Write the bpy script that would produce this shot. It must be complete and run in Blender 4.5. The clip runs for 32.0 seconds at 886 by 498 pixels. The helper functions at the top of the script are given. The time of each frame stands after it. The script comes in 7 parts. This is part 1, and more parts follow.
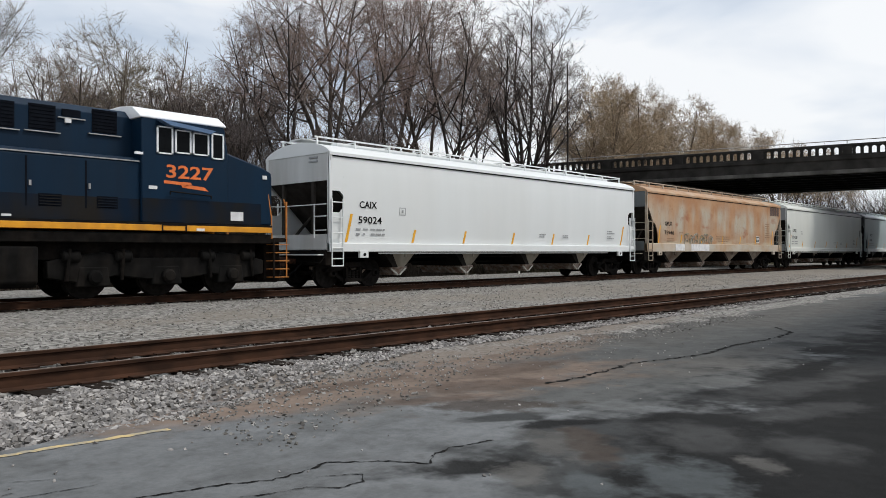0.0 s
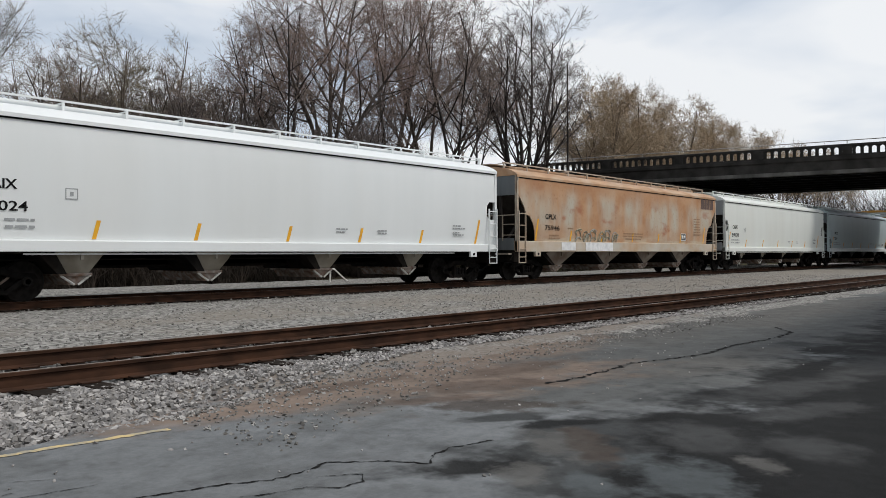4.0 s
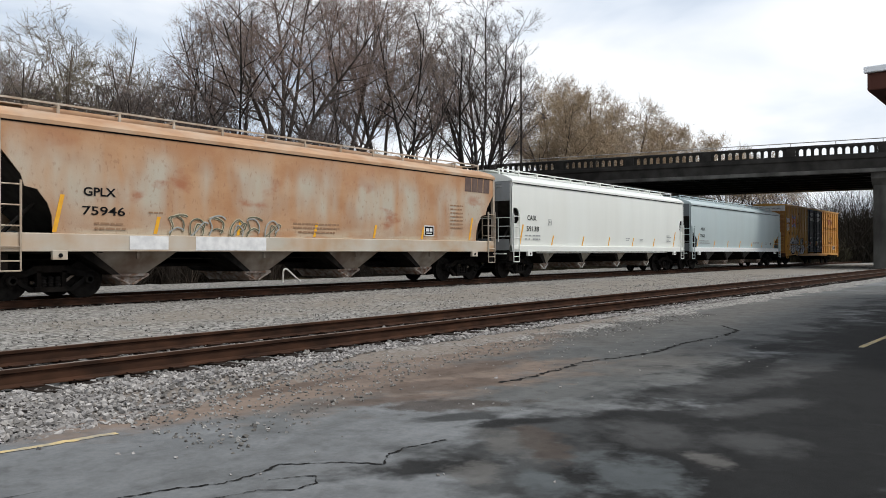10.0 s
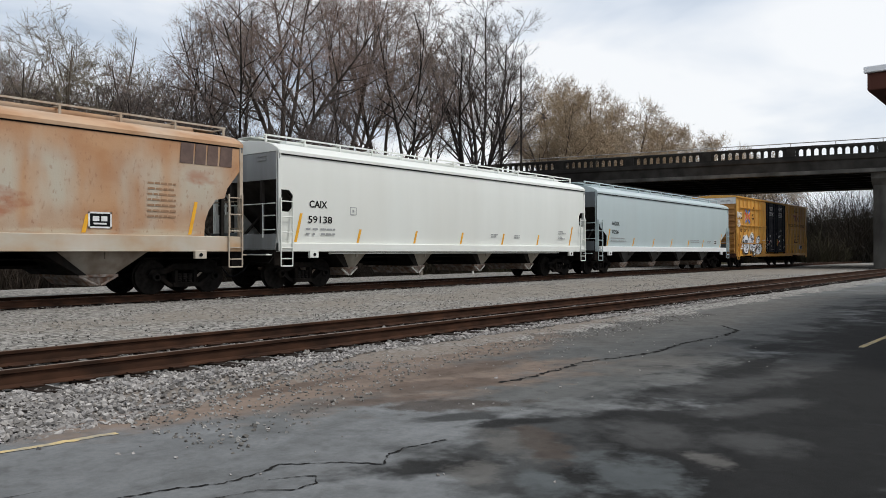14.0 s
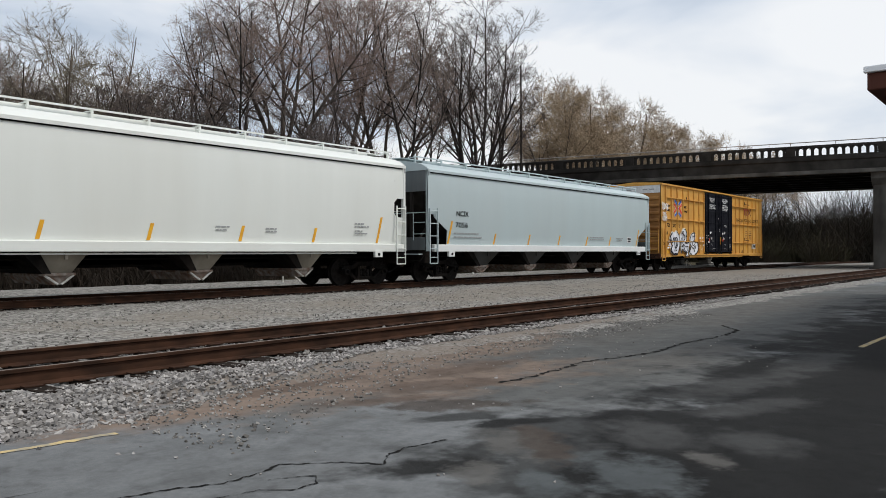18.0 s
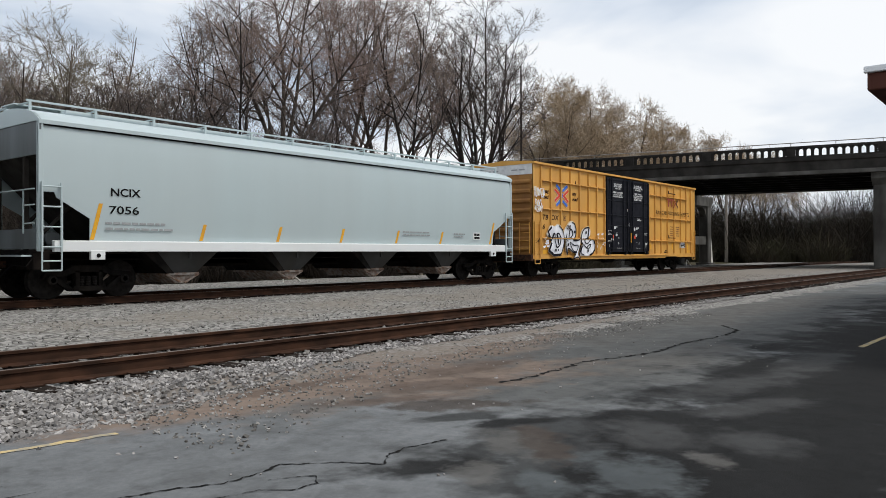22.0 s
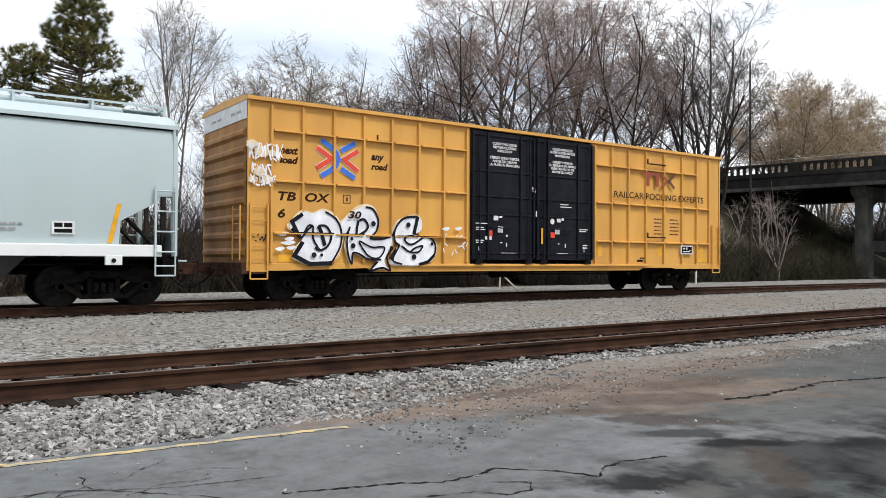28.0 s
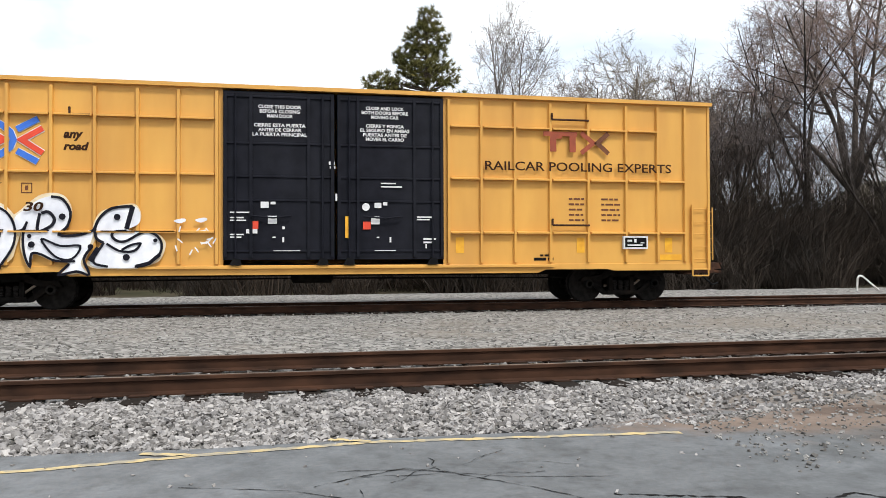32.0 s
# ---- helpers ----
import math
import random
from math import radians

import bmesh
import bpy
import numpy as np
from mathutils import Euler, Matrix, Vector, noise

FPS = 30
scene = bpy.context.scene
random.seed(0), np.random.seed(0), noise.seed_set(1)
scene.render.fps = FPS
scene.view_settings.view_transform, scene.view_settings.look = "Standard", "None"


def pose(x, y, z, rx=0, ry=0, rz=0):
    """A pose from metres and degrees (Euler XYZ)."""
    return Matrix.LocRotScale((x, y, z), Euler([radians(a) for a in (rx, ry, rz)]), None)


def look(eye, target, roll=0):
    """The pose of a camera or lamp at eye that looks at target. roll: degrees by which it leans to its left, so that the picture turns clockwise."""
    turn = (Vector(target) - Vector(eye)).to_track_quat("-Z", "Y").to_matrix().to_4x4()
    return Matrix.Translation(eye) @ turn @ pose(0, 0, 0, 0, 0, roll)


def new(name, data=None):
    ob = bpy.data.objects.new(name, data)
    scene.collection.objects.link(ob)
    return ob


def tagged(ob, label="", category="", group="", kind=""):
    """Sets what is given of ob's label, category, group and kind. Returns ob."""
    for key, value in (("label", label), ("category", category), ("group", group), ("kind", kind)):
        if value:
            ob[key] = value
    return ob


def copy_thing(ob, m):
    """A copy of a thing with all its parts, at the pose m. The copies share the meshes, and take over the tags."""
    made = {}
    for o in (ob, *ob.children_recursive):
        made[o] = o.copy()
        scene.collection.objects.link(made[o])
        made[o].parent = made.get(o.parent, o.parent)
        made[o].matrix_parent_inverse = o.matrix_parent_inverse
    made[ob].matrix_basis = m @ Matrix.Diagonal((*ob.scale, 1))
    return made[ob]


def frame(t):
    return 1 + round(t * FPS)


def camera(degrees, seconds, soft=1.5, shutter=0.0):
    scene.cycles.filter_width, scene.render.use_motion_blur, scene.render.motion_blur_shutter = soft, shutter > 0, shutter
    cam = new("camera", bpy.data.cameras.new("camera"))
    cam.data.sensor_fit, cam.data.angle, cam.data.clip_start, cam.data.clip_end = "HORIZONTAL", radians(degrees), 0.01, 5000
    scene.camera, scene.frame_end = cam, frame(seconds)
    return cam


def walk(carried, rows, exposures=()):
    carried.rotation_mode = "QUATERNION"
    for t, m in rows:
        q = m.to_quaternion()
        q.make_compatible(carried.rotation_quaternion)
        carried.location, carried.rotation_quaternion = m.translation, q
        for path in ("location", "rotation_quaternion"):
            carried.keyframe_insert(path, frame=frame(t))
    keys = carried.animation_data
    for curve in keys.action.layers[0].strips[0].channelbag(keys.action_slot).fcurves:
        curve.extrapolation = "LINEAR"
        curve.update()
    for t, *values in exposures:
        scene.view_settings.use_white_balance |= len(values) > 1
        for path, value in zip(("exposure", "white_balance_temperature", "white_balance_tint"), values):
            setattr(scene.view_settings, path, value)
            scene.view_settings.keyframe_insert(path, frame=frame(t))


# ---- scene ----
import itertools

# z = 0 is the top of the rails; the tracks run along x, the train goes towards -x
EYE = 1.081
cam = camera(59.52, 32.0, soft=0.62, shutter=0.0)
walk(cam, [
    (0, pose(0, 0, EYE, 90.30, 0.13, -47.84)),
    (3.5, pose(0, 0, EYE, 90.30, 0.13, -47.84)),
    (5.5, pose(0, 0, EYE, 90.30, 0.13, -47.84)),
    (7, pose(0, 0, EYE, 90.30, 0.14, -47.85)),
    (7.5, pose(0, 0, EYE, 90.28, 0.12, -47.91)),
    (8, pose(0, 0, EYE, 90.26, 0.12, -48.75)),
    (8.5, pose(0, 0, EYE, 90.28, 0.07, -49.93)),
    (9, pose(0, 0, EYE, 90.27, 0.07, -50.42)),
    (9.5, pose(0, 0, EYE, 90.27, 0.10, -51.32)),
    (10, pose(0, 0, EYE, 90.29, 0.11, -51.22)),
    (10.5, pose(0, 0, EYE, 90.29, 0.13, -51.22)),
    (14.5, pose(0, 0, EYE, 90.29, 0.11, -51.22)),
    (16.5, pose(0, 0, EYE, 90.29, 0.13, -51.22)),
    (20, pose(0, 0, EYE, 90.29, 0.14, -51.22)),
    (23, pose(0, 0, EYE, 90.29, 0.15, -51.21)),
    (23.5, pose(0, 0, EYE, 90.33, 0.19, -51.12)),
    (24, pose(0, 0, EYE, 90.35, 0.30, -50.26)),
    (24.5, pose(0, 0, EYE, 90.22, 0.25, -50.06)),
    (26.5, pose(0, 0, EYE, 90.41, 0.19, -45.80)),
    (27, pose(0, 0, EYE, 90.55, 0.21, -41.56)),
    (27.5, pose(0, 0, EYE, 90.61, -0.07, -37.92)),
    (28, pose(0, 0, EYE, 90.83, -0.27, -35.36)),
    (28.5, pose(0, 0, EYE, 90.67, -0.13, -33.40)),
    (29, pose(0, 0, EYE, 90.66, 0.17, -30.89)),
    (29.5, pose(0, 0, EYE, 90.58, 0.08, -28.78)),
    (30, pose(0, 0, EYE, 90.58, 0.25, -26.99)),
    (30.5, pose(0, 0, EYE, 90.62, 0.33, -23.32)),
    (31, pose(0, 0, EYE, 90.69, 0.32, -17.97)),
    (31.5, pose(0, 0, EYE, 90.75, 0.34, -13.62)),
    (32, pose(0, 0, EYE, 90.82, 0.24, -11.44)),
], exposures=[(0, -0.14), (2, -0.25), (6, -0.20), (7.5, -0.05), (9, 0.07), (10.5, -0.03), (13, -0.11), (17, -0.20), (21, -0.16), (24, 0.0), (27, 0.20), (29, 0.36), (32, 0.45)])

# ---- world and light: bright overcast ----
world = bpy.data.worlds.new("overcast_sky")
scene.world = world
world.use_nodes = True
wn, wl = world.node_tree.nodes, world.node_tree.links
wn.clear()
SUN_EL, SUN_AZ = radians(54), radians(150)
sky = wn.new("ShaderNodeTexSky")
sky.sky_type, sky.sun_disc = "NISHITA", False
sky.sun_elevation, sky.sun_rotation = SUN_EL, SUN_AZ
sky.air_density, sky.dust_density = 1.0, 3.0
sky_bg = wn.new("ShaderNodeBackground")
sky_bg.inputs[1].default_value = 0.13
wl.new(sky.outputs[0], sky_bg.inputs[0])
clouds = wn.new("ShaderNodeTexNoise")
clouds.noise_dimensions = "4D"
clouds.inputs["W"].default_value = 3.0
clouds.inputs["Scale"].default_value = 2.7
clouds.inputs["Detail"].default_value = 5
clouds.inputs["Roughness"].default_value = 0.5
clouds.inputs["Distortion"].default_value = 0.4
sky_dir = wn.new("ShaderNodeTexCoord")
flat = wn.new("ShaderNodeMapping")
flat.inputs["Scale"].default_value = (1.0, 1.0, 2.6)
wl.new(sky_dir.outputs["Generated"], flat.inputs[0])
wl.new(flat.outputs[0], clouds.inputs["Vector"])
ramp = wn.new("ShaderNodeValToRGB")
for p, c in ((0.36, (0.44, 0.52, 0.63, 1)), (0.46, (0.66, 0.715, 0.79, 1)), (0.58, (0.87, 0.885, 0.90, 1))):
    e = ramp.color_ramp.elements.new(p)
    e.color = c
ramp.color_ramp.elements.remove(ramp.color_ramp.elements[0])
ramp.color_ramp.elements.remove(ramp.color_ramp.elements[-1])
wl.new(clouds.outputs["Fac"], ramp.inputs[0])
cloud_bg = wn.new("ShaderNodeBackground")
cloud_bg.inputs[1].default_value = 1.28
wl.new(ramp.outputs[0], cloud_bg.inputs[0])
cover = wn.new("ShaderNodeMixShader")
cover.inputs[0].default_value = 0.88
wl.new(sky_bg.outputs[0], cover.inputs[1])
wl.new(cloud_bg.outputs[0], cover.inputs[2])
wout = wn.new("ShaderNodeOutputWorld")
wl.new(cover.outputs[0], wout.inputs[0])
sun = new("sun", bpy.data.lights.new("sun", "SUN"))
sun.data.energy, sun.data.angle, sun.data.color = 2.2, radians(12), (1.0, 0.97, 0.92)
sun.matrix_world = look((0, 0, 60), (0 - 40 * math.sin(SUN_AZ), 0 - 40 * math.cos(SUN_AZ), 60 - 40 * math.tan(SUN_EL)))
# ---- helpers of this scene ----
class Shape:
    """Vertices and faces of one mesh."""

    def __init__(self):
        self.v, self.f = [], []

    def add(self, pts, faces):
        n = len(self.v)
        self.v.extend([tuple(p) for p in pts])
        self.f.extend([tuple(n + i for i in f) for f in faces])
        return self

    def box(self, x0, x1, y0, y1, z0, z1):
        p = [(x, y, z) for x in (x0, x1) for y in (y0, y1) for z in (z0, z1)]
        return self.add(p, [(0, 1, 3, 2), (4, 6, 7, 5), (0, 4, 5, 1), (2, 3, 7, 6), (0, 2, 6, 4), (1, 5, 7, 3)])

    def prism(self, poly, a, b, axis="y"):
        """poly: (x, z) points for axis y, (y, z) for axis x, (x, y) for axis z."""
        put = {"y": lambda p, t: (p[0], t, p[1]), "x": lambda p, t: (t, p[0], p[1]), "z": lambda p, t: (p[0], p[1], t)}[axis]
        n = len(poly)
        pts = [put(p, a) for p in poly] + [put(p, b) for p in poly]
        faces = [tuple(range(n))[::-1], tuple(range(n, 2 * n))] + [(i, (i + 1) % n, n + (i + 1) % n, n + i) for i in range(n)]
        return self.add(pts, faces)

    def tube(self, p, q, r, n=6, r2=None):
        p, q = Vector(p), Vector(q)
        d = (q - p).normalized()
        a = d.orthogonal().normalized()
        b = d.cross(a)
        r2 = r if r2 is None else r2
        ring = [(math.cos(2 * math.pi * i / n), math.sin(2 * math.pi * i / n)) for i in range(n)]
        pts = [p + a * c * r + b * s * r for c, s in ring] + [q + a * c * r2 + b * s * r2 for c, s in ring]
        faces = [tuple(range(n))[::-1], tuple(range(n, 2 * n))] + [(i, (i + 1) % n, n + (i + 1) % n, n + i) for i in range(n)]
        return self.add(pts, faces)

    def path(self, pts, r, n=6):
        for p, q in zip(pts, pts[1:]):
            self.tube(p, q, r, n)
        return self

    def lathe(self, profile, centre, axis="y", n=24):
        """profile: (along, radius) from end to end."""
        pts, faces = [], []
        for a, r in profile:
            for i in range(n):
                c, s = math.cos(2 * math.pi * i / n) * r, math.sin(2 * math.pi * i / n) * r
                pts.append({"y": (centre[0] + c, centre[1] + a, centre[2] + s), "z": (centre[0] + c, centre[1] + s, centre[2] + a),
                            "x": (centre[0] + a, centre[1] + c, centre[2] + s)}[axis])
        for k in range(len(profile) - 1):
            for i in range(n):
                j = (i + 1) % n
                faces.append((k * n + i, k * n + j, (k + 1) * n + j, (k + 1) * n + i))
        faces.append(tuple(range(n))[::-1])
        faces.append(tuple(range((len(profile) - 1) * n, len(profile) * n)))
        return self.add(pts, faces)

    def taper(self, lo, hi):
        """A block between two rectangles (x0, x1, y0, y1, z)."""
        pts = [(lo[i], lo[j], lo[4]) for i in (0, 1) for j in (2, 3)] + [(hi[i], hi[j], hi[4]) for i in (0, 1) for j in (2, 3)]
        return self.add(pts, [(0, 1, 3, 2), (4, 6, 7, 5), (0, 4, 5, 1), (2, 3, 7, 6), (0, 2, 6, 4), (1, 5, 7, 3)])

    def sheet(self, polys, shift):
        """A plate: flat faces, each a list of points, made thick by the vector shift."""
        key, pts, faces, edges = {}, [], [], {}
        for poly in polys:
            ids = []
            for p in poly:
                k = tuple(round(c, 4) for c in p)
                if k not in key:
                    key[k] = len(pts)
                    pts.append(p)
                ids.append(key[k])
            faces.append(tuple(ids))
            for a, b in zip(ids, ids[1:] + ids[:1]):
                edges[(min(a, b), max(a, b))] = edges.get((min(a, b), max(a, b)), 0) + 1
        n = len(pts)
        back = [tuple(i + n for i in f[::-1]) for f in faces]
        rim = [(a, b, b + n, a + n) for (a, b), c in edges.items() if c == 1]
        return self.add(pts + [tuple(Vector(p) + Vector(shift)) for p in pts], faces + back + rim)


def mesh_of(name, shape, material, smooth=True):
    me = bpy.data.meshes.new(name)
    me.from_pydata(shape.v, [], shape.f)
    bm = bmesh.new()
    bm.from_mesh(me)
    bmesh.ops.recalc_face_normals(bm, faces=bm.faces)
    bm.to_mesh(me)
    bm.free()
    me.materials.append(material)
    if smooth:
        me.shade_smooth()
        me.set_sharp_from_angle(angle=radians(35))
    return me


def part(name, shape, material, parent, label="", bevel=0.0):
    """One mesh object under a thing or under a part."""
    ob = new(name, shape if isinstance(shape, bpy.types.Mesh) else mesh_of(name, shape, material))
    ob.parent = parent
    if label:
        tagged(ob, label)
    if bevel:
        mod = ob.modifiers.new("bevel", "BEVEL")
        mod.width, mod.segments, mod.limit_method = bevel, 2, "ANGLE"
    return ob


def thing(name, label, category, group="", m=None):
    ob = new(name)
    ob.empty_display_size = 0.3
    if m is not None:
        ob.matrix_basis = m
    return tagged(ob, label, category, group)


def structure(name, shape, material, label="", bevel=0.0):
    ob = new(name, shape if isinstance(shape, bpy.types.Mesh) else mesh_of(name, shape, material))
    if bevel:
        mod = ob.modifiers.new("bevel", "BEVEL")
        mod.width, mod.segments, mod.limit_method = bevel, 2, "ANGLE"
    return tagged(ob, label, "", "", "structure")


def letters(name, text, x0, x1, z0, z1, y, material, parent, bold=0.0, slant=0.0, label=""):
    """Lettering that fills x0..x1, z0..z1 on a side that faces -y."""
    cu = bpy.data.curves.new(name, "FONT")
    cu.body, cu.offset, cu.extrude, cu.resolution_u, cu.shear, cu.align_x = text, bold, 0.0, 3, slant, "CENTER"
    tmp = bpy.data.objects.new(name, cu)
    me = bpy.data.meshes.new_from_object(tmp)
    bpy.data.objects.remove(tmp)
    me.name = name
    co = np.empty(len(me.vertices) * 3, np.float32)
    me.vertices.foreach_get("co", co)
    co = co.reshape(-1, 3)
    lo, hi = co.min(0), co.max(0)
    out = np.empty_like(co)
    out[:, 0] = x0 + (co[:, 0] - lo[0]) / (hi[0] - lo[0]) * (x1 - x0)
    out[:, 1] = y
    out[:, 2] = z0 + (co[:, 1] - lo[1]) / (hi[1] - lo[1]) * (z1 - z0)
    me.vertices.foreach_set("co", out.ravel())
    me.materials.clear()
    me.materials.append(material)
    me.update()
    return part(name, me, None, parent, label)


def bars(name, rows, y, material, parent, label="", seed=1):
    """Small print as plain bars: rows of (x0, x1, z, height), cut into words."""
    rnd, sh = random.Random(seed), Shape()
    for x0, x1, z, h in rows:
        x = x0
        while x < x1 - h:
            w = min(rnd.uniform(1.6, 4.5) * h, x1 - x)
            sh.box(x, x + w, y - 0.002, y, z, z + h)
            x += w + h * 0.7
    return tagged(part(name, sh, material, parent), label, "", "", "stuff")


# ---- materials ----
def material(name, a, b=None, scale=3.0, rough=0.6, metal=0.0, bump=0.0, bscale=40.0, stretch=(1, 1, 1), detail=6.0, lo=0.35, hi=0.65,
             grime=None, gscale=0.8, gamount=0.0, gstretch=(1, 1, 0.25), vary=0.0, spec=0.3, rvar=0.1, island=0.0):
    """Two-tone noise, a second larger layer of grime, and fine relief."""
    m = bpy.data.materials.new(name)
    m.use_nodes = True
    nt = m.node_tree
    n, l = nt.nodes, nt.links
    bsdf = n["Principled BSDF"]
    coord = n.new("ShaderNodeTexCoord")

    def tex(sc, st, det, kind="ShaderNodeTexNoise"):
        mp = n.new("ShaderNodeMapping")
        mp.inputs["Scale"].default_value = st
        l.new(coord.outputs["Object"], mp.inputs[0])
        t = n.new(kind)
        t.inputs["Scale"].default_value = sc
        if "Detail" in t.inputs:
            t.inputs["Detail"].default_value = det
        l.new(mp.outputs[0], t.inputs["Vector"])
        return t

    def span(sock, x0, x1, y0=0.0, y1=1.0):
        r = n.new("ShaderNodeMapRange")
        r.inputs[1].default_value, r.inputs[2].default_value, r.inputs[3].default_value, r.inputs[4].default_value = x0, x1, y0, y1
        l.new(sock, r.inputs[0])
        return r.outputs[0]

    def mix(fac, c1, c2, mode="MIX"):
        x = n.new("ShaderNodeMix")
        x.data_type, x.blend_type = "RGBA", mode
        for s, v in ((x.inputs[0], fac), (x.inputs[6], c1), (x.inputs[7], c2)):
            if isinstance(v, bpy.types.NodeSocket):
                l.new(v, s)
            else:
                s.default_value = v if isinstance(v, float) else (*v, 1) if len(v) == 3 else v
        return x.outputs[2]

    t1 = tex(scale, stretch, detail)
    colour = mix(span(t1.outputs["Fac"], lo, hi), a, b or tuple(c * 0.8 for c in a))
    if gamount:
        t2 = tex(gscale, gstretch, 8.0)
        colour = mix(span(t2.outputs["Fac"], 0.45, 0.75, 0.0, gamount), colour, grime or (0.1, 0.08, 0.06))
    if vary:
        oi = n.new("ShaderNodeObjectInfo")
        colour = mix(span(oi.outputs["Random"], 0, 1, 0.0, vary), colour, (0.02, 0.018, 0.015))
    if island:
        ge = n.new("ShaderNodeNewGeometry")
        colour = mix(span(ge.outputs["Random Per Island"], 0, 1, 0.0, island), colour, (0.05, 0.045, 0.04))
    l.new(colour, bsdf.inputs["Base Color"])
    l.new(span(t1.outputs["Fac"], 0.2, 0.8, max(rough - rvar, 0.03), min(rough + rvar, 1.0)), bsdf.inputs["Roughness"])
    bsdf.inputs["Metallic"].default_value = metal
    bsdf.inputs["Specular IOR Level"].default_value = spec
    if bump:
        t3 = tex(bscale, (1, 1, 1), 8.0)
        bp = n.new("ShaderNodeBump")
        bp.inputs["Strength"].default_value, bp.inputs["Distance"].default_value = 0.6, bump
        l.new(t3.outputs["Fac"], bp.inputs["Height"])
        l.new(bp.outputs[0], bsdf.inputs["Normal"])
    m["tex"] = 1
    return m


STREAK = (1.0, 1.0, 0.12)
white_paint = material("white_paint", (0.741, 0.76, 0.7552), (0.6935, 0.7172, 0.7125), 1.2, 0.42, stretch=STREAK, lo=0.3, hi=0.8, grime=(0.60, 0.58, 0.53), gscale=0.35, gamount=0.22)
cream_paint = material("cream_paint", (0.74, 0.76, 0.72), (0.69, 0.71, 0.67), 1.2, 0.42, stretch=STREAK, lo=0.3, hi=0.8, grime=(0.58, 0.55, 0.48), gscale=0.35, gamount=0.25)
grey_paint = material("grey_paint", (0.455, 0.535, 0.545), (0.43, 0.505, 0.515), 1.2, 0.38, stretch=STREAK, lo=0.3, hi=0.8, grime=(0.42, 0.43, 0.42), gscale=0.35, gamount=0.22)
# end grey: side colour darkened, since the ends turn from the light
end_shaded_grey = material("end_shaded_grey", (0.34, 0.36, 0.37), (0.25, 0.26, 0.26), 1.5, 0.6, stretch=STREAK, grime=(0.10, 0.085, 0.07), gamount=0.6)
# near-black: shade in the recessed hopper ends is put into the colour
end_shadow = material("dirty_shaded_sheet", (0.050, 0.044, 0.040), (0.026, 0.023, 0.020), 2.0, 0.9, grime=(0.02, 0.017, 0.014), gamount=0.6, spec=0.1)


def rusted_side():
    """Tan paint gone to rust: brown above, pale washed streaks, dark rust blotches, a chalky foot."""
    m = bpy.data.materials.new("rusty_tan_paint")
    m.use_nodes = True
    n, l = m.node_tree.nodes, m.node_tree.links
    bsdf = n["Principled BSDF"]
    at = n.new("ShaderNodeTexCoord").outputs["Object"]
    height = n.new("ShaderNodeSeparateXYZ")
    l.new(at, height.inputs[0])

    def cloud(scale, stretch, detail, x0, x1):
        mp, t, r = n.new("ShaderNodeMapping"), n.new("ShaderNodeTexNoise"), n.new("ShaderNodeMapRange")
        mp.inputs["Scale"].default_value = stretch
        t.inputs["Scale"].default_value, t.inputs["Detail"].default_value = scale, detail
        r.inputs[1].default_value, r.inputs[2].default_value = x0, x1
        r.interpolation_type = "SMOOTHSTEP"
        l.new(at, mp.inputs[0])
        l.new(mp.outputs[0], t.inputs["Vector"])
        l.new(t.outputs["Fac"], r.inputs[0])
        return r.outputs[0]

    def band(z0, z1, y0, y1):
        r = n.new("ShaderNodeMapRange")
        r.inputs[1].default_value, r.inputs[2].default_value, r.inputs[3].default_value, r.inputs[4].default_value = z0, z1, y0, y1
        r.interpolation_type = "SMOOTHSTEP"
        l.new(height.outputs[2], r.inputs[0])
        return r.outputs[0]

    def times(*socks):
        out = socks[0]
        for k in socks[1:]:
            x = n.new("ShaderNodeMath")
            x.operation = "MULTIPLY"
            l.new(out, x.inputs[0])
            l.new(k, x.inputs[1])
            out = x.outputs[0]
        return out

    def mix(fac, c1, c2):
        x = n.new("ShaderNodeMix")
        x.data_type = "RGBA"
        l.new(fac, x.inputs[0])
        for s_, v in ((x.inputs[6], c1), (x.inputs[7], c2)):
            if isinstance(v, bpy.types.NodeSocket):
                l.new(v, s_)
            else:
                s_.default_value = (*v, 1)
        return x.outputs[2]

    colour = mix(cloud(1.1, (0.8, 1, 1.2), 7, 0.35, 0.65), (0.455, 0.265, 0.145), (0.385, 0.195, 0.095))
    colour = mix(times(cloud(1.0, (0.75, 1, 0.22), 3, 0.44, 0.66), band(1.9, 2.5, 0.45, 0.9), band(3.1, 3.9, 0.95, 0.08)), colour, (0.445, 0.425, 0.355))
    colour = mix(times(cloud(2.2, (0.5, 1, 0.14), 4, 0.52, 0.70), band(3.3, 4.1, 0.4, 0.15)), colour, (0.47, 0.44, 0.37))
    colour = mix(times(cloud(1.0, (0.75, 1, 1.3), 6, 0.56, 0.70), band(1.6, 2.0, 0.0, 0.85), band(2.9, 3.5, 1.0, 0.3)), colour, (0.330, 0.125, 0.062))
    colour = mix(times(cloud(2.2, (0.5, 1, 2.0), 6, 0.40, 0.62), band(1.5, 2.0, 0.8, 0.0)), colour, (0.50, 0.43, 0.32))
    colour = mix(times(cloud(14.0, (1, 1, 0.5), 5, 0.58, 0.72), band(1.3, 4.2, 0.5, 0.35)), colour, (0.24, 0.12, 0.07))
    l.new(colour, bsdf.inputs["Base Color"])
    bsdf.inputs["Roughness"].default_value = 0.68
    bsdf.inputs["Specular IOR Level"].default_value = 0.25
    bp = n.new("ShaderNodeBump")
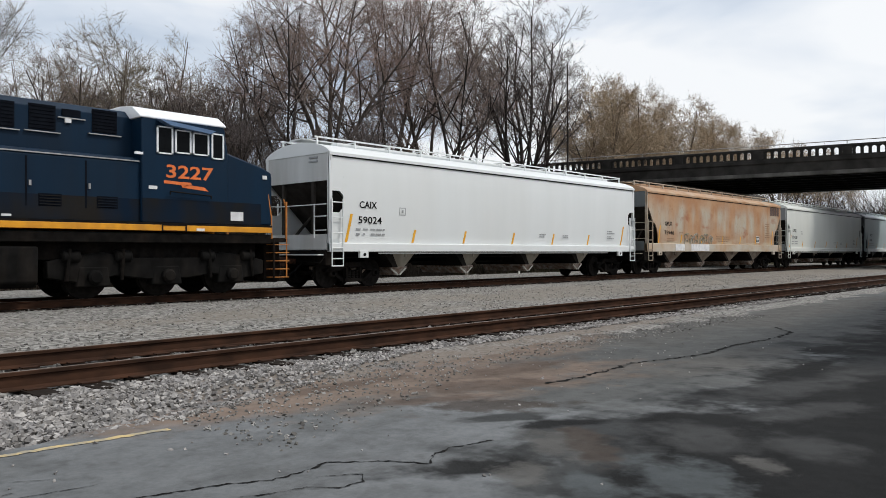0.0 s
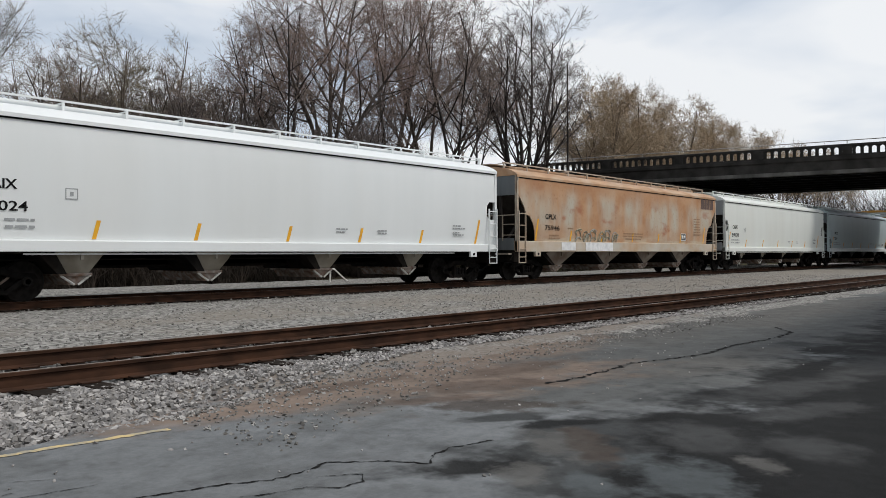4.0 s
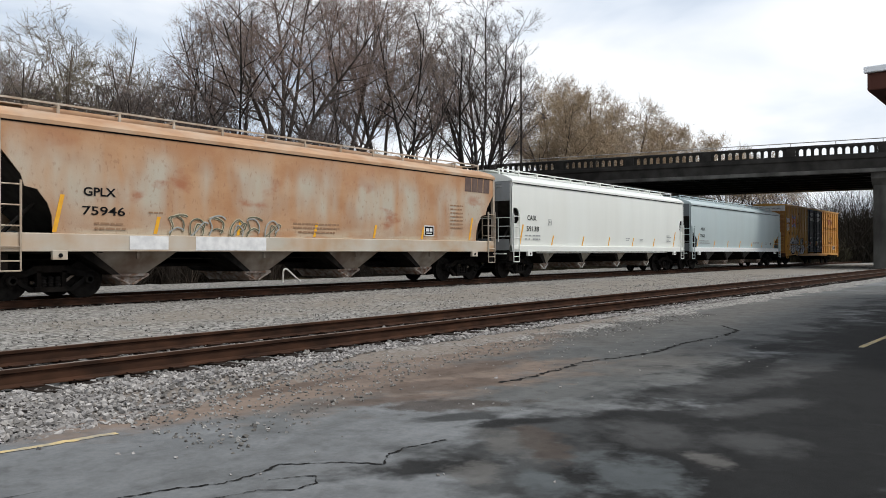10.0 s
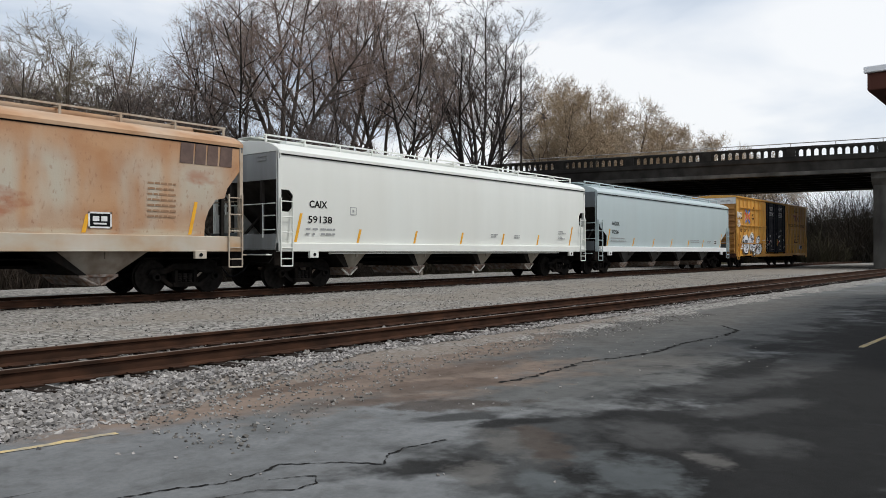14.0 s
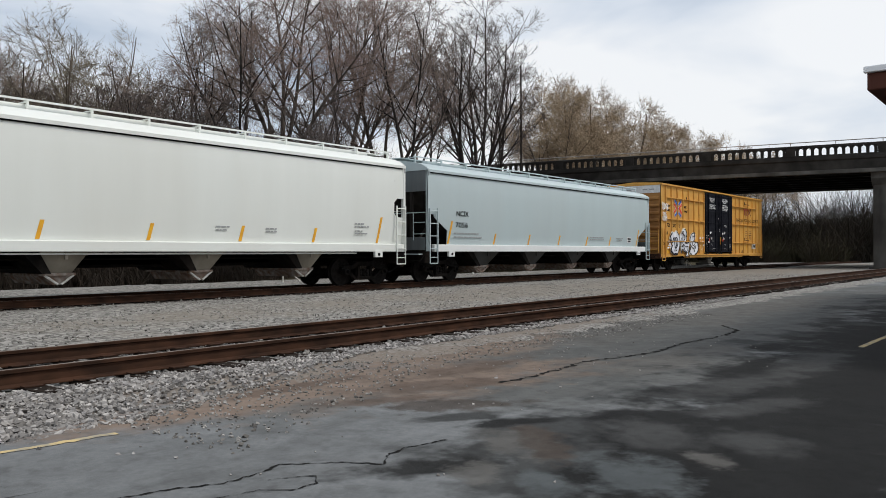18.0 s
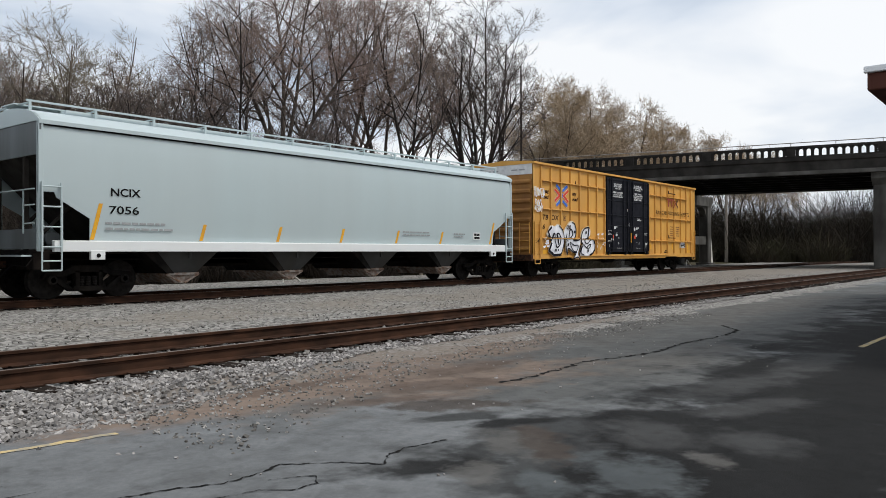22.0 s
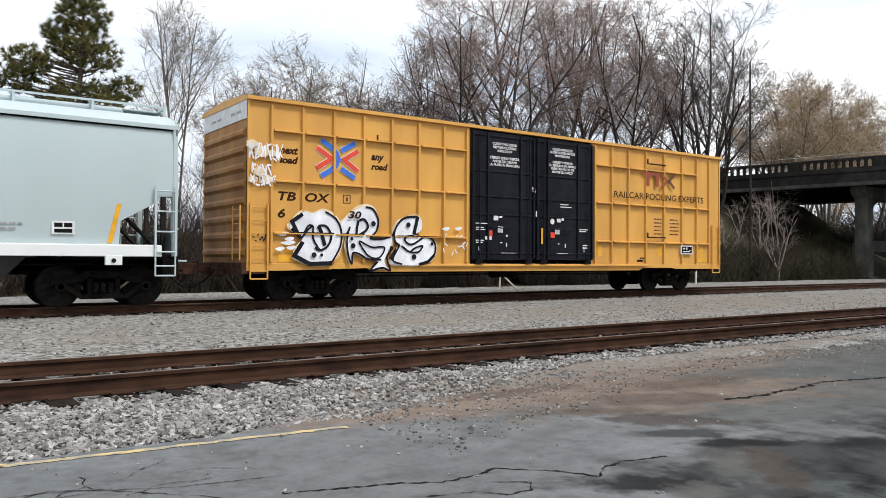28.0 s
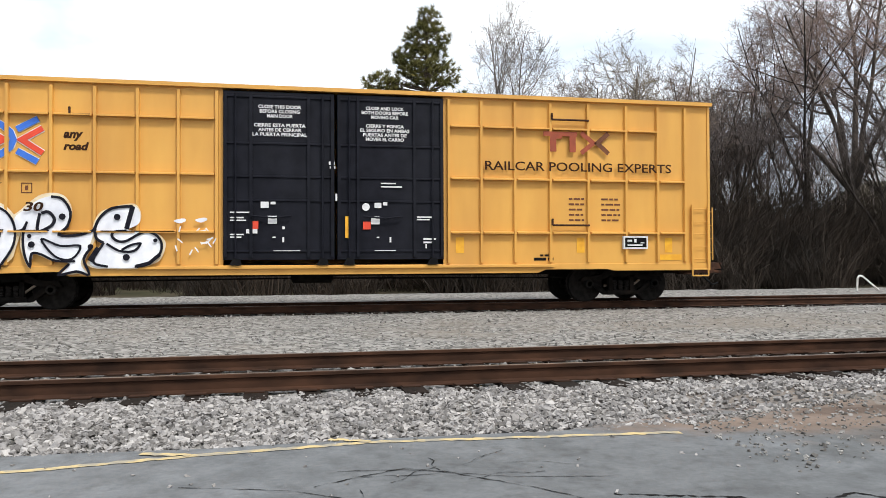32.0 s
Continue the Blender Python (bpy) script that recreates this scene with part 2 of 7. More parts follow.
    bp.inputs["Strength"].default_value, bp.inputs["Distance"].default_value = 0.5, 0.002
    l.new(cloud(22.0, (1, 1, 1), 6, 0.3, 0.7), bp.inputs["Height"])
    l.new(bp.outputs[0], bsdf.inputs["Normal"])
    return m


rusty_paint = rusted_side()
bay_cream = material("bay_cream", (0.38, 0.35, 0.29), (0.27, 0.24, 0.19), 1.5, 0.7, grime=(0.09, 0.07, 0.05), gscale=1.2, gamount=0.8)
# darker end grey, with the shade of the car's end painted in
end_shaded_dark = material("end_dark_grey", (0.17, 0.19, 0.20), (0.12, 0.135, 0.14), 1.5, 0.6, stretch=STREAK, grime=(0.05, 0.045, 0.04), gamount=0.6)
logo_brown = material("faded_brown_logo", (0.10, 0.065, 0.055), (0.15, 0.10, 0.08), 4.0, 0.7)
end_pale = material("end_pale_grey", (0.60, 0.61, 0.60), (0.48, 0.49, 0.48), 1.5, 0.6, stretch=STREAK, grime=(0.25, 0.22, 0.19), gamount=0.5)
faded_spray = material("faded_pale_spray", (0.50, 0.46, 0.34), (0.44, 0.37, 0.26), 3.0, 0.75)
olive_spray = material("dull_olive_spray", (0.085, 0.090, 0.060), (0.14, 0.13, 0.09), 4.0, 0.8)
dull_rail = material("dull_rail_paint", (0.46, 0.41, 0.34), (0.34, 0.27, 0.20), 3.0, 0.6, grime=(0.36, 0.22, 0.12), gamount=0.5)
faded_sill = material("faded_sill_paint", (0.46, 0.42, 0.35), (0.42, 0.27, 0.15), 1.2, 0.65, stretch=(0.6, 1, 1), detail=5, grime=(0.60, 0.58, 0.53), gscale=0.6, gamount=0.6)
gate_rust = material("rusty_gate", (0.20, 0.115, 0.075), (0.40, 0.36, 0.32), 7.0, 0.8, grime=(0.06, 0.035, 0.025), gscale=3.0, gamount=0.8)
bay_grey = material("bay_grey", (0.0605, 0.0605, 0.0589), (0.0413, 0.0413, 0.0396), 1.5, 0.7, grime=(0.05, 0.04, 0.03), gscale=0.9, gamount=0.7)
tan_paint = material("tan_paint", (0.46, 0.285, 0.165), (0.36, 0.205, 0.11), 2.5, 0.65, stretch=(0.5, 1, 1), grime=(0.44, 0.38, 0.30), gscale=0.7, gamount=0.75, gstretch=(1, 1, 1))
rust = material("rust", (0.085, 0.040, 0.024), (0.035, 0.020, 0.015), 8.0, 0.9, bump=0.003, spec=0.12)
truck_black = material("sooty_black_steel", (0.010, 0.009, 0.0083), (0.004, 0.0037, 0.0034), 6.0, 0.85, grime=(0.045, 0.032, 0.024), gscale=2.0, gamount=0.3, bump=0.002, spec=0.05)
wheel_steel = material("wheel_steel", (0.019, 0.0165, 0.015), (0.009, 0.008, 0.0072), 9.0, 0.75, spec=0.06)
bright_steel = material("worn_steel", (0.5, 0.48, 0.46), (0.35, 0.33, 0.31), 10.0, 0.35, metal=0.9)
yellow_mark = material("yellow_reflector", (0.80, 0.42, 0.03), (0.70, 0.33, 0.03), 5.0, 0.45)
black_print = material("black_print", (0.006, 0.006, 0.007), (0.012, 0.012, 0.012), 5.0, 0.8, spec=0.06)
grey_print = material("grey_print", (0.26, 0.27, 0.27), (0.34, 0.35, 0.35), 5.0, 0.6)
white_print = material("white_print", (0.75, 0.75, 0.74), (0.6, 0.6, 0.6), 5.0, 0.6)
gate_grey = material("gate_grey", (0.30, 0.265, 0.22), (0.17, 0.125, 0.09), 2.0, 0.75, grime=(0.12, 0.07, 0.05), gamount=0.7)
box_yellow = material("box_yellow", (0.6741, 0.3585, 0.0792), (0.6152, 0.3156, 0.0674), 1.6, 0.5, stretch=(1, 1, 0.3), grime=(0.36, 0.18, 0.06), gscale=0.7, gamount=0.35, bump=0.001)
# dirty copy of box_yellow, darkened because the end faces away from the light
box_end_shaded = material("box_end_shaded", (0.46, 0.23, 0.06), (0.33, 0.15, 0.045), 1.6, 0.6, stretch=(1, 1, 0.3), grime=(0.14, 0.07, 0.04), gscale=0.9, gamount=0.7)
door_black = material("door_black", (0.010, 0.0105, 0.016), (0.005, 0.0055, 0.009), 3.0, 0.55, grime=(0.022, 0.023, 0.027), gscale=0.8, gamount=0.32, spec=0.12)
brown_print = material("brown_print", (0.16, 0.055, 0.02), (0.11, 0.04, 0.02), 5.0, 0.6)
dark_brown_print = material("dark_brown_print", (0.030, 0.013, 0.007), (0.045, 0.020, 0.010), 5.0, 0.75, spec=0.08)
red_print = material("red_print", (0.72, 0.07, 0.03), (0.6, 0.06, 0.03), 5.0, 0.5)
dull_red = material("dull_red_print", (0.33, 0.07, 0.03), (0.26, 0.06, 0.03), 5.0, 0.55)
blue_print = material("blue_print", (0.05, 0.17, 0.62), (0.04, 0.14, 0.54), 5.0, 0.5)
spray_white = material("white_spray", (0.86, 0.87, 0.90), (0.62, 0.63, 0.68), 2.2, 0.7)
spray_haze = material("white_overspray", (0.74, 0.66, 0.50), (0.64, 0.48, 0.26), 3.0, 0.75)
spray_black = material("black_spray", (0.008, 0.008, 0.013), (0.018, 0.018, 0.024), 8.0, 0.75, spec=0.06)
loco_blue = material("loco_blue", (0.0030, 0.0185, 0.042), (0.0022, 0.0125, 0.029), 1.5, 0.45, stretch=STREAK, grime=(0.012, 0.020, 0.030), gscale=0.9, gamount=0.35, spec=0.15)
loco_dirty = material("loco_dirty_blue", (0.005, 0.013, 0.027), (0.014, 0.014, 0.014), 1.3, 0.85, stretch=(1, 1, 0.6), grime=(0.026, 0.021, 0.015), gamount=0.5, spec=0.06)
loco_yellow = material("loco_yellow", (0.75, 0.33, 0.02), (0.60, 0.25, 0.02), 4.0, 0.5, grime=(0.2, 0.1, 0.03), gscale=2.0, gamount=0.4)
orange_print = material("orange_print", (0.75, 0.19, 0.05), (0.62, 0.15, 0.04), 4.0, 0.5)
handrail_orange = material("handrail_orange", (0.52, 0.21, 0.045), (0.36, 0.13, 0.035), 5.0, 0.5)
cab_white = material("cab_white", (0.84, 0.85, 0.86), (0.74, 0.76, 0.78), 3.0, 0.45)
dark_glass = material("dark_glass", (0.003, 0.0035, 0.004), (0.004, 0.005, 0.006), 2.0, 0.25, rvar=0.02, spec=0.08)
grille_dark = material("dark_grille", (0.004, 0.006, 0.010), (0.003, 0.004, 0.007), 6.0, 0.8, spec=0.08)
truck_grey = material("road_dust_grey", (0.0105, 0.010, 0.0095), (0.005, 0.0048, 0.0045), 3.0, 0.9, grime=(0.034, 0.027, 0.021), gscale=2.5, gamount=0.45, bump=0.002, spec=0.08)
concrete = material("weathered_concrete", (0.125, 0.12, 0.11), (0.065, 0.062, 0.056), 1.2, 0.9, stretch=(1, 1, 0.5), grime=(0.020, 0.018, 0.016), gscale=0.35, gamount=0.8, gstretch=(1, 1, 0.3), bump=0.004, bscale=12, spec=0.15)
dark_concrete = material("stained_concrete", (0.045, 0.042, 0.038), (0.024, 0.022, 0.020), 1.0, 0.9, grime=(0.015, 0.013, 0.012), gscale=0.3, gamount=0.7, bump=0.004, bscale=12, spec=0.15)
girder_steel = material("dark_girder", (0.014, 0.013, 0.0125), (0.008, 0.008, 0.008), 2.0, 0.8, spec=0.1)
rail_rust = material("rail_rust", (0.066, 0.032, 0.019), (0.030, 0.0165, 0.011), 7.0, 0.9, stretch=(0.4, 1, 1), grime=(0.012, 0.008, 0.007), gscale=1.5, gamount=0.5, spec=0.1)
rail_head = material("rail_head", (0.20, 0.155, 0.125), (0.12, 0.09, 0.07), 5.0, 0.5, metal=0.5, stretch=(0.3, 3, 1))
tie_wood = material("creosoted_tie", (0.026, 0.018, 0.014), (0.012, 0.009, 0.007), 6.0, 0.95, stretch=(3, 0.4, 1), bump=0.006, vary=0.35, spec=0.08)
bark = material("bark", (0.190, 0.152, 0.122), (0.090, 0.073, 0.060), 3.0, 0.95, stretch=(1, 1, 0.3), bump=0.01, bscale=14, spec=0.08)
mid_bark = material("mid_bark", (0.125, 0.102, 0.086), (0.062, 0.052, 0.045), 3.0, 0.95, stretch=(1, 1, 0.3), bump=0.01, bscale=14, spec=0.06)
dark_bark = material("dark_bark", (0.060, 0.050, 0.045), (0.030, 0.026, 0.024), 3.0, 0.95, stretch=(1, 1, 0.3), bump=0.01, bscale=14, spec=0.06)
twig = material("twig", (0.336, 0.2671, 0.23), (0.2194, 0.1738, 0.1526), 0.35, 0.95, spec=0.06, island=0.35)
red_twig = material("red_twig", (0.4012, 0.2962, 0.2537), (0.2631, 0.1959, 0.1699), 0.35, 0.95, spec=0.06, island=0.35)
dark_twig = material("dark_twig", (0.179, 0.149, 0.138), (0.116, 0.097, 0.09), 0.35, 0.95, spec=0.06, island=0.35)
olive_twig = material("olive_twig", (0.297, 0.252, 0.188), (0.184, 0.156, 0.121), 0.35, 0.95, spec=0.06, island=0.35)
grey_bark = material("grey_bark", (0.21, 0.185, 0.165), (0.12, 0.105, 0.095), 3.0, 0.95, stretch=(1, 1, 0.3), bump=0.01, bscale=14, spec=0.06)
tan_twig = material("tan_twig", (0.5375, 0.4113, 0.2762), (0.3637, 0.2762, 0.1888), 0.35, 0.95, spec=0.06, island=0.35)
pale_twig = material("pale_twig", (0.40, 0.37, 0.34), (0.28, 0.25, 0.23), 0.5, 0.95, spec=0.06, island=0.3)
# lighter than the nearer twigs: distance haze is put into the colour
woods_haze_twig = material("woods_haze_twig", (0.515, 0.429, 0.399), (0.375, 0.312, 0.29), 0.3, 0.95, spec=0.05, island=0.3)
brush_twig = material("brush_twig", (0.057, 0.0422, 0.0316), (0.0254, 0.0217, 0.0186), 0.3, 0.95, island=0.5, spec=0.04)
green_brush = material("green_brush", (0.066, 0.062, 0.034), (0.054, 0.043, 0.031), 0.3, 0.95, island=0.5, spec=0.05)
needle = material("pine_needle", (0.085, 0.092, 0.024), (0.180, 0.160, 0.046), 0.8, 0.8, island=0.45, spec=0.1)
soil = material("leaf_litter", (0.078, 0.063, 0.044), (0.042, 0.038, 0.024), 0.5, 0.95, grime=(0.050, 0.062, 0.02), gscale=0.15, gamount=0.6, gstretch=(1, 1, 1), bump=0.03, bscale=5, spec=0.06)
wood_pole = material("pale_pole", (0.34, 0.30, 0.25), (0.24, 0.21, 0.18), 3.0, 0.9, stretch=(1, 1, 0.1))
white_pipe = material("white_pipe", (0.75, 0.74, 0.70), (0.5, 0.48, 0.43), 6.0, 0.55)
roof_brown = material("eave_brown", (0.105, 0.038, 0.026), (0.07, 0.026, 0.019), 3.0, 0.7, spec=0.15)
eave_red = material("eave_red", (0.20, 0.055, 0.030), (0.15, 0.04, 0.025), 2.0, 0.6)
brick_red = material("brick_red", (0.22, 0.08, 0.05), (0.15, 0.055, 0.04), 6.0, 0.85, bump=0.003)
line_yellow = material("worn_yellow_line", (0.52, 0.40, 0.20), (0.30, 0.27, 0.21), 9.0, 0.85, lo=0.42, hi=0.58, spec=0.1)
crack_dark = material("crack", (0.010, 0.010, 0.010), (0.018, 0.017, 0.016), 9.0, 0.95, spec=0.05)
stone_mat = material("ballast_stone", (0.50, 0.472, 0.445), (0.275, 0.262, 0.255), 9.0, 0.9, island=0.75, bump=0.004, bscale=60, spec=0.12)
fine_stone = material("fine_ballast_stone", (0.40, 0.385, 0.36), (0.24, 0.23, 0.215), 6.0, 0.9, island=0.85, spec=0.1)
faint_print = material("faint_brown_print", (0.26, 0.15, 0.085), (0.32, 0.20, 0.12), 5.0, 0.7)
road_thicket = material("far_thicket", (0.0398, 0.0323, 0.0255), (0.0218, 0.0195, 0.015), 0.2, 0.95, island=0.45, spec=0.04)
# ---- ground materials with their own stains and patches ----
def spots_material(name, base, base2, layers, scale, rough, bump, bscale, pebbles=0.0, mottle=0.0):
    """layers: (colour, roughness, amount, noise scale, softness, list of (x, y, rx, ry, turn)): stains and patches with
    ragged edges at fixed places on the ground.
    """
    m = bpy.data.materials.new(name)
    m.use_nodes = True
    n, l = m.node_tree.nodes, m.node_tree.links
    bsdf = n["Principled BSDF"]
    coord = n.new("ShaderNodeTexCoord").outputs["Object"]

    def noise_tex(sc, det=6.0):
        t = n.new("ShaderNodeTexNoise")
        t.inputs["Scale"].default_value, t.inputs["Detail"].default_value = sc, det
        l.new(coord, t.inputs["Vector"])
        return t.outputs["Fac"]

    def calc(op, a, b):
        x = n.new("ShaderNodeMath")
        x.operation = op
        for i, v in enumerate((a, b)):
            if isinstance(v, (int, float)):
                x.inputs[i].default_value = v
            else:
                l.new(v, x.inputs[i])
        return x.outputs[0]

    def span(sock, x0, x1, y0=0.0, y1=1.0):
        r = n.new("ShaderNodeMapRange")
        r.inputs[1].default_value, r.inputs[2].default_value, r.inputs[3].default_value, r.inputs[4].default_value = x0, x1, y0, y1
        l.new(sock, r.inputs[0])
        return r.outputs[0]

    def mix(fac, a, b, mode="MIX"):
        x = n.new("ShaderNodeMix")
        x.data_type, x.blend_type = "RGBA", mode
        l.new(fac, x.inputs[0])
        for s, v in ((x.inputs[6], a), (x.inputs[7], b)):
            if isinstance(v, bpy.types.NodeSocket):
                l.new(v, s)
            else:
                s.default_value = (*v, 1)
        return x.outputs[2]

    grain = noise_tex(scale)
    colour = mix(span(grain, 0.3, 0.7), base, base2)
    gloss = span(noise_tex(1.3), 0.3, 0.7, rough - 0.08, rough + 0.08)
    if pebbles:
        vo = n.new("ShaderNodeTexVoronoi")
        vo.inputs["Scale"].default_value = pebbles
        l.new(coord, vo.inputs["Vector"])
        sep = n.new("ShaderNodeSeparateColor")
        l.new(vo.outputs["Color"], sep.inputs[0])
        dark = mix(span(sep.outputs[0], 0.0, 1.0), (0.045, 0.042, 0.038), (0.37, 0.355, 0.33))
        fac = n.new("ShaderNodeValue")
        fac.outputs[0].default_value = 0.85
        colour = mix(fac.outputs[0], colour, dark)
    for c, r, amount, sc, soft_edge, places in layers:
        ragged = calc("ADD", span(noise_tex(sc, 7.0), 0.25, 0.75, -0.55, 0.55), span(noise_tex(sc * 6.0, 7.0), 0.25, 0.75, -0.16, 0.16))
        mask = None
        for x, y, rx, ry, turn in places:
            mp = n.new("ShaderNodeMapping")
            mp.vector_type = "TEXTURE"
            mp.inputs["Location"].default_value, mp.inputs["Scale"].default_value = (x, y, 0), (rx, ry, 50)
            mp.inputs["Rotation"].default_value = (0, 0, radians(turn))
            l.new(coord, mp.inputs[0])
            ln = n.new("ShaderNodeVectorMath")
            ln.operation = "LENGTH"
            l.new(mp.outputs[0], ln.inputs[0])
            d = calc("SUBTRACT", 1.0, calc("ADD", ln.outputs["Value"], ragged))
            mask = d if mask is None else calc("MAXIMUM", mask, d)
        fac = span(mask, -soft_edge, soft_edge * 1.4, 0.0, amount)
        colour = mix(fac, colour, c)
        g2 = n.new("ShaderNodeMix")
        l.new(fac, g2.inputs[0])
        l.new(gloss, g2.inputs[2])
        g2.inputs[3].default_value = r
        gloss = g2.outputs[0]
    if mottle:
        colour = mix(span(noise_tex(3.2, 9.0), 0.36, 0.64, 0.0, mottle), colour, (0.40, 0.40, 0.40), "MULTIPLY")
        colour = mix(span(noise_tex(9.0, 9.0), 0.50, 0.72, 0.0, mottle), colour, (0.35, 0.33, 0.31), "MULTIPLY")
    l.new(colour, bsdf.inputs["Base Color"])
    l.new(gloss, bsdf.inputs["Roughness"])
    bp = n.new("ShaderNodeBump")
    bsdf.inputs["Specular IOR Level"].default_value = 0.07
    bp.inputs["Strength"].default_value, bp.inputs["Distance"].default_value = 0.7, bump
    l.new(noise_tex(bscale, 8.0), bp.inputs["Height"])
    l.new(bp.outputs[0], bsdf.inputs["Normal"])
    return m


# dark layers spread towards high x and low y, some nearly black
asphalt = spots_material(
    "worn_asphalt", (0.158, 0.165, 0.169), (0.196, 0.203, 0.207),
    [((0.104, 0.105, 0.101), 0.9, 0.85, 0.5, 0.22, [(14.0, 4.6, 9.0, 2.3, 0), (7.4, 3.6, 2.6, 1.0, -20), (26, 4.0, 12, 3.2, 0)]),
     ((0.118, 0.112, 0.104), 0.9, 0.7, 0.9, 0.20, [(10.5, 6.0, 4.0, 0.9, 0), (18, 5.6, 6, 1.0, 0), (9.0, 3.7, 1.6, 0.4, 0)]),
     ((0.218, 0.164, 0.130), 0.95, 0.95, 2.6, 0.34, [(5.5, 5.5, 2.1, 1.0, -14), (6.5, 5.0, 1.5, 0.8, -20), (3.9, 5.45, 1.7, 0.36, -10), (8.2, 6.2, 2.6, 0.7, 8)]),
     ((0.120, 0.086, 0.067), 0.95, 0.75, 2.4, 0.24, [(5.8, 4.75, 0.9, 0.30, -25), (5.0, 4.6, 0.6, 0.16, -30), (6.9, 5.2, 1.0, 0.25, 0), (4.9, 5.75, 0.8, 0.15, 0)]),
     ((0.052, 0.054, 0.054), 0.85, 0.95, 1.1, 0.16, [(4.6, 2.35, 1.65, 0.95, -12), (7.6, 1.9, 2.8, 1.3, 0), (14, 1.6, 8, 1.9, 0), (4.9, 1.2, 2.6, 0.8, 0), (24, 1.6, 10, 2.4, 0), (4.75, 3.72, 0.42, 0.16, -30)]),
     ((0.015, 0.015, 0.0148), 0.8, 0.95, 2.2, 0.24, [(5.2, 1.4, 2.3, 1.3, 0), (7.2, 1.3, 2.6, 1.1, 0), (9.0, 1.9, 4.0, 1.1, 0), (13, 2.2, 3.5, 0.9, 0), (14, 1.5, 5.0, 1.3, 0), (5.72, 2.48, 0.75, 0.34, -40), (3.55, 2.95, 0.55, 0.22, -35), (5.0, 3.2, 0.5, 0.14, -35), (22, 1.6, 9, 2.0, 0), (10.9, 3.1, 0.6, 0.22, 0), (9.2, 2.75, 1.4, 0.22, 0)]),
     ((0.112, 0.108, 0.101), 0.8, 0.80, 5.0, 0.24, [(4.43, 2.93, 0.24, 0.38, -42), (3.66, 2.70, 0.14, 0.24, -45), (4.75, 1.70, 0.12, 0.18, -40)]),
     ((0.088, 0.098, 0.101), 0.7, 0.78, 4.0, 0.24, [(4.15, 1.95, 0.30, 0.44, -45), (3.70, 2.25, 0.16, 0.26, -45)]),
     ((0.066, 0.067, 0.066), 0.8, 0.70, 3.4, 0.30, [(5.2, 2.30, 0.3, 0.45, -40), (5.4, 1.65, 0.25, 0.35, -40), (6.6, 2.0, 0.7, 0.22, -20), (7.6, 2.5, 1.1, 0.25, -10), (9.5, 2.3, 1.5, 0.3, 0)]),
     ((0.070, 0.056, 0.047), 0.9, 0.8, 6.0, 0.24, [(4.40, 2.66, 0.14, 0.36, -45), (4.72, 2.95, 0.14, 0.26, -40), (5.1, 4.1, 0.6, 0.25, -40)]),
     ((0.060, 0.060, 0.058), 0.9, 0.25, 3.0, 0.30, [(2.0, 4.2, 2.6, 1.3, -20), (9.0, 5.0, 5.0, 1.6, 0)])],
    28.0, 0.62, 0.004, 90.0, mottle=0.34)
gravel_near = spots_material("crushed_stone_bed", (0.24, 0.23, 0.215), (0.16, 0.15, 0.14),
                             [((0.185, 0.155, 0.130), 0.9, 0.85, 1.5, 0.3, [(5.8, 6.4, 3.2, 0.8, 0), (11, 6.9, 3.5, 0.5, 0)])], 6.0, 0.9, 0.02, 30.0, pebbles=24.0)
gravel_mid = spots_material("grey_gravel", (0.225, 0.215, 0.195), (0.165, 0.157, 0.142),
                            [((0.12, 0.11, 0.10), 0.9, 0.7, 3.0, 0.3, [(10, 18.3, 60, 0.5, 0), (50, 18.2, 60, 0.6, 0), (-30, 18.3, 40, 0.5, 0)]),
                             ((0.20, 0.175, 0.145), 0.9, 0.7, 0.5, 0.3, [(30, 13.5, 25, 2.5, 0), (60, 15, 25, 3, 0)])], 3.0, 0.9, 0.02, 24.0, pebbles=15.0)

# ---- ground ----
TRACK_Y, NEAR_Y, PAVE = 19.65, 8.45, -0.20
GAUGE = 0.7525
sh = Shape()
xs = [-900, -300, -120, -60] + list(range(-50, 131, 6)) + [160, 300, 900]
ys = [-900, -200, -60, -20, 0, 20, 30, 34, 40, 50, 80, 200, 500, 900]


def ground_z(x, y):
    if y <= 30:
        return -0.34
    return -0.30 + min((y - 30) * 0.03, 1.5)


idx = {}
for i, x in enumerate(xs):
    for j, y in enumerate(ys):
        idx[i, j] = len(sh.v)
        sh.v.append((x, y, ground_z(x, y)))
for i in range(len(xs) - 1):
    for j in range(len(ys) - 1):
        sh.f.append((idx[i, j], idx[i + 1, j], idx[i + 1, j + 1], idx[i, j + 1]))
structure("ground", sh, soil, "brown leaf litter and patchy grass under the woods")

# pavement slab with an uneven edge towards the stones
sh = Shape()
edge = []
for i in range(0, 221):
    x = -30 + i * 0.5
    y = 5.55 if x < 2.2 else 5.55 + 1.45 * min((x - 2.2) / 4.5, 1.0) ** 0.8
    y += 0.10 * noise.noise((x * 0.9, 3.1, 0)) + 0.05 * noise.noise((x * 3.1, 7.7, 0))
    edge.append((x, y))
top = [(x, y, PAVE) for x, y in edge]
back = [(x, -40.0, PAVE) for x, y in edge]
low = [(x, y + 0.02, PAVE - 0.12) for x, y in edge]
n = len(edge)
sh.add(top + back + low, [(i, i + 1, n + i + 1, n + i) for i in range(n - 1)] + [(2 * n + i, 2 * n + i + 1, i + 1, i) for i in range(n - 1)])
structure("pavement", sh, asphalt, "worn grey asphalt with dark patches and dirt")


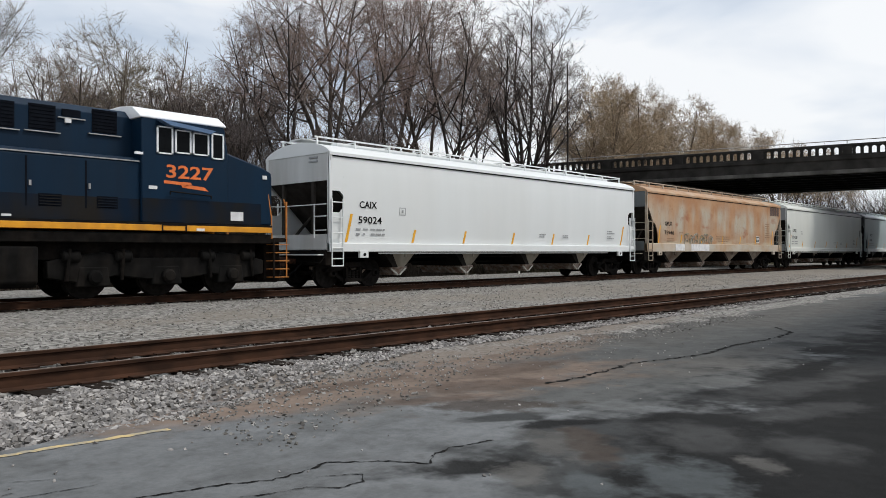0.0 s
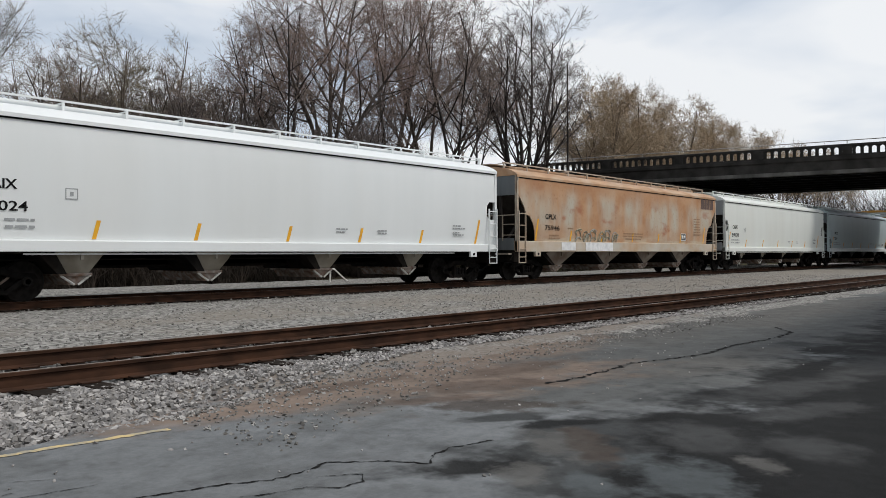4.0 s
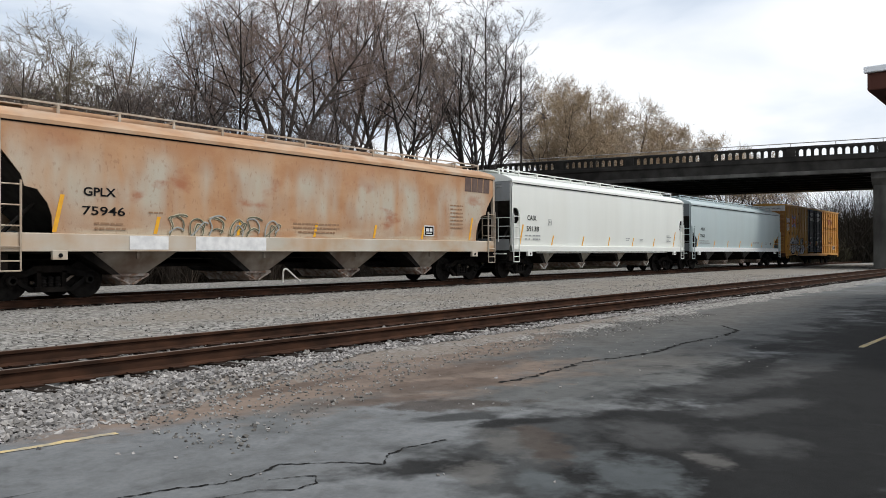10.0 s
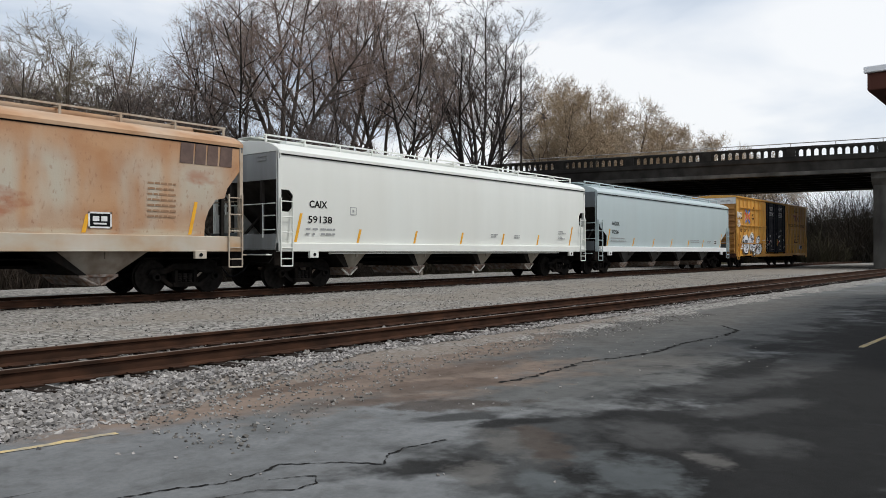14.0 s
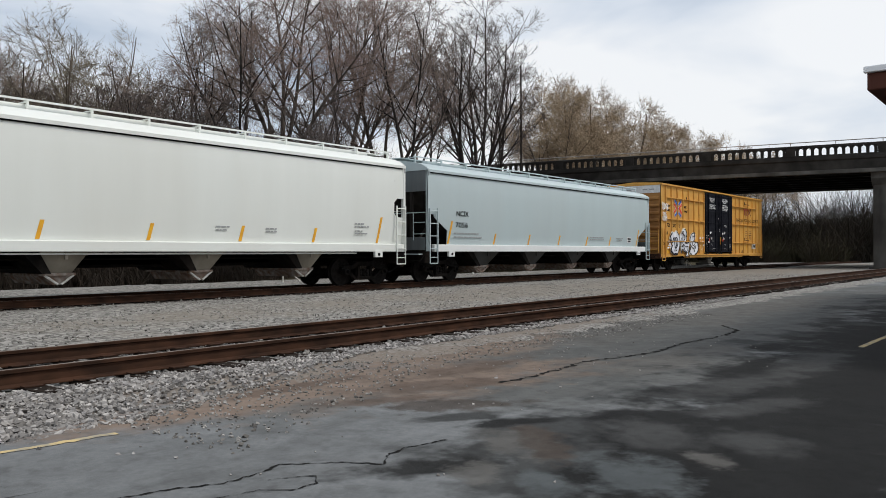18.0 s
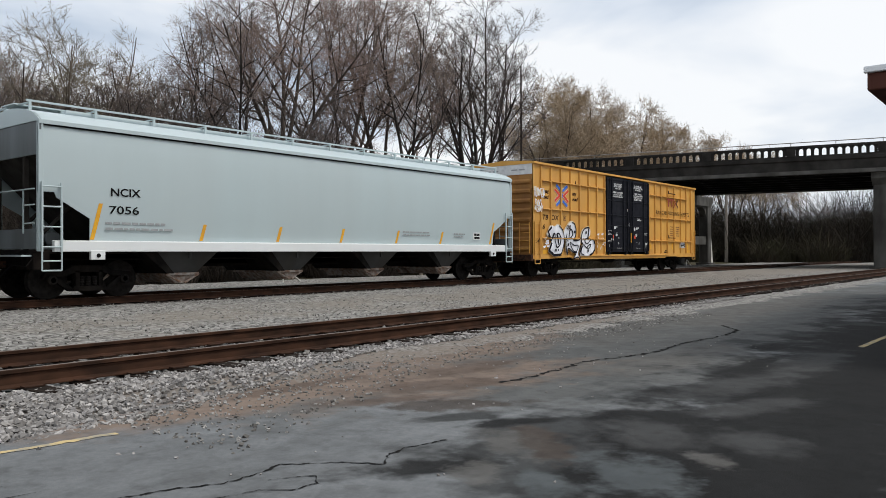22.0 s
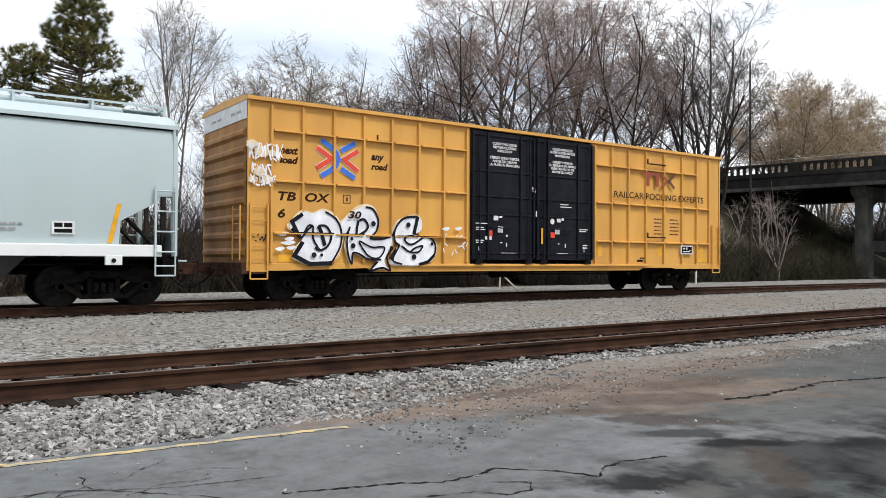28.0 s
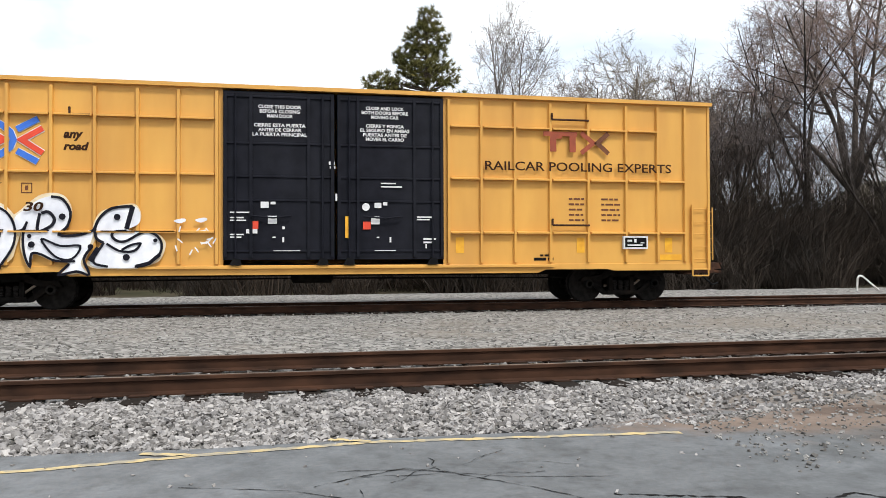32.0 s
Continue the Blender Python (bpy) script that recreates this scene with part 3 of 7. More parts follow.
# stone beds of the tracks: one uneven sheet from the pavement to the woods' edge
def bed(name, x0, x1, y0, y1, step, profile, mat, label, rough):
    s = Shape()
    nx, ny = int((x1 - x0) / step) + 1, int((y1 - y0) / step) + 1
    for i in range(nx):
        for j in range(ny):
            x, y = x0 + (x1 - x0) * i / (nx - 1), y0 + (y1 - y0) * j / (ny - 1)
            z = np.interp(y, [p[0] for p in profile], [p[1] for p in profile])
            s.v.append((x, y, z + rough * noise.noise((x * 1.7, y * 1.7, 0.3)) + rough * 0.6 * noise.noise((x * 6.0, y * 6.0, 5.0))))
    for i in range(nx - 1):
        for j in range(ny - 1):
            a = i * ny + j
            s.f.append((a, a + ny, a + ny + 1, a + 1))
    me = bpy.data.meshes.new(name)
    me.from_pydata(s.v, [], s.f)
    me.materials.append(mat)
    me.shade_smooth()
    ob = new(name, me)
    return tagged(ob, label, "", "", "structure")


bed("ballast_near_track", -22, 60, 5.2, 10.2, 0.14, [(5.2, -0.32), (5.6, -0.23), (6.4, -0.190), (6.8, -0.180), (7.1, -0.192), (7.45, -0.205), (7.64, -0.212), (9.6, -0.205), (9.9, -0.17), (10.2, -0.185)],
    gravel_near, "coarse pale crushed stone round the near track", 0.022)
bed("gravel_yard", -60, 200, 10.1, 31.0, 0.5, [(10.1, -0.175), (11, -0.16), (17.6, -0.15), (18.1, -0.175), (18.6, -0.215), (20.8, -0.215), (21.3, -0.17), (28, -0.14), (31, -0.33)],
    gravel_mid, "fine grey gravel between and behind the tracks", 0.03)
bed("ballast_far_near_track", 60, 200, 5.2, 10.15, 0.5, [(5.2, -0.32), (5.6, -0.21), (7.0, -0.16), (10.15, -0.17)], gravel_near, "pale crushed stone beside the track in the distance", 0.02)


def unit(v):
    return v / (np.linalg.norm(v, axis=-1, keepdims=True) + 1e-9)


# loose stones, as real pieces
def stones(name, count, region, size, mat, label, seed):
    rs = np.random.RandomState(seed)
    cube_v = np.array([(x, y, z) for x in (-1, 1) for y in (-1, 1) for z in (-1, 1)], float) * 0.62
    cube_f = np.array([(0, 1, 3, 2), (4, 6, 7, 5), (0, 4, 5, 1), (2, 3, 7, 6), (0, 2, 6, 4), (1, 5, 7, 3)])
    pos = region(rs, count)
    count = len(pos)
    s = (size * (0.6 + 0.8 * rs.rand(count) ** 2))[:, None, None]
    v = cube_v[None] * (1 + 0.45 * (rs.rand(count, 8, 1) - 0.5)) + 0.55 * (rs.rand(count, 8, 3) - 0.5)
    v = v * (0.65 + 0.75 * rs.rand(count, 1, 3)) * s
    a, b, c = unit(rs.randn(count, 3)), rs.randn(count, 3), None
    b = unit(b - (a * b).sum(1, keepdims=True) * a)
    c = np.cross(a, b)
    v = v[..., :1] * a[:, None] + v[..., 1:2] * b[:, None] + v[..., 2:] * c[:, None]
    v = v * [1, 1, 0.8] + pos[:, None]
    f = cube_f[None] + 8 * np.arange(count)[:, None, None]
    me = bpy.data.meshes.new(name)
    me.from_pydata(v.reshape(-1, 3).tolist(), [], f.reshape(-1, 4).tolist())
    me.materials.append(mat)
    return tagged(new(name, me), label, "gravel", "", "stuff")


def near_shoulder(rs, n):
    x, y = -7 + 29 * rs.rand(n) ** 1.15, 5.35 + 2.20 * rs.rand(n)
    lim = np.where(x < 3.0, 5.5, 5.5 + 1.45 * np.clip((x - 3.0) / 4.0, 0, 1))
    keep = y > lim - 0.12 * rs.rand(n)
    keep &= rs.rand(n) < np.where((x > 3.5) & (y < 6.6), 0.35, 1.0)
    x, y = x[keep], y[keep]
    z = np.interp(y, [5.2, 5.6, 6.4, 6.85, 7.1, 7.5, 7.6], [-0.30, -0.215, -0.182, -0.174, -0.186, -0.205, -0.21])
    return np.stack([x, y, z + 0.012 * rs.rand(len(x))], -1)


def between_rails(rs, n):
    x, y = -12 + 50 * rs.rand(n), 7.3 + 2.6 * rs.rand(n)
    return np.stack([x, y, -0.20 + 0.02 * rs.rand(n)], -1)


def yard(rs, n):
    x, y = -14 + 60 * rs.rand(n), 9.9 + 8.4 * rs.rand(n)
    return np.stack([x, y, -0.16 + 0.01 * rs.rand(n)], -1)


def on_pavement(rs, n):
    x, y = -2 + 14 * rs.rand(n) ** 1.2, 2.2 + 4.6 * rs.rand(n) ** 0.5
    return np.stack([x, y, np.full(n, PAVE + 0.004)], -1)


def thinning_edge(rs, n):
    x = 3.0 + 13 * rs.rand(n)
    lim = np.where(x < 3.0, 5.5, 5.5 + 1.45 * np.clip((x - 3.0) / 4.0, 0, 1))
    return np.stack([x, lim - 1.5 * rs.rand(n) ** 2.6 + 0.1, np.full(n, PAVE + 0.005)], -1)


stones("edge_stones", 5200, thinning_edge, 0.013, fine_stone, "small stones and grit thinning out over the pavement", 7)
stones("shoulder_stones", 46000, near_shoulder, 0.0245, stone_mat, "coarse grey and pinkish crushed stones beside the track", 3)
stones("track_stones", 7000, between_rails, 0.024, fine_stone, "crushed stones between the ties", 4)
stones("yard_stones", 16000, yard, 0.017, fine_stone, "scattered pale stones on the gravel yard", 5)
stones("strewn_stones", 420, on_pavement, 0.011, stone_mat, "small loose stones strewn over the pavement", 6)


# ---- marks on the pavement ----
def ribbon(name, pts, width, mat, label, z, seed, rag=0.35, step=0.05):
    """A thin ragged strip along a line on the ground."""
    rnd, s = random.Random(seed), Shape()
    fine = []
    for (x0, y0), (x1, y1) in zip(pts, pts[1:]):
        k = max(int(math.hypot(x1 - x0, y1 - y0) / step), 1)
        fine += [(x0 + (x1 - x0) * i / k, y0 + (y1 - y0) * i / k) for i in range(k)]
    fine.append(pts[-1])
    for i, (x, y) in enumerate(fine):
        a, b = fine[max(i - 1, 0)], fine[min(i + 1, len(fine) - 1)]
        d = math.hypot(b[0] - a[0], b[1] - a[1]) or 1
        nx, ny = -(b[1] - a[1]) / d, (b[0] - a[0]) / d
        w = width * (1 + rag * rnd.uniform(-1, 1)) / 2
        o = width * rag * rnd.uniform(-1, 1)
        s.v += [(x + nx * (o + w), y + ny * (o + w), z), (x + nx * (o - w), y + ny * (o - w), z)]
    s.f = [(2 * i, 2 * i + 1, 2 * i + 3, 2 * i + 2) for i in range(len(fine) - 1)]
    return structure(name, s, mat, label)


Z1 = PAVE + 0.004
ribbon("trim_yellow_line", [(-14, 4.6), (-1.63, 5.16), (-0.6, 5.33), (0.55, 5.46), (1.9, 5.36), (2.85, 5.28)], 0.068, line_yellow, "worn yellow edge line painted on the asphalt", Z1, 1, 0.18)
ribbon("trim_yellow_tick", [(-0.62, 5.34), (-0.95, 5.44)], 0.06, line_yellow, "worn yellow tick of a parking bay", Z1 + 0.004, 2)
ribbon("trim_yellow_tick", [(0.58, 5.47), (0.30, 5.60)], 0.06, line_yellow, "worn yellow tick of a parking bay", Z1 + 0.004, 3)
ribbon("trim_yellow_bay_line", [(11.6, 2.15), (13.2, 2.12), (18, 1.9)], 0.075, line_yellow, "yellow bay line painted on the asphalt", Z1, 4, 0.1)
ribbon("crack_long", [(6.3, 4.33), (7.1, 4.30), (8.03, 4.40), (8.7, 4.25), (9.42, 4.10), (10.6, 4.18), (12.0, 4.10), (12.9, 4.18), (13.6, 4.7)], 0.040, crack_dark, "long crack in the asphalt", Z1, 5, 0.9)
for i, (w_, line) in enumerate(((0.014, [(1.75, 3.97), (2.18, 3.84), (2.39, 3.77), (2.6, 3.66), (2.84, 3.66), (3.04, 3.71), (3.19, 3.57), (3.33, 3.43), (3.43, 3.23)]), (0.014, [(3.43, 3.23), (3.61, 3.35), (3.82, 3.39), (3.99, 3.34), (4.15, 3.31)]),
                                (0.010, [(2.3, 3.52), (2.45, 3.45), (2.64, 3.40), (2.75, 3.26), (2.92, 3.25), (3.02, 3.36), (2.91, 3.45), (2.79, 3.51)]))):
    ribbon("crack_curved", line, w_, crack_dark, "curved crack in the asphalt", Z1 + 0.0002 * i, 6 + i, 0.9, 0.03)
ribbon("crack_branched", [(0.15, 4.45), (0.45, 4.62), (0.72, 4.73), (0.95, 4.60), (1.17, 4.38), (1.4, 4.15), (1.59, 3.9)], 0.008, crack_dark, "branched crack in the asphalt", Z1, 9, 0.9)
ribbon("crack_branched", [(0.3, 4.75), (0.72, 4.70), (1.3, 4.42), (1.9, 4.3)], 0.006, crack_dark, "branched crack in the asphalt", Z1, 10, 0.9)
ribbon("crack_branched", [(-0.6, 4.6), (0.0, 4.42), (0.3, 4.2)], 0.006, crack_dark, "branched crack in the asphalt", Z1, 11, 0.9)


# a starred net of fine cracks round the branched one
rnd = random.Random(12)
for i in range(7):
    a = rnd.uniform(0, 6.283)
    x, y = 0.85 + rnd.uniform(-0.5, 0.5), 4.5 + rnd.uniform(-0.25, 0.25)
    line = [(x, y)]
    for k in range(5):
        a += rnd.uniform(-0.7, 0.7)
        x, y = x + 0.11 * math.cos(a), y + 0.08 * math.sin(a)
        line.append((x, y))
    ribbon("crack_net", line, rnd.uniform(0.003, 0.006), crack_dark, "fine starred crack in the asphalt", Z1 + 0.0003 * i, 40 + i, 0.9, 0.03)


# ---- tracks ----
RAIL = [(-0.070, -0.172), (0.070, -0.172), (0.070, -0.160), (0.012, -0.138), (0.010, -0.045), (0.036, -0.034), (0.036, -0.006), (0.028, 0.0),
        (-0.028, 0.0), (-0.036, -0.006), (-0.036, -0.034), (-0.010, -0.045), (-0.012, -0.138), (-0.070, -0.160)]


def track(name, y, x0, x1, label, tie_x0, tie_x1, ties, dark=None):
    ob = thing(name, label, "track")
    tagged(ob, kind="structure")
    for s in (-1, 1):
        rl = part("rail", Shape().prism([(a + y + s * GAUGE, b) for a, b in RAIL], x0, x1, "x"), rail_rust, ob, "rust-brown steel rail")
        part("rail_head", Shape().box(x0, x1, y + s * GAUGE - 0.026, y + s * GAUGE + 0.026, -0.002, 0.002), rail_head, rl, "dull worn rail head")
    tie = mesh_of("tie", Shape().taper((-0.115, 0.115, -1.3, 1.3, -0.33), (-0.11, 0.11, -1.295, 1.295, -0.165)), tie_wood)
    plate = mesh_of("tie_plate", Shape().box(-0.09, 0.09, -0.17, 0.17, -0.166, -0.156), rail_rust)
    rnd = random.Random(y)
    for i in range(ties):
        x = tie_x0 + (tie_x1 - tie_x0) * i / (ties - 1) + rnd.uniform(-0.03, 0.03)
        t = part("tie", tie, None, ob)
        t.matrix_basis = pose(x, y + rnd.uniform(-0.05, 0.05), rnd.uniform(-0.014, 0.004), 0, 0, rnd.uniform(-1.2, 1.2))
        if y < 12 and -8 < x < 24:
            for s in (-1, 1):
                p = part("tie_plate", plate, None, ob)
                p.matrix_basis = pose(x, y + s * GAUGE, 0)
    return ob


track("track_near", NEAR_Y, -60, 220, "rusty unused-looking track on half-buried wooden ties", -11, 68, 156)
track("track_train", TRACK_Y, -80, 260, "rusty main track on dark ties under the train", -20, 70, 176)


# ---- road bridge over the tracks ----
BR = pose(65.4, 0, 0, 0, 0, 11.3)
SOFFIT, DECK, WIDE = 6.95, 8.05, 18.5
bridge = thing("road_bridge", "weathered dark concrete road bridge with an open balustrade", "bridge", "", BR)
Y0, Y1 = -14.0, 47.0
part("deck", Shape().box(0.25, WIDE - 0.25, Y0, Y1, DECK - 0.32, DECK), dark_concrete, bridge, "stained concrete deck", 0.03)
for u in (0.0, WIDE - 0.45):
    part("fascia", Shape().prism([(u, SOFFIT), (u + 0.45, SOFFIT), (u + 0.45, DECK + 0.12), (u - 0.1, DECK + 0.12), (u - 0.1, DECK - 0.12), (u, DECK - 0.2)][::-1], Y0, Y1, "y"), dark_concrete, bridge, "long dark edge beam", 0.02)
    # pale flange below the dark fascia: its lit edge is put into the colour
    part("edge_flange", Shape().box(u - 0.06, u + 0.5, Y0, Y1, SOFFIT - 0.06, SOFFIT + 0.22), concrete, bridge, "lower edge of the beam, painted pale as if lit", 0.02)
for i in range(7):
    u = 1.9 + i * 2.45
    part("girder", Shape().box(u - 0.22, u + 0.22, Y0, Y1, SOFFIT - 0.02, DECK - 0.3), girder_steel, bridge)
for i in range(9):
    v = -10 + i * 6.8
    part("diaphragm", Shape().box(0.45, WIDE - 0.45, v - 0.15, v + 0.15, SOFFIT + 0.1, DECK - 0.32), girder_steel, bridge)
for u, dense in ((0.05, True), (WIDE - 0.35, False)):
    bal = part("balustrade", Shape().box(u - 0.06, u + 0.26, Y0, Y1, DECK + 0.12, DECK + 0.26), dark_concrete, bridge, "concrete balustrade with arched openings")
    part("coping", Shape().prism([(u - 0.08, DECK + 0.83), (u + 0.28, DECK + 0.83), (u + 0.28, DECK + 0.97), (u + 0.20, DECK + 1.02), (u, DECK + 1.02), (u - 0.08, DECK + 0.97)], Y0, Y1, "y"), dark_concrete, bal)
    rail_m = Shape().path([(u + 0.1, Y0, DECK + 1.28), (u + 0.1, Y1, DECK + 1.28)], 0.035, 6)
    for i in range(21):
        v = Y0 + i * 3.05
        rail_m.tube((u + 0.1, v, DECK + 0.95), (u + 0.1, v, DECK + 1.28), 0.03, 6)
    part("top_rail", rail_m, bright_steel, bal, "thin metal rail on the coping")
    post = mesh_of("post", Shape().box(u - 0.07, u + 0.27, -0.32, 0.32, DECK + 0.24, DECK + 0.9), dark_concrete)
    # one baluster with a small arch on both sides
    arch = [(-0.11, 0.0), (0.11, 0.0), (0.11, 0.44), (0.14, 0.50), (0.19, 0.55), (0.26, 0.58), (0.26, 0.62), (-0.26, 0.62), (-0.26, 0.58), (-0.19, 0.55), (-0.14, 0.50), (-0.11, 0.44)]
    bal_me = mesh_of("baluster", Shape().prism([(p[0], DECK + 0.24 + p[1]) for p in arch], u, u + 0.2, "x"), dark_concrete)
    for i in range(10):
        v0 = Y0 + i * 6.1
        p = part("post", post, None, bal)
        p.matrix_basis = pose(0, v0, 0)
        if dense or i in (3, 4, 5, 6):
            for k in range(11):
                b = part("baluster", bal_me, None, bal)
                b.matrix_basis = pose(0, v0 + 0.45 + k * 0.52, 0)
        else:
            f = part("baluster", bal_me, None, bal)
            f.matrix_basis = pose(0, v0 + 3.0, 0)


def pier(y, xs, label, cap_z=SOFFIT):
    ob = thing("bridge_pier", label, "bridge pier", "piers of the bridge")
    x0, x1 = xs[0] - 1.0, xs[-1] + 1.0
    part("cap_beam", Shape().prism([(x0, cap_z - 0.05), (x1, cap_z - 0.05), (x1, cap_z - 0.5), (x1 - 0.6, cap_z - 1.05), (x0 + 0.6, cap_z - 1.05), (x0, cap_z - 0.5)], y - 0.55, y + 0.55, "y"), concrete, ob, "grey cap beam", 0.03)
    for i, x in enumerate(xs):
        part("column", Shape().prism([(x - 0.42, y - 0.5), (x - 0.5, y - 0.42), (x - 0.5, y + 0.42), (x - 0.42, y + 0.5), (x + 0.42, y + 0.5), (x + 0.5, y + 0.42), (x + 0.5, y - 0.42), (x + 0.42, y - 0.5)], -0.5, cap_z - 0.95, "z"), concrete, ob, "square concrete column", 0.0)
        part("footing", Shape().box(x - 0.75, x + 0.75, y - 0.75, y + 0.75, -0.6, -0.02), concrete, ob, "", 0.03)
        if i:
            xa = xs[i - 1]
            part("strut", Shape().prism([(xa + 0.5, 1.9), (x - 0.5, 1.9), (x - 0.5, 2.75), (xa + 0.5, 2.75)], y - 0.3, y + 0.3, "y"), concrete, ob)
            part("arch_haunch", Shape().prism([(xa + 0.45, cap_z - 0.9), (xa + 0.45, cap_z - 2.2), (xa + 0.9, cap_z - 1.5), (xa + 1.7, cap_z - 1.1), (x - 1.7, cap_z - 1.1), (x - 0.9, cap_z - 1.5), (x - 0.45, cap_z - 2.2), (x - 0.45, cap_z - 0.9)], y - 0.32, y + 0.32, "y"), concrete, ob)
    return ob


pier(30.0, [61.2, 67.6, 74.6, 82.0], "grey concrete bent of four columns on the stony ground")
# added walls, out of view, that keep side light from under the bridge
ab = thing("bridge_abutment", "unseen concrete wall added to shade the space under the bridge", "abutment")
part("wall", Shape().box(64.2, 84.5, 1.0, 2.2, -0.5, SOFFIT - 0.02), dark_concrete, ab, "", 0.03)
part("pier_wall", Shape().box(65.2, 83.2, 10.25, 10.75, -0.5, SOFFIT - 1.0), dark_concrete, ab, "dark wall added between the columns to block light")
pier(10.5, [64.6, 71.0, 77.5, 83.5], "grey concrete bent of columns beside the near track")

# embankment of the bridge and its abutment
sh = Shape()
nx, ny = 30, 16
for i in range(nx):
    for j in range(ny):
        x, y = 40 + 56 * i / (nx - 1), 31.5 + 30 * j / (ny - 1)
        cx = 72 - 0.2 * y
        h = 7.6 * max(0.0, min((y - 33.0) / 9.5, 1.0)) * max(0.0, min((15 - abs(x - cx) + 6) / 12, 1.0))
        h += 0.25 * noise.noise((x * 0.4, y * 0.4, 2.0)) if h > 0.1 else 0
        sh.v.append((x, y, h - 0.33 + (y - 31.5) * 0.02))
for i in range(nx - 1):
    for j in range(ny - 1):
        a = i * ny + j
        sh.f.append((a, a + ny, a + ny + 1, a + 1))
structure("embankment", sh, soil, "brush-covered earth slope below the end of the bridge")

# ---- station eave at the edge of the pavement ----
st = thing("station_building", "red-brown station building with a deep dark eave", "building")
part("wall", Shape().box(13.0, 26.0, -9.0, 0.6, PAVE, 2.9), brick_red, st, "red brick wall")
part("roof", Shape().prism([(10.9, 3.10), (10.9, 3.34), (11.2, 3.40), (27.8, 5.2), (27.8, 3.10)], -10.5, 1.93, "y"), roof_brown, st, "dark brown roof edge", 0.02)
part("soffit", Shape().prism([(11.15, 2.90), (11.05, 3.10), (27.6, 3.10), (27.6, 2.90)], -10.3, 1.75, "y"), eave_red, st, "rust-red soffit board")
part("gutter", Shape().box(10.84, 10.92, -10.5, 1.96, 3.32, 3.40), cab_white, st, "pale gutter edge", 0.01)
for y in (1.5, -2.0, -5.5):
    part("bracket", Shape().prism([(11.3, 2.92), (13.0, 2.92), (13.0, 1.75), (12.75, 1.75), (12.4, 2.2), (11.45, 2.72)], y - 0.12, y + 0.12, "y"), eave_red, st, "rust-red timber bracket", 0.01)
# ---- rolling stock: local x from the car's end nearest the engine, y = 0 over the track's middle, the side at -y faces the yard ----
WHEELSETS = []


def wheelset(parent, x, r, gauge=GAUGE):
    s = Shape()
    for k in (-1, 1):
        s.lathe([(-0.068, 0.10), (-0.068, r - 0.07), (-0.06, r), (0.045, r - 0.01), (0.05, r + 0.025), (0.068, r + 0.025), (0.068, r - 0.08), (0.02, r - 0.11), (0.02, 0.16), (0.068, 0.14), (0.068, 0.09)]
                if k < 0 else [(-0.068, 0.09), (-0.068, 0.14), (-0.02, 0.16), (-0.02, r - 0.11), (-0.068, r - 0.08), (-0.068, r + 0.025), (-0.05, r + 0.025), (-0.045, r - 0.01), (0.06, r), (0.068, r - 0.07), (0.068, 0.10)],
                (0, k * gauge, 0), "y", 28)
    s.lathe([(-1.12, 0.06), (-1.0, 0.075), (1.0, 0.075), (1.12, 0.06)], (0, 0, 0), "y", 10)
    for k in (-1, 1):
        s.tube((0.06, k * 1.125, 0.05), (0.06, k * 1.135, 0.05), 0.014, 5)
        s.tube((-0.06, k * 1.125, 0.05), (-0.06, k * 1.135, 0.05), 0.014, 5)
    ws = part("wheelset", s, wheel_steel, parent, "dark steel wheels on an axle")
    ws.matrix_basis = pose(x, 0, r)
    WHEELSETS.append((ws, x, r))
    return ws


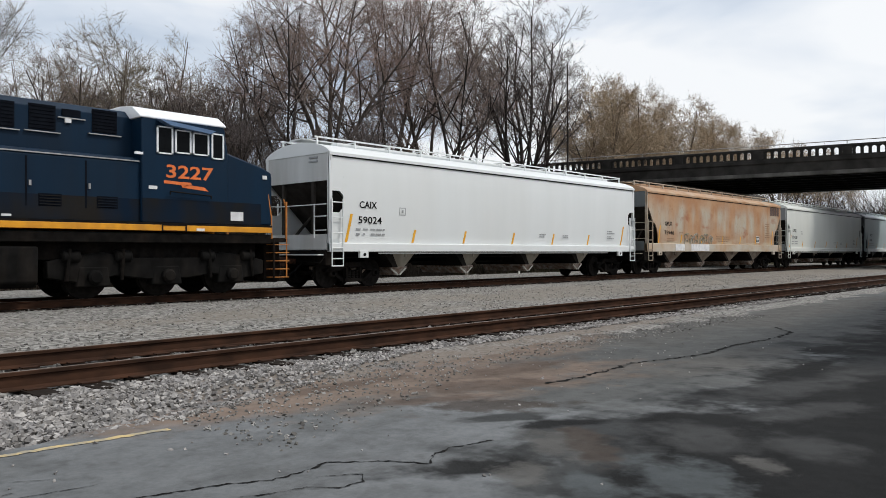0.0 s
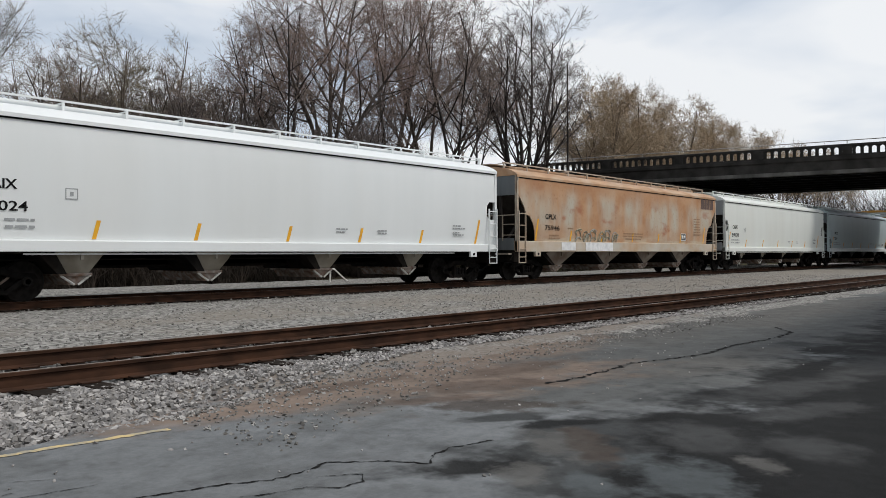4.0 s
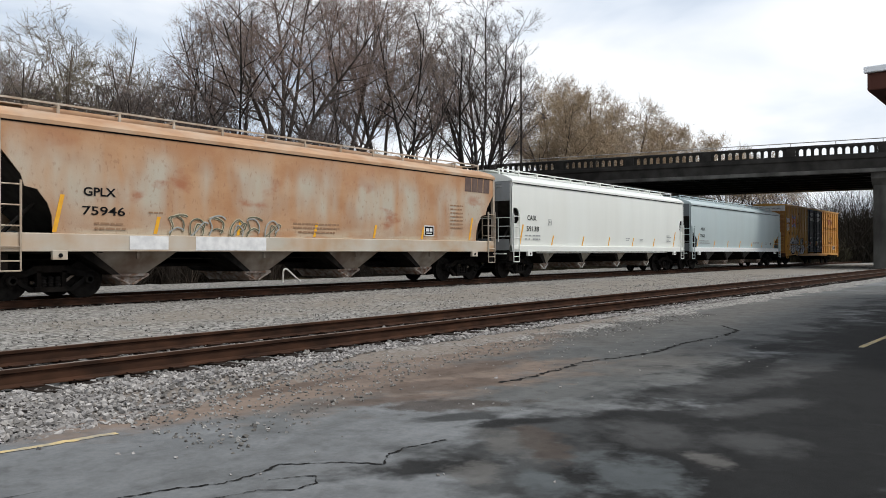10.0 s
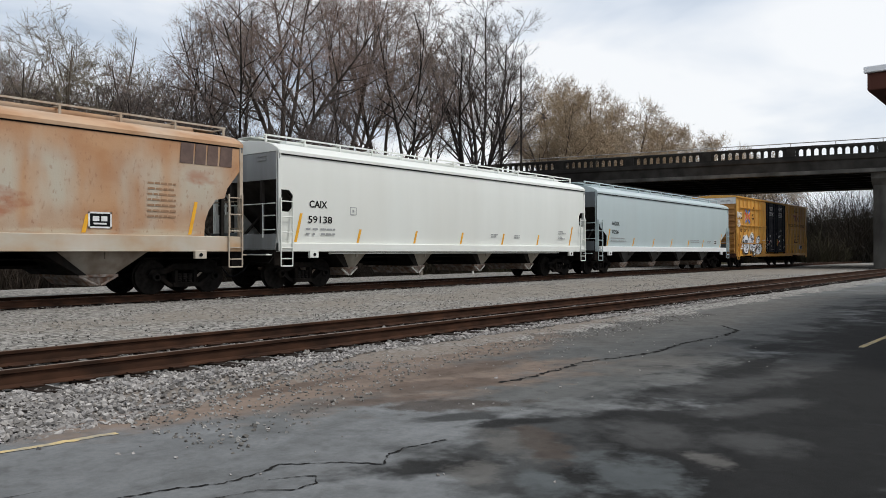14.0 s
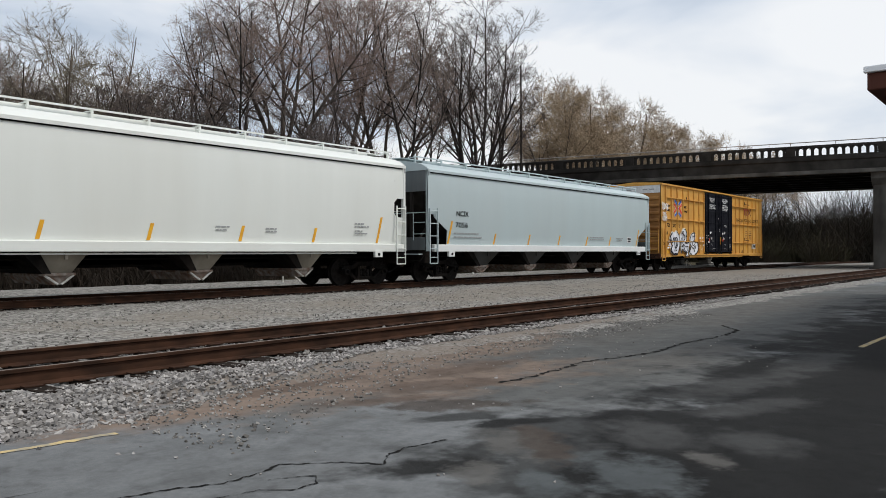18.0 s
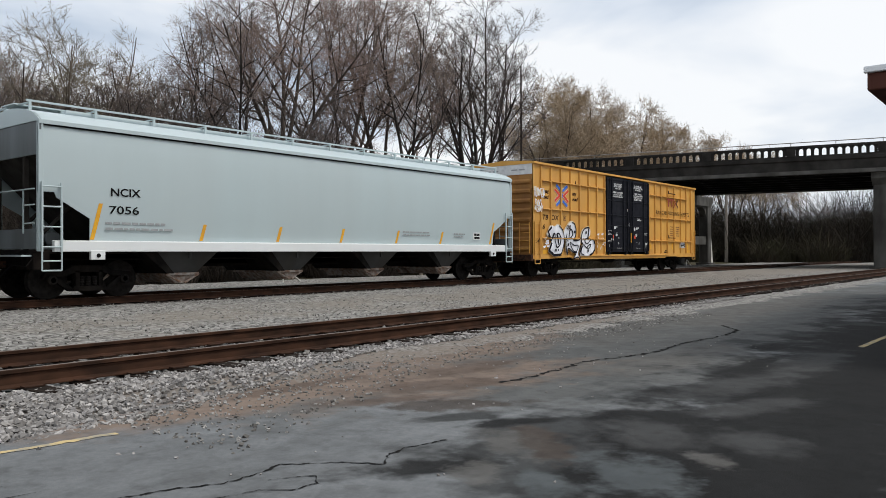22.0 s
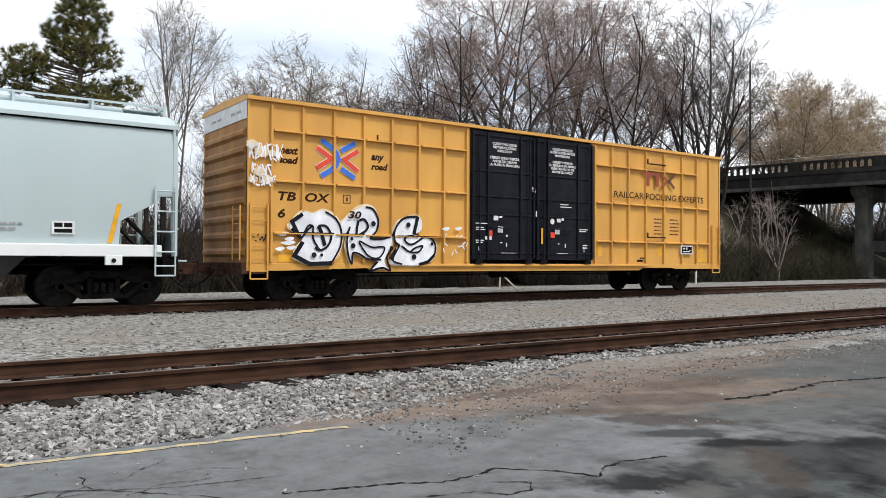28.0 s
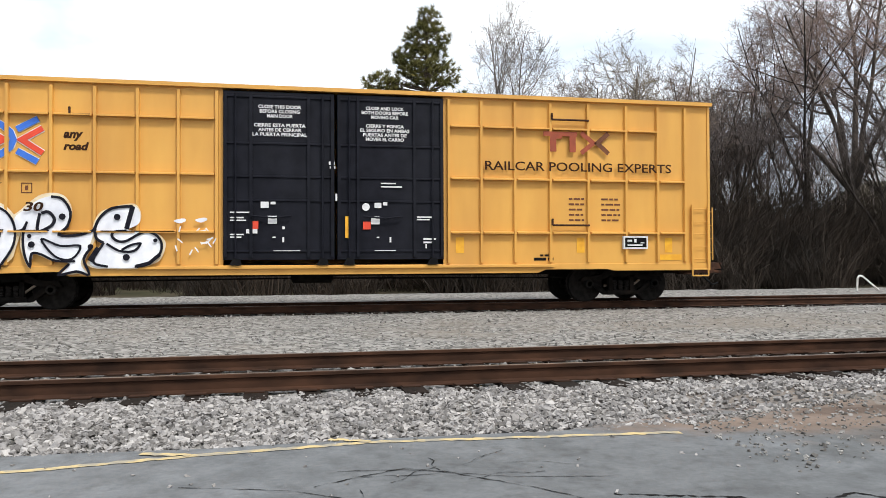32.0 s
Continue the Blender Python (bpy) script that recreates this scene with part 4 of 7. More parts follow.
def freight_truck(car, x):
    """Two-axle cast truck; its parts stand in the car's own space."""
    tr = part("truck", Shape().prism([(-0.55, 0.42), (0.55, 0.42), (0.62, 0.62), (0.5, 0.80), (-0.5, 0.80), (-0.62, 0.62)], x - 0.2, x + 0.2, "x"), truck_black, car, "sooty two-axle freight truck")
    for k in (-1, 1):
        fr = Shape()
        y0, y1 = sorted((k * 0.92, k * 1.06))
        # top member, two diagonals, spring seat and journal boxes leave the windows open
        fr.prism([(x - 1.12, 0.52), (x - 1.05, 0.64), (x - 0.6, 0.68), (x - 0.4, 0.80), (x + 0.4, 0.80), (x + 0.6, 0.68), (x + 1.05, 0.64), (x + 1.12, 0.52), (x + 0.6, 0.54), (x + 0.34, 0.64), (x - 0.34, 0.64), (x - 0.6, 0.54)], y0, y1)
        fr.prism([(x - 0.40, 0.18), (x + 0.40, 0.18), (x + 0.40, 0.30), (x - 0.40, 0.30)], y0 - 0.03, y1 + 0.03)
        for d in (-1, 1):
            fr.prism([(x + d * 0.98, 0.54), (x + d * 0.80, 0.54), (x + d * 0.30, 0.18), (x + d * 0.48, 0.18)][::d], y0, y1)
            fr.prism([(x + d * 0.34, 0.28), (x + d * 0.24, 0.28), (x + d * 0.24, 0.68), (x + d * 0.34, 0.68)][::d], y0, y1)
        part("side_frame", fr, truck_black, tr, "dark cast side frame")
        for d in (-0.16, 0, 0.16):
            sp = Shape()
            sp.lathe([(0, 0.055), (0.03, 0.07), (0.06, 0.055), (0.09, 0.07), (0.12, 0.055), (0.15, 0.07), (0.18, 0.055), (0.21, 0.07), (0.24, 0.055)], (x + d, k * 0.99, 0.30), "z", 10)
            part("spring", sp, wheel_steel, tr)
        for d in (-1, 1):
            part("bearing_cap", Shape().lathe([(-0.07, 0.09), (-0.05, 0.115), (0.05, 0.115), (0.07, 0.09)], (x + d * 0.89, k * 1.05, 0.457), "y", 14), truck_grey, tr)
    bar = Shape()
    bar.tube((x + 0.1, -0.95, 0.22), (x + 0.62, -0.95, 0.62), 0.03, 6)
    part("brake_lever", bar, gate_grey, tr, "pale brake lever")
    for d in (-1, 1):
        wheelset(car, x + d * 0.89, 0.457)
    return tr


def coupler(car, x, d):
    s = Shape()
    s.box(min(x, x + d * 0.55), max(x, x + d * 0.55), -0.07, 0.07, 0.76, 0.92)
    s.prism([(x + d * 0.50, -0.17), (x + d * 0.85, -0.15), (x + d * 0.82, 0.02), (x + d * 0.66, 0.02), (x + d * 0.66, 0.16), (x + d * 0.50, 0.16)][::d], 0.70, 0.98, "z")
    cp = part("coupler", s, rust, car, "rusty knuckle coupler", 0.015)
    hose = Shape()
    pts = [(x, -0.35, 0.8), (x + d * 0.25, -0.33, 0.55), (x + d * 0.5, -0.25, 0.38), (x + d * 0.72, -0.15, 0.42)]
    part("air_hose", hose.path(pts, 0.025, 6), black_print, car, "black rubber air hose")
    part("cut_lever", Shape().path([(x, -1.45, 0.98), (x + d * 0.12, -1.4, 0.80), (x + d * 0.12, -0.2, 0.85)], 0.014, 5), truck_grey, car)
    return cp


def ladder(car, x0, x1, y, z0, z1, rungs, mat, step_to=None, r=0.018):
    s = Shape()
    s.box(x0 - 0.02, x0 + 0.02, y - 0.05, y, z0, z1)
    s.box(x1 - 0.02, x1 + 0.02, y - 0.05, y, z0, z1)
    ob = part("ladder", s, mat, car, "welded steel side ladder")
    for i in range(rungs):
        z = z0 + 0.1 + (z1 - z0 - 0.2) * i / (rungs - 1)
        part("rung", Shape().tube((x0, y - 0.035, z), (x1, y - 0.035, z), r, 6), mat, ob)
    if step_to is not None:
        st = Shape().path([(x0, y - 0.03, z0 + 0.05), (x0, y - 0.03, step_to), (x1, y - 0.03, step_to), (x1, y - 0.03, z0 + 0.05)], 0.02, 6)
        st.tube((x0, y - 0.03, (z0 + step_to) / 2), (x1, y - 0.03, (z0 + step_to) / 2), 0.018, 6)
        part("stirrup_step", st, mat, ob)
    return ob


def hopper(name, label, L, style, paint, end_paint, rail_mat, sill_mat, bay_mat, bays, cut):
    """Covered hopper. cut: list of (x, z): lower edge of the side sheet at each end, or 'hole' for a small eight-sided opening."""
    car = thing(name, label, "freight car", "cars of the train")
    W, EAVE, CROWN, SILL = 1.60, 4.13, 4.52, 1.40
    SILL_TOP = 1.56 if style == "rusty" else 1.40
    bulge = {"round": 0.13, "flat": 0.10}.get(style, 0.035)

    def yside(z):
        return -W + bulge * max(0.0, (3.2 - z) / 1.9) ** 2 + bulge * 0.5 * max(0.0, (z - 3.4) / 0.8) ** 2

    def quads(x0, x1, za0, za1, zb0, zb1, nz, k):
        out = []
        for j in range(nz):
            a0, a1 = za0 + (za1 - za0) * j / nz, za0 + (za1 - za0) * (j + 1) / nz
            b0, b1 = zb0 + (zb1 - zb0) * j / nz, zb0 + (zb1 - zb0) * (j + 1) / nz
            out.append([(x0, k * yside(a0), a0), (x1, k * yside(b0), b0), (x1, k * yside(b1), b1), (x0, k * yside(a1), a1)])
        return out

    for k in (1, -1):
        polys = []
        if cut == "hole":
            h0, h1, c, z0, z1 = 0.10, 0.56, 0.14, 2.32, 2.97
            for flip in (False, True):
                fx = (lambda x: L - x) if flip else (lambda x: x)
                polys += quads(fx(0.0), fx(h0), SILL - 0.05, EAVE, SILL - 0.05, EAVE, 8, k)
                polys += quads(fx(h0), fx(h1), SILL - 0.05, z0, SILL - 0.05, z0, 4, k)
                polys += quads(fx(h0), fx(h1), z1, EAVE, z1, EAVE, 4, k)
                for xa, xb, za, zb in ((h1 - c, h1, z0, z0 + c), (h1 - c, h1, z1, z1 - c)):
                    polys.append([(fx(xa), k * yside(za), za), (fx(xb), k * yside(za), za), (fx(xb), k * yside(zb), zb)])
            a, b = h1, L - h1
            n = 14
            for i in range(n):
                polys += quads(a + (b - a) * i / n, a + (b - a) * (i + 1) / n, SILL - 0.05, EAVE, SILL - 0.05, EAVE, 8, k)
        else:
            for (xa, za), (xb, zb) in zip(cut, cut[1:]):
                for flip in (False, True):
                    fx = (lambda x: L - x) if flip else (lambda x: x)
                    if xb > xa:
                        polys += quads(fx(xa), fx(xb), za, EAVE, zb, EAVE, 8, k)
            a, b = cut[-1][0], L - cut[-1][0]
            n = 14
            for i in range(n):
                polys += quads(a + (b - a) * i / n, a + (b - a) * (i + 1) / n, SILL - 0.05, EAVE, SILL - 0.05, EAVE, 8, k)
        part("side_sheet", Shape().sheet(polys, (0, 0.03 * k, 0)), paint, car)
        # side sill, a channel
        y0, y1 = sorted((k * -1.63, k * -1.48))
        sl = Shape().prism([(y0, 1.13), (y1, 1.13), (y1, SILL_TOP), (y0, SILL_TOP - 0.02)], 0.35 if style == "round" else 0.0, L - (0.35 if style == "round" else 0.0), "x")
        part("side_sill", sl, sill_mat, car, "pale side sill", 0.012)
        for x in (0.0, L - 0.11):
            y0, y1 = sorted((k * -1.615, k * -1.50))
            part("corner_post", Shape().box(x, x + 0.11, y0, y1, 1.14, EAVE - 0.02), rail_mat, car, "", 0.008)
    # roof with a lip along the eaves
    arc = [(W * math.sin(a), EAVE + (CROWN - EAVE) * (math.cos(a) - math.cos(1.25)) / (1 - math.cos(1.25))) for a in [1.25 * (i / 8 - 1) for i in range(17)]]
    w0 = arc[-1][0]
    arc = [(y * (W + 0.03) / w0, z) for y, z in arc]
    rf = Shape()
    rf.prism(arc + [(W + 0.03, EAVE - 0.09), (W - 0.02, EAVE - 0.09), (W - 0.02, EAVE - 0.02), (-W + 0.02, EAVE - 0.02), (-W + 0.02, EAVE - 0.09), (-W - 0.03, EAVE - 0.09)], 0.0, L, "x")
    part("roof", rf, {"rusty": tan_paint, "round": paint}.get(style, sill_mat), car, "rounded steel roof")
    # black strips draw the shadow that the roof lip casts on the sides
    for k in (-1, 1):
        part("eave_seam", Shape().box(0.1, L - 0.1, k * (W - 0.012) - 0.012, k * (W - 0.012) + 0.012, EAVE - 0.125, EAVE - 0.088), black_print, car, "black strip standing for the shadow under the eave")
    # roof walk on brackets, hatches
    walk_ob = part("roof_walk", Shape().box(0.0, L, -0.32, 0.32, CROWN + 0.10, CROWN + 0.13), rail_mat, car, "open steel roof walk")
    n = 13
    for k in (-1, 1):
        y = k * 0.86
        part("walk_rail", Shape().box(0.05, L - 0.05, y - 0.02, y + 0.02, CROWN + 0.12, CROWN + 0.165), rail_mat, walk_ob, "long rail over the roof")
        for i in range(n):
            x = 0.1 + (L - 0.25) * i / (n - 1)
            part("walk_post", Shape().prism([(x, CROWN - 0.12), (x + 0.07, CROWN - 0.12), (x + 0.06, CROWN + 0.13), (x + 0.01, CROWN + 0.13)], y - 0.025, y + 0.025), rail_mat, walk_ob)
    for i in range(n):
        x = 0.1 + (L - 0.25) * i / (n - 1)
        part("walk_bracket", Shape().box(x, x + 0.06, -0.86, 0.86, CROWN + 0.09, CROWN + 0.115), rail_mat, walk_ob)
    for k in (-1, 1):
        part("hatch_cover", Shape().taper((1.0, L - 1.0, k * 0.58 - 0.18, k * 0.58 + 0.18, CROWN - 0.08), (1.05, L - 1.05, k * 0.58 - 0.14, k * 0.58 + 0.14, CROWN + 0.06)), {"rusty": tan_paint, "round": paint}.get(style, sill_mat), car, "long trough hatch cover")
    # ends: upright upper sheet, slope sheet, floor, braces, handholds
    for flip in (False, True):
        d = -1 if flip else 1
        e = L if flip else 0.0
        low = 3.28 if cut == "hole" else 3.35
        end = [(y, z) for y, z in arc] + [(W - 0.02, low), (-W + 0.02, low)]
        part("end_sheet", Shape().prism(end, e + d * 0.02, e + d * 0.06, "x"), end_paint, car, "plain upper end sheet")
        part("slope_sheet", Shape().prism([(e + d * 0.04, low + 0.02), (e + d * 0.10, low + 0.02), (e + d * 2.5, 1.10), (e + d * 2.4, 1.10)][::d], -W + 0.16, W - 0.16, "y"), end_shadow, car, "sloping end sheet, painted dark for shade")
        part("end_floor", Shape().prism([(e, 1.08), (e + d * 2.2, 1.08), (e + d * 2.2, 1.18), (e, 1.18)][::d], -1.5, 1.5, "y"), truck_black, car)
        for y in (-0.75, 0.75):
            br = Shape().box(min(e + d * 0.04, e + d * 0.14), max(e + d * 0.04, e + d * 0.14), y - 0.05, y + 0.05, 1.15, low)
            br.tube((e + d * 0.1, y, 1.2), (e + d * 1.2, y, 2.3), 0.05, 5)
            part("end_brace", br, end_shadow, car, "end brace painted dark for shade")
        for y1, z in ((1.0, 2.56), (-0.95, 2.20), (-0.95, 1.78)):
            part("handhold", Shape().tube((e - d * 0.05, -1.52, z), (e - d * 0.05, y1, z), 0.018, 5), rail_mat, car)
        part("handhold_post", Shape().tube((e - d * 0.05, -0.95, 1.55), (e - d * 0.05, -0.95, 2.56), 0.020, 5), rail_mat, car)
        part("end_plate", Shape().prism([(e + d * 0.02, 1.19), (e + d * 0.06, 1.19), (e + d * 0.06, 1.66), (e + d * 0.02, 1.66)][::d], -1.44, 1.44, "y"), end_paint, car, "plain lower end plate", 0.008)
        if style == "flat":
            es = Shape()
            for z in (3.98, 3.86):
                es.box(min(e - d * 0.004, e + d * 0.022), max(e - d * 0.004, e + d * 0.022), -1.05, -0.62, z, z + 0.05)
            tagged(part("end_stencil", es, grey_print, car), "unreadable small stencilled print", "", "", "stuff")
        part("end_platform", Shape().prism([(e - d * 0.28, 1.02), (e + d * 0.1, 1.02), (e + d * 0.1, 1.06), (e - d * 0.28, 1.06)][::d], -1.4, 1.4, "y"), rail_mat, car, "end crossover platform")
        part("end_sill", Shape().prism([(e - d * 0.06, 0.72), (e + d * 0.3, 0.72), (e + d * 0.3, 1.1), (e - d * 0.06, 1.1)][::d], -1.5, 1.5, "y"), truck_black, car, "", 0.01)
        for k in (-1, 1):
            xa, xb = sorted((e + d * 0.06, e + d * 0.50))
            ladder(car, xa, xb, -1.63 if k < 0 else 1.68, 1.14, 2.72, 4, rail_mat, 0.70)
        freight_truck(car, e + d * 1.45)
        coupler(car, e - d * 0.06, -d)
        # jacking pad plate near the truck
        part("bolster_plate", Shape().box(min(e + d * 1.2, e + d * 1.55), max(e + d * 1.2, e + d * 1.55), -1.64, -1.54, 0.94, 1.16), sill_mat, car, "pale jacking plate", 0.008)
        part("jack_hole", Shape().tube((e + d * 1.38, -1.66, 1.04), (e + d * 1.38, -1.62, 1.04), 0.05, 8), black_print, car)
    rs = Shape().lathe([(-0.55, 0.12), (-0.5, 0.2), (0.5, 0.2), (0.55, 0.12)], (0.75, -0.2, 1.42), "y", 16)
    part("air_reservoir", rs, end_paint, car, "round brake reservoir")
    part("brake_cylinder", Shape().lathe([(-0.3, 0.1), (-0.28, 0.15), (0.28, 0.15), (0.3, 0.1)], (0.55, 0.7, 1.4), "x", 14), truck_black, car)
    part("centre_sill", Shape().box(0.2, L - 0.2, -0.25, 0.25, 0.72, 1.1).box(2.4, L - 2.4, -0.25, 0.25, 0.80, 1.1), truck_black, car)
    half, drop, out = {"flat": (0.60, 0.62, 0.30), "rusty": (1.2, 0.56, 0.42)}.get(style, (0.95, 0.56, 0.42))
    for c in bays:
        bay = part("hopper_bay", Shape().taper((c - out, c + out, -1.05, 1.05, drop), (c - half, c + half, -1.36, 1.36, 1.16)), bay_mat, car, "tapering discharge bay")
        g = Shape().box(c - out - 0.08, c + out + 0.08, -1.10, 1.10, drop - 0.06, drop + 0.01)
        g.prism([(c - out, drop - 0.06), (c + out, drop - 0.06), (c + out * 0.45, drop - 0.27), (c - out * 0.45, drop - 0.27)], -1.02, 1.02)
        part("outlet_gate", g, gate_rust, bay, "rusty flanged outlet gate", 0.006)
        sl = Shape()
        sl.tube((c - out - 0.04, -1.08, drop - 0.05), (c - 0.04, -1.10, drop - 0.26), 0.028, 6)
        sl.tube((c + out + 0.04, -1.08, drop - 0.05), (c + 0.04, -1.10, drop - 0.26), 0.028, 6)
        part("gate_arm", sl, white_pipe if style == "flat" else gate_rust, bay, "pale gate arm")
        part("bay_flange", Shape().box(c - 0.035, c + 0.035, -1.45, -1.40, 0.95, 1.15), bay_mat, bay)
        # added black plate paints the shaded slope on the bay's left
        part("bay_partition", Shape().prism([(c - half - 0.42, 1.16), (c - half - 0.01, 1.16), (c - out - 0.02, drop), (c - out - 0.22, drop)], -1.38, 1.2), truck_black, bay, "black plate standing for the bay's shaded slope")
    if style == "flat":
        part("side_pipe", Shape().path([(2.1, -1.5, 1.08), (L - 2.3, -1.5, 1.08)], 0.024, 6), rail_mat, car, "thin pale pipe below the sill")
    part("train_line_pipe", Shape().path([(0.3, -0.9, 0.95), (L - 0.3, -0.9, 0.95)], 0.025, 6), truck_black, car)
    return car, yside


def stripes(car, xs, yside, tall=(), base=1.42):
    """Slanting yellow reflector strips low on the side."""
    for i, x in enumerate(xs):
        z1 = (2.29 if i in tall else 1.86) + base - 1.42
        z0 = base
        w, sk = 0.10, 0.10 if i not in tall else 0.18
        quads = []
        for k in range(6):
            f, g = k / 6, (k + 1) / 6
            za, zb = z0 + (z1 - z0) * f, z0 + (z1 - z0) * g
            ya, yb_ = yside(za) - 0.008, yside(zb) - 0.008
            quads.append([(x + sk * f, ya, za), (x + w + sk * f, ya, za), (x + w + sk * g, yb_, zb), (x + sk * g, yb_, zb)])
        s = Shape().sheet(quads, (0, 0.004, 0))
        part("reflector", s, yellow_mark, car, "yellow reflector strip")


def stencil(car, yside, x, z, mark, number, size=0.20, w=0.80, mat=None):
    mat = mat or black_print
    letters("reporting_mark", mark, x, x + w, z + size * 1.2, z + size * 2.2, yside(z + 0.3) - 0.012, mat, car, 0.022, 0.0, "black stencilled letters")
    letters("car_number", number, x - 0.03, x + w * (1.30 if len(number) > 4 else 0.96), z - size * 0.95, z + size * 0.05, yside(z - 0.1) - 0.012, mat, car, 0.012, 0.0, "black stencilled figures")


def small_print(car, yside, rows, seed, mat=None):
    bars("small_print", rows, min(yside(r[2] + d) for r in rows for d in (0, r[3])) - 0.008, mat or grey_print, car, "unreadable small stencilled print", seed)


# white covered hoppers
def white_hopper(name, number, paint, label, clean):
    car, ys_ = hopper(name, label, 18.65, "flat", paint, end_pale if clean else end_shaded_grey, paint, paint, bay_cream, [3.40, 6.90, 10.75, 14.45], "hole")
    stencil(car, ys_, 1.21, 2.22, "CAIX", number, 0.22, 0.74)
    stripes(car, [0.67, 3.58, 6.19, 9.08, 11.80, 14.53, 17.43] if clean else [0.67, 3.31, 6.15, 8.87, 11.67, 14.39, 17.23], ys_, (0, 6))
    small_print(car, ys_, [(1.10, 1.32, 1.80, 0.055), (1.38, 1.60, 1.80, 0.055), (1.70, 2.32, 1.80, 0.055), (1.10, 1.25, 1.65, 0.055), (1.38, 1.55, 1.65, 0.055), (1.72, 2.32, 1.65, 0.055)], 5)
    small_print(car, ys_, [(10.9, 11.35, 1.80, 0.04), (10.9, 11.3, 1.71, 0.04), (12.6, 13.0, 1.78, 0.04), (12.6, 13.0, 1.70, 0.04)], 6)
    small_print(car, ys_, [(16.2, 16.7, 2.02, 0.045), (16.2, 16.85, 1.93, 0.045), (16.2, 16.6, 1.78, 0.045), (16.2, 16.8, 1.70, 0.045)], 7)
    fr = Shape()
    for a, b, c, d in ((2.96, 3.24, 2.32, 2.34), (2.96, 3.24, 2.55, 2.57), (2.96, 2.98, 2.34, 2.55), (3.22, 3.24, 2.34, 2.55), (3.06, 3.14, 2.40, 2.49)):
        fr.box(a, b, ys_(2.45) - 0.008, ys_(2.45) - 0.004, c, d)
    part("stencil_frame", fr, grey_print, car, "thin stencilled square")
    return car


hopper_a = white_hopper("covered_hopper", "59024", white_paint, "white covered hopper car with yellow reflector strips", True)
hopper_c = white_hopper("covered_hopper", "59138", cream_paint, "off-white covered hopper car with yellow reflector strips", False)

# rusty tan hopper
hopper_b, yb = hopper("covered_hopper", "tan covered hopper car with large rust stains and faded paint", 18.80, "rusty", rusty_paint, end_shaded_dark, dull_rail, faded_sill, gate_grey,
                      [3.40, 7.35, 11.10, 14.90], [(0.0, 3.40), (0.12, 3.36), (0.52, 2.86), (0.60, 2.60), (0.88, 2.54), (1.10, 2.25), (1.21, 1.95), (1.24, 1.50), (1.30, 1.35)])
stencil(hopper_b, yb, 1.93, 2.20, "GPLX", "75946", 0.21, 0.80)
stripes(hopper_b, [1.21, 3.74, 6.27, 9.1, 11.74, 14.22, 17.07], yb, (0, 6), 1.58)
small_print(hopper_b, yb, [(2.2, 3.0, 1.78, 0.05), (2.2, 3.0, 1.66, 0.05), (3.6, 4.0, 2.1, 0.04)], 8, faint_print)
small_print(hopper_b, yb, [(8.3, 10.2, 1.95, 0.05), (8.3, 10.2, 1.83, 0.05), (8.5, 10.0, 1.70, 0.05)], 9, faint_print)
small_print(hopper_b, yb, [(15.9, 16.7, 2.85 - 0.14 * i, 0.05) for i in range(7)], 10, faint_print)
pl = Shape().box(14.42, 14.92, yb(1.9) - 0.010, yb(1.9) - 0.004, 1.72, 2.05)
part("data_panel", pl, black_print, hopper_b, "black panel with white frame")
pl = Shape()
for a, b, c, d in ((14.38, 14.96, 2.04, 2.08), (14.38, 14.96, 1.69, 1.73), (14.38, 14.42, 1.69, 2.08), (14.92, 14.96, 1.69, 2.08), (14.49, 14.65, 1.86, 1.98), (14.70, 14.85, 1.86, 1.98), (14.51, 14.83, 1.78, 1.82)):
    pl.box(a, b, yb(1.9) - 0.014, yb(1.9) - 0.008, c, d)
part("data_panel_frame", pl, white_print, hopper_b, "white frame of the panel")
# large dark block logo near the far top corner, as plain slanted blocks
lg = Shape()
y = yb(3.5) - 0.012
for x, w_ in ((16.80, 0.40), (17.24, 0.34), (17.62, 0.34), (18.02, 0.40)):
    lg.sheet([[(x, y, 3.46), (x + w_, y, 3.46), (x + w_ + 0.03, y, 4.00), (x + 0.05, y, 4.00)]], (0, 0.004, 0))
part("block_logo", lg, logo_brown, hopper_b, "faded dark block logo")
# overpainted patches and a faded scrawl above the sill
for a, b, c, d in ((4.94, 7.26, 1.16, 1.53), (3.07, 4.13, 1.18, 1.52)):
    part("paint_patch", Shape().box(a, b, -1.640, -1.632, c, d), white_print, hopper_b, "pale overpainted patch")
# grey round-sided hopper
hopper_d, yd = hopper("covered_hopper", "smooth grey-white covered hopper car with sloped end cut-outs", 19.15, "round", grey_paint, end_shaded_dark, grey_paint, white_paint, bay_grey,
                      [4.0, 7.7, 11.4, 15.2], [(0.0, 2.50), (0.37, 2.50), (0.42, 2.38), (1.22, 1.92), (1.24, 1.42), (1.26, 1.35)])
stencil(hopper_d, yd, 1.71, 2.24, "NCIX", "7056", 0.20, 0.78)
stripes(hopper_d, [1.24, 4.24, 6.84, 9.4, 12.04, 14.48, 17.66], yd, (0, 6))
small_print(hopper_d, yd, [(1.6, 3.2, 1.80, 0.055), (1.6, 3.5, 1.66, 0.055)], 11)
small_print(hopper_d, yd, [(12.4, 13.9, 1.80, 0.045), (12.4, 13.9, 1.70, 0.045), (15.3, 16.0, 1.78, 0.045), (15.3, 15.9, 1.68, 0.045)], 12)
pl = Shape().box(16.55, 17.0, yd(1.75) - 0.014, yd(1.75) - 0.004, 1.60, 1.88)
part("data_panel", pl, white_print, hopper_d, "white data panel with dark fields")
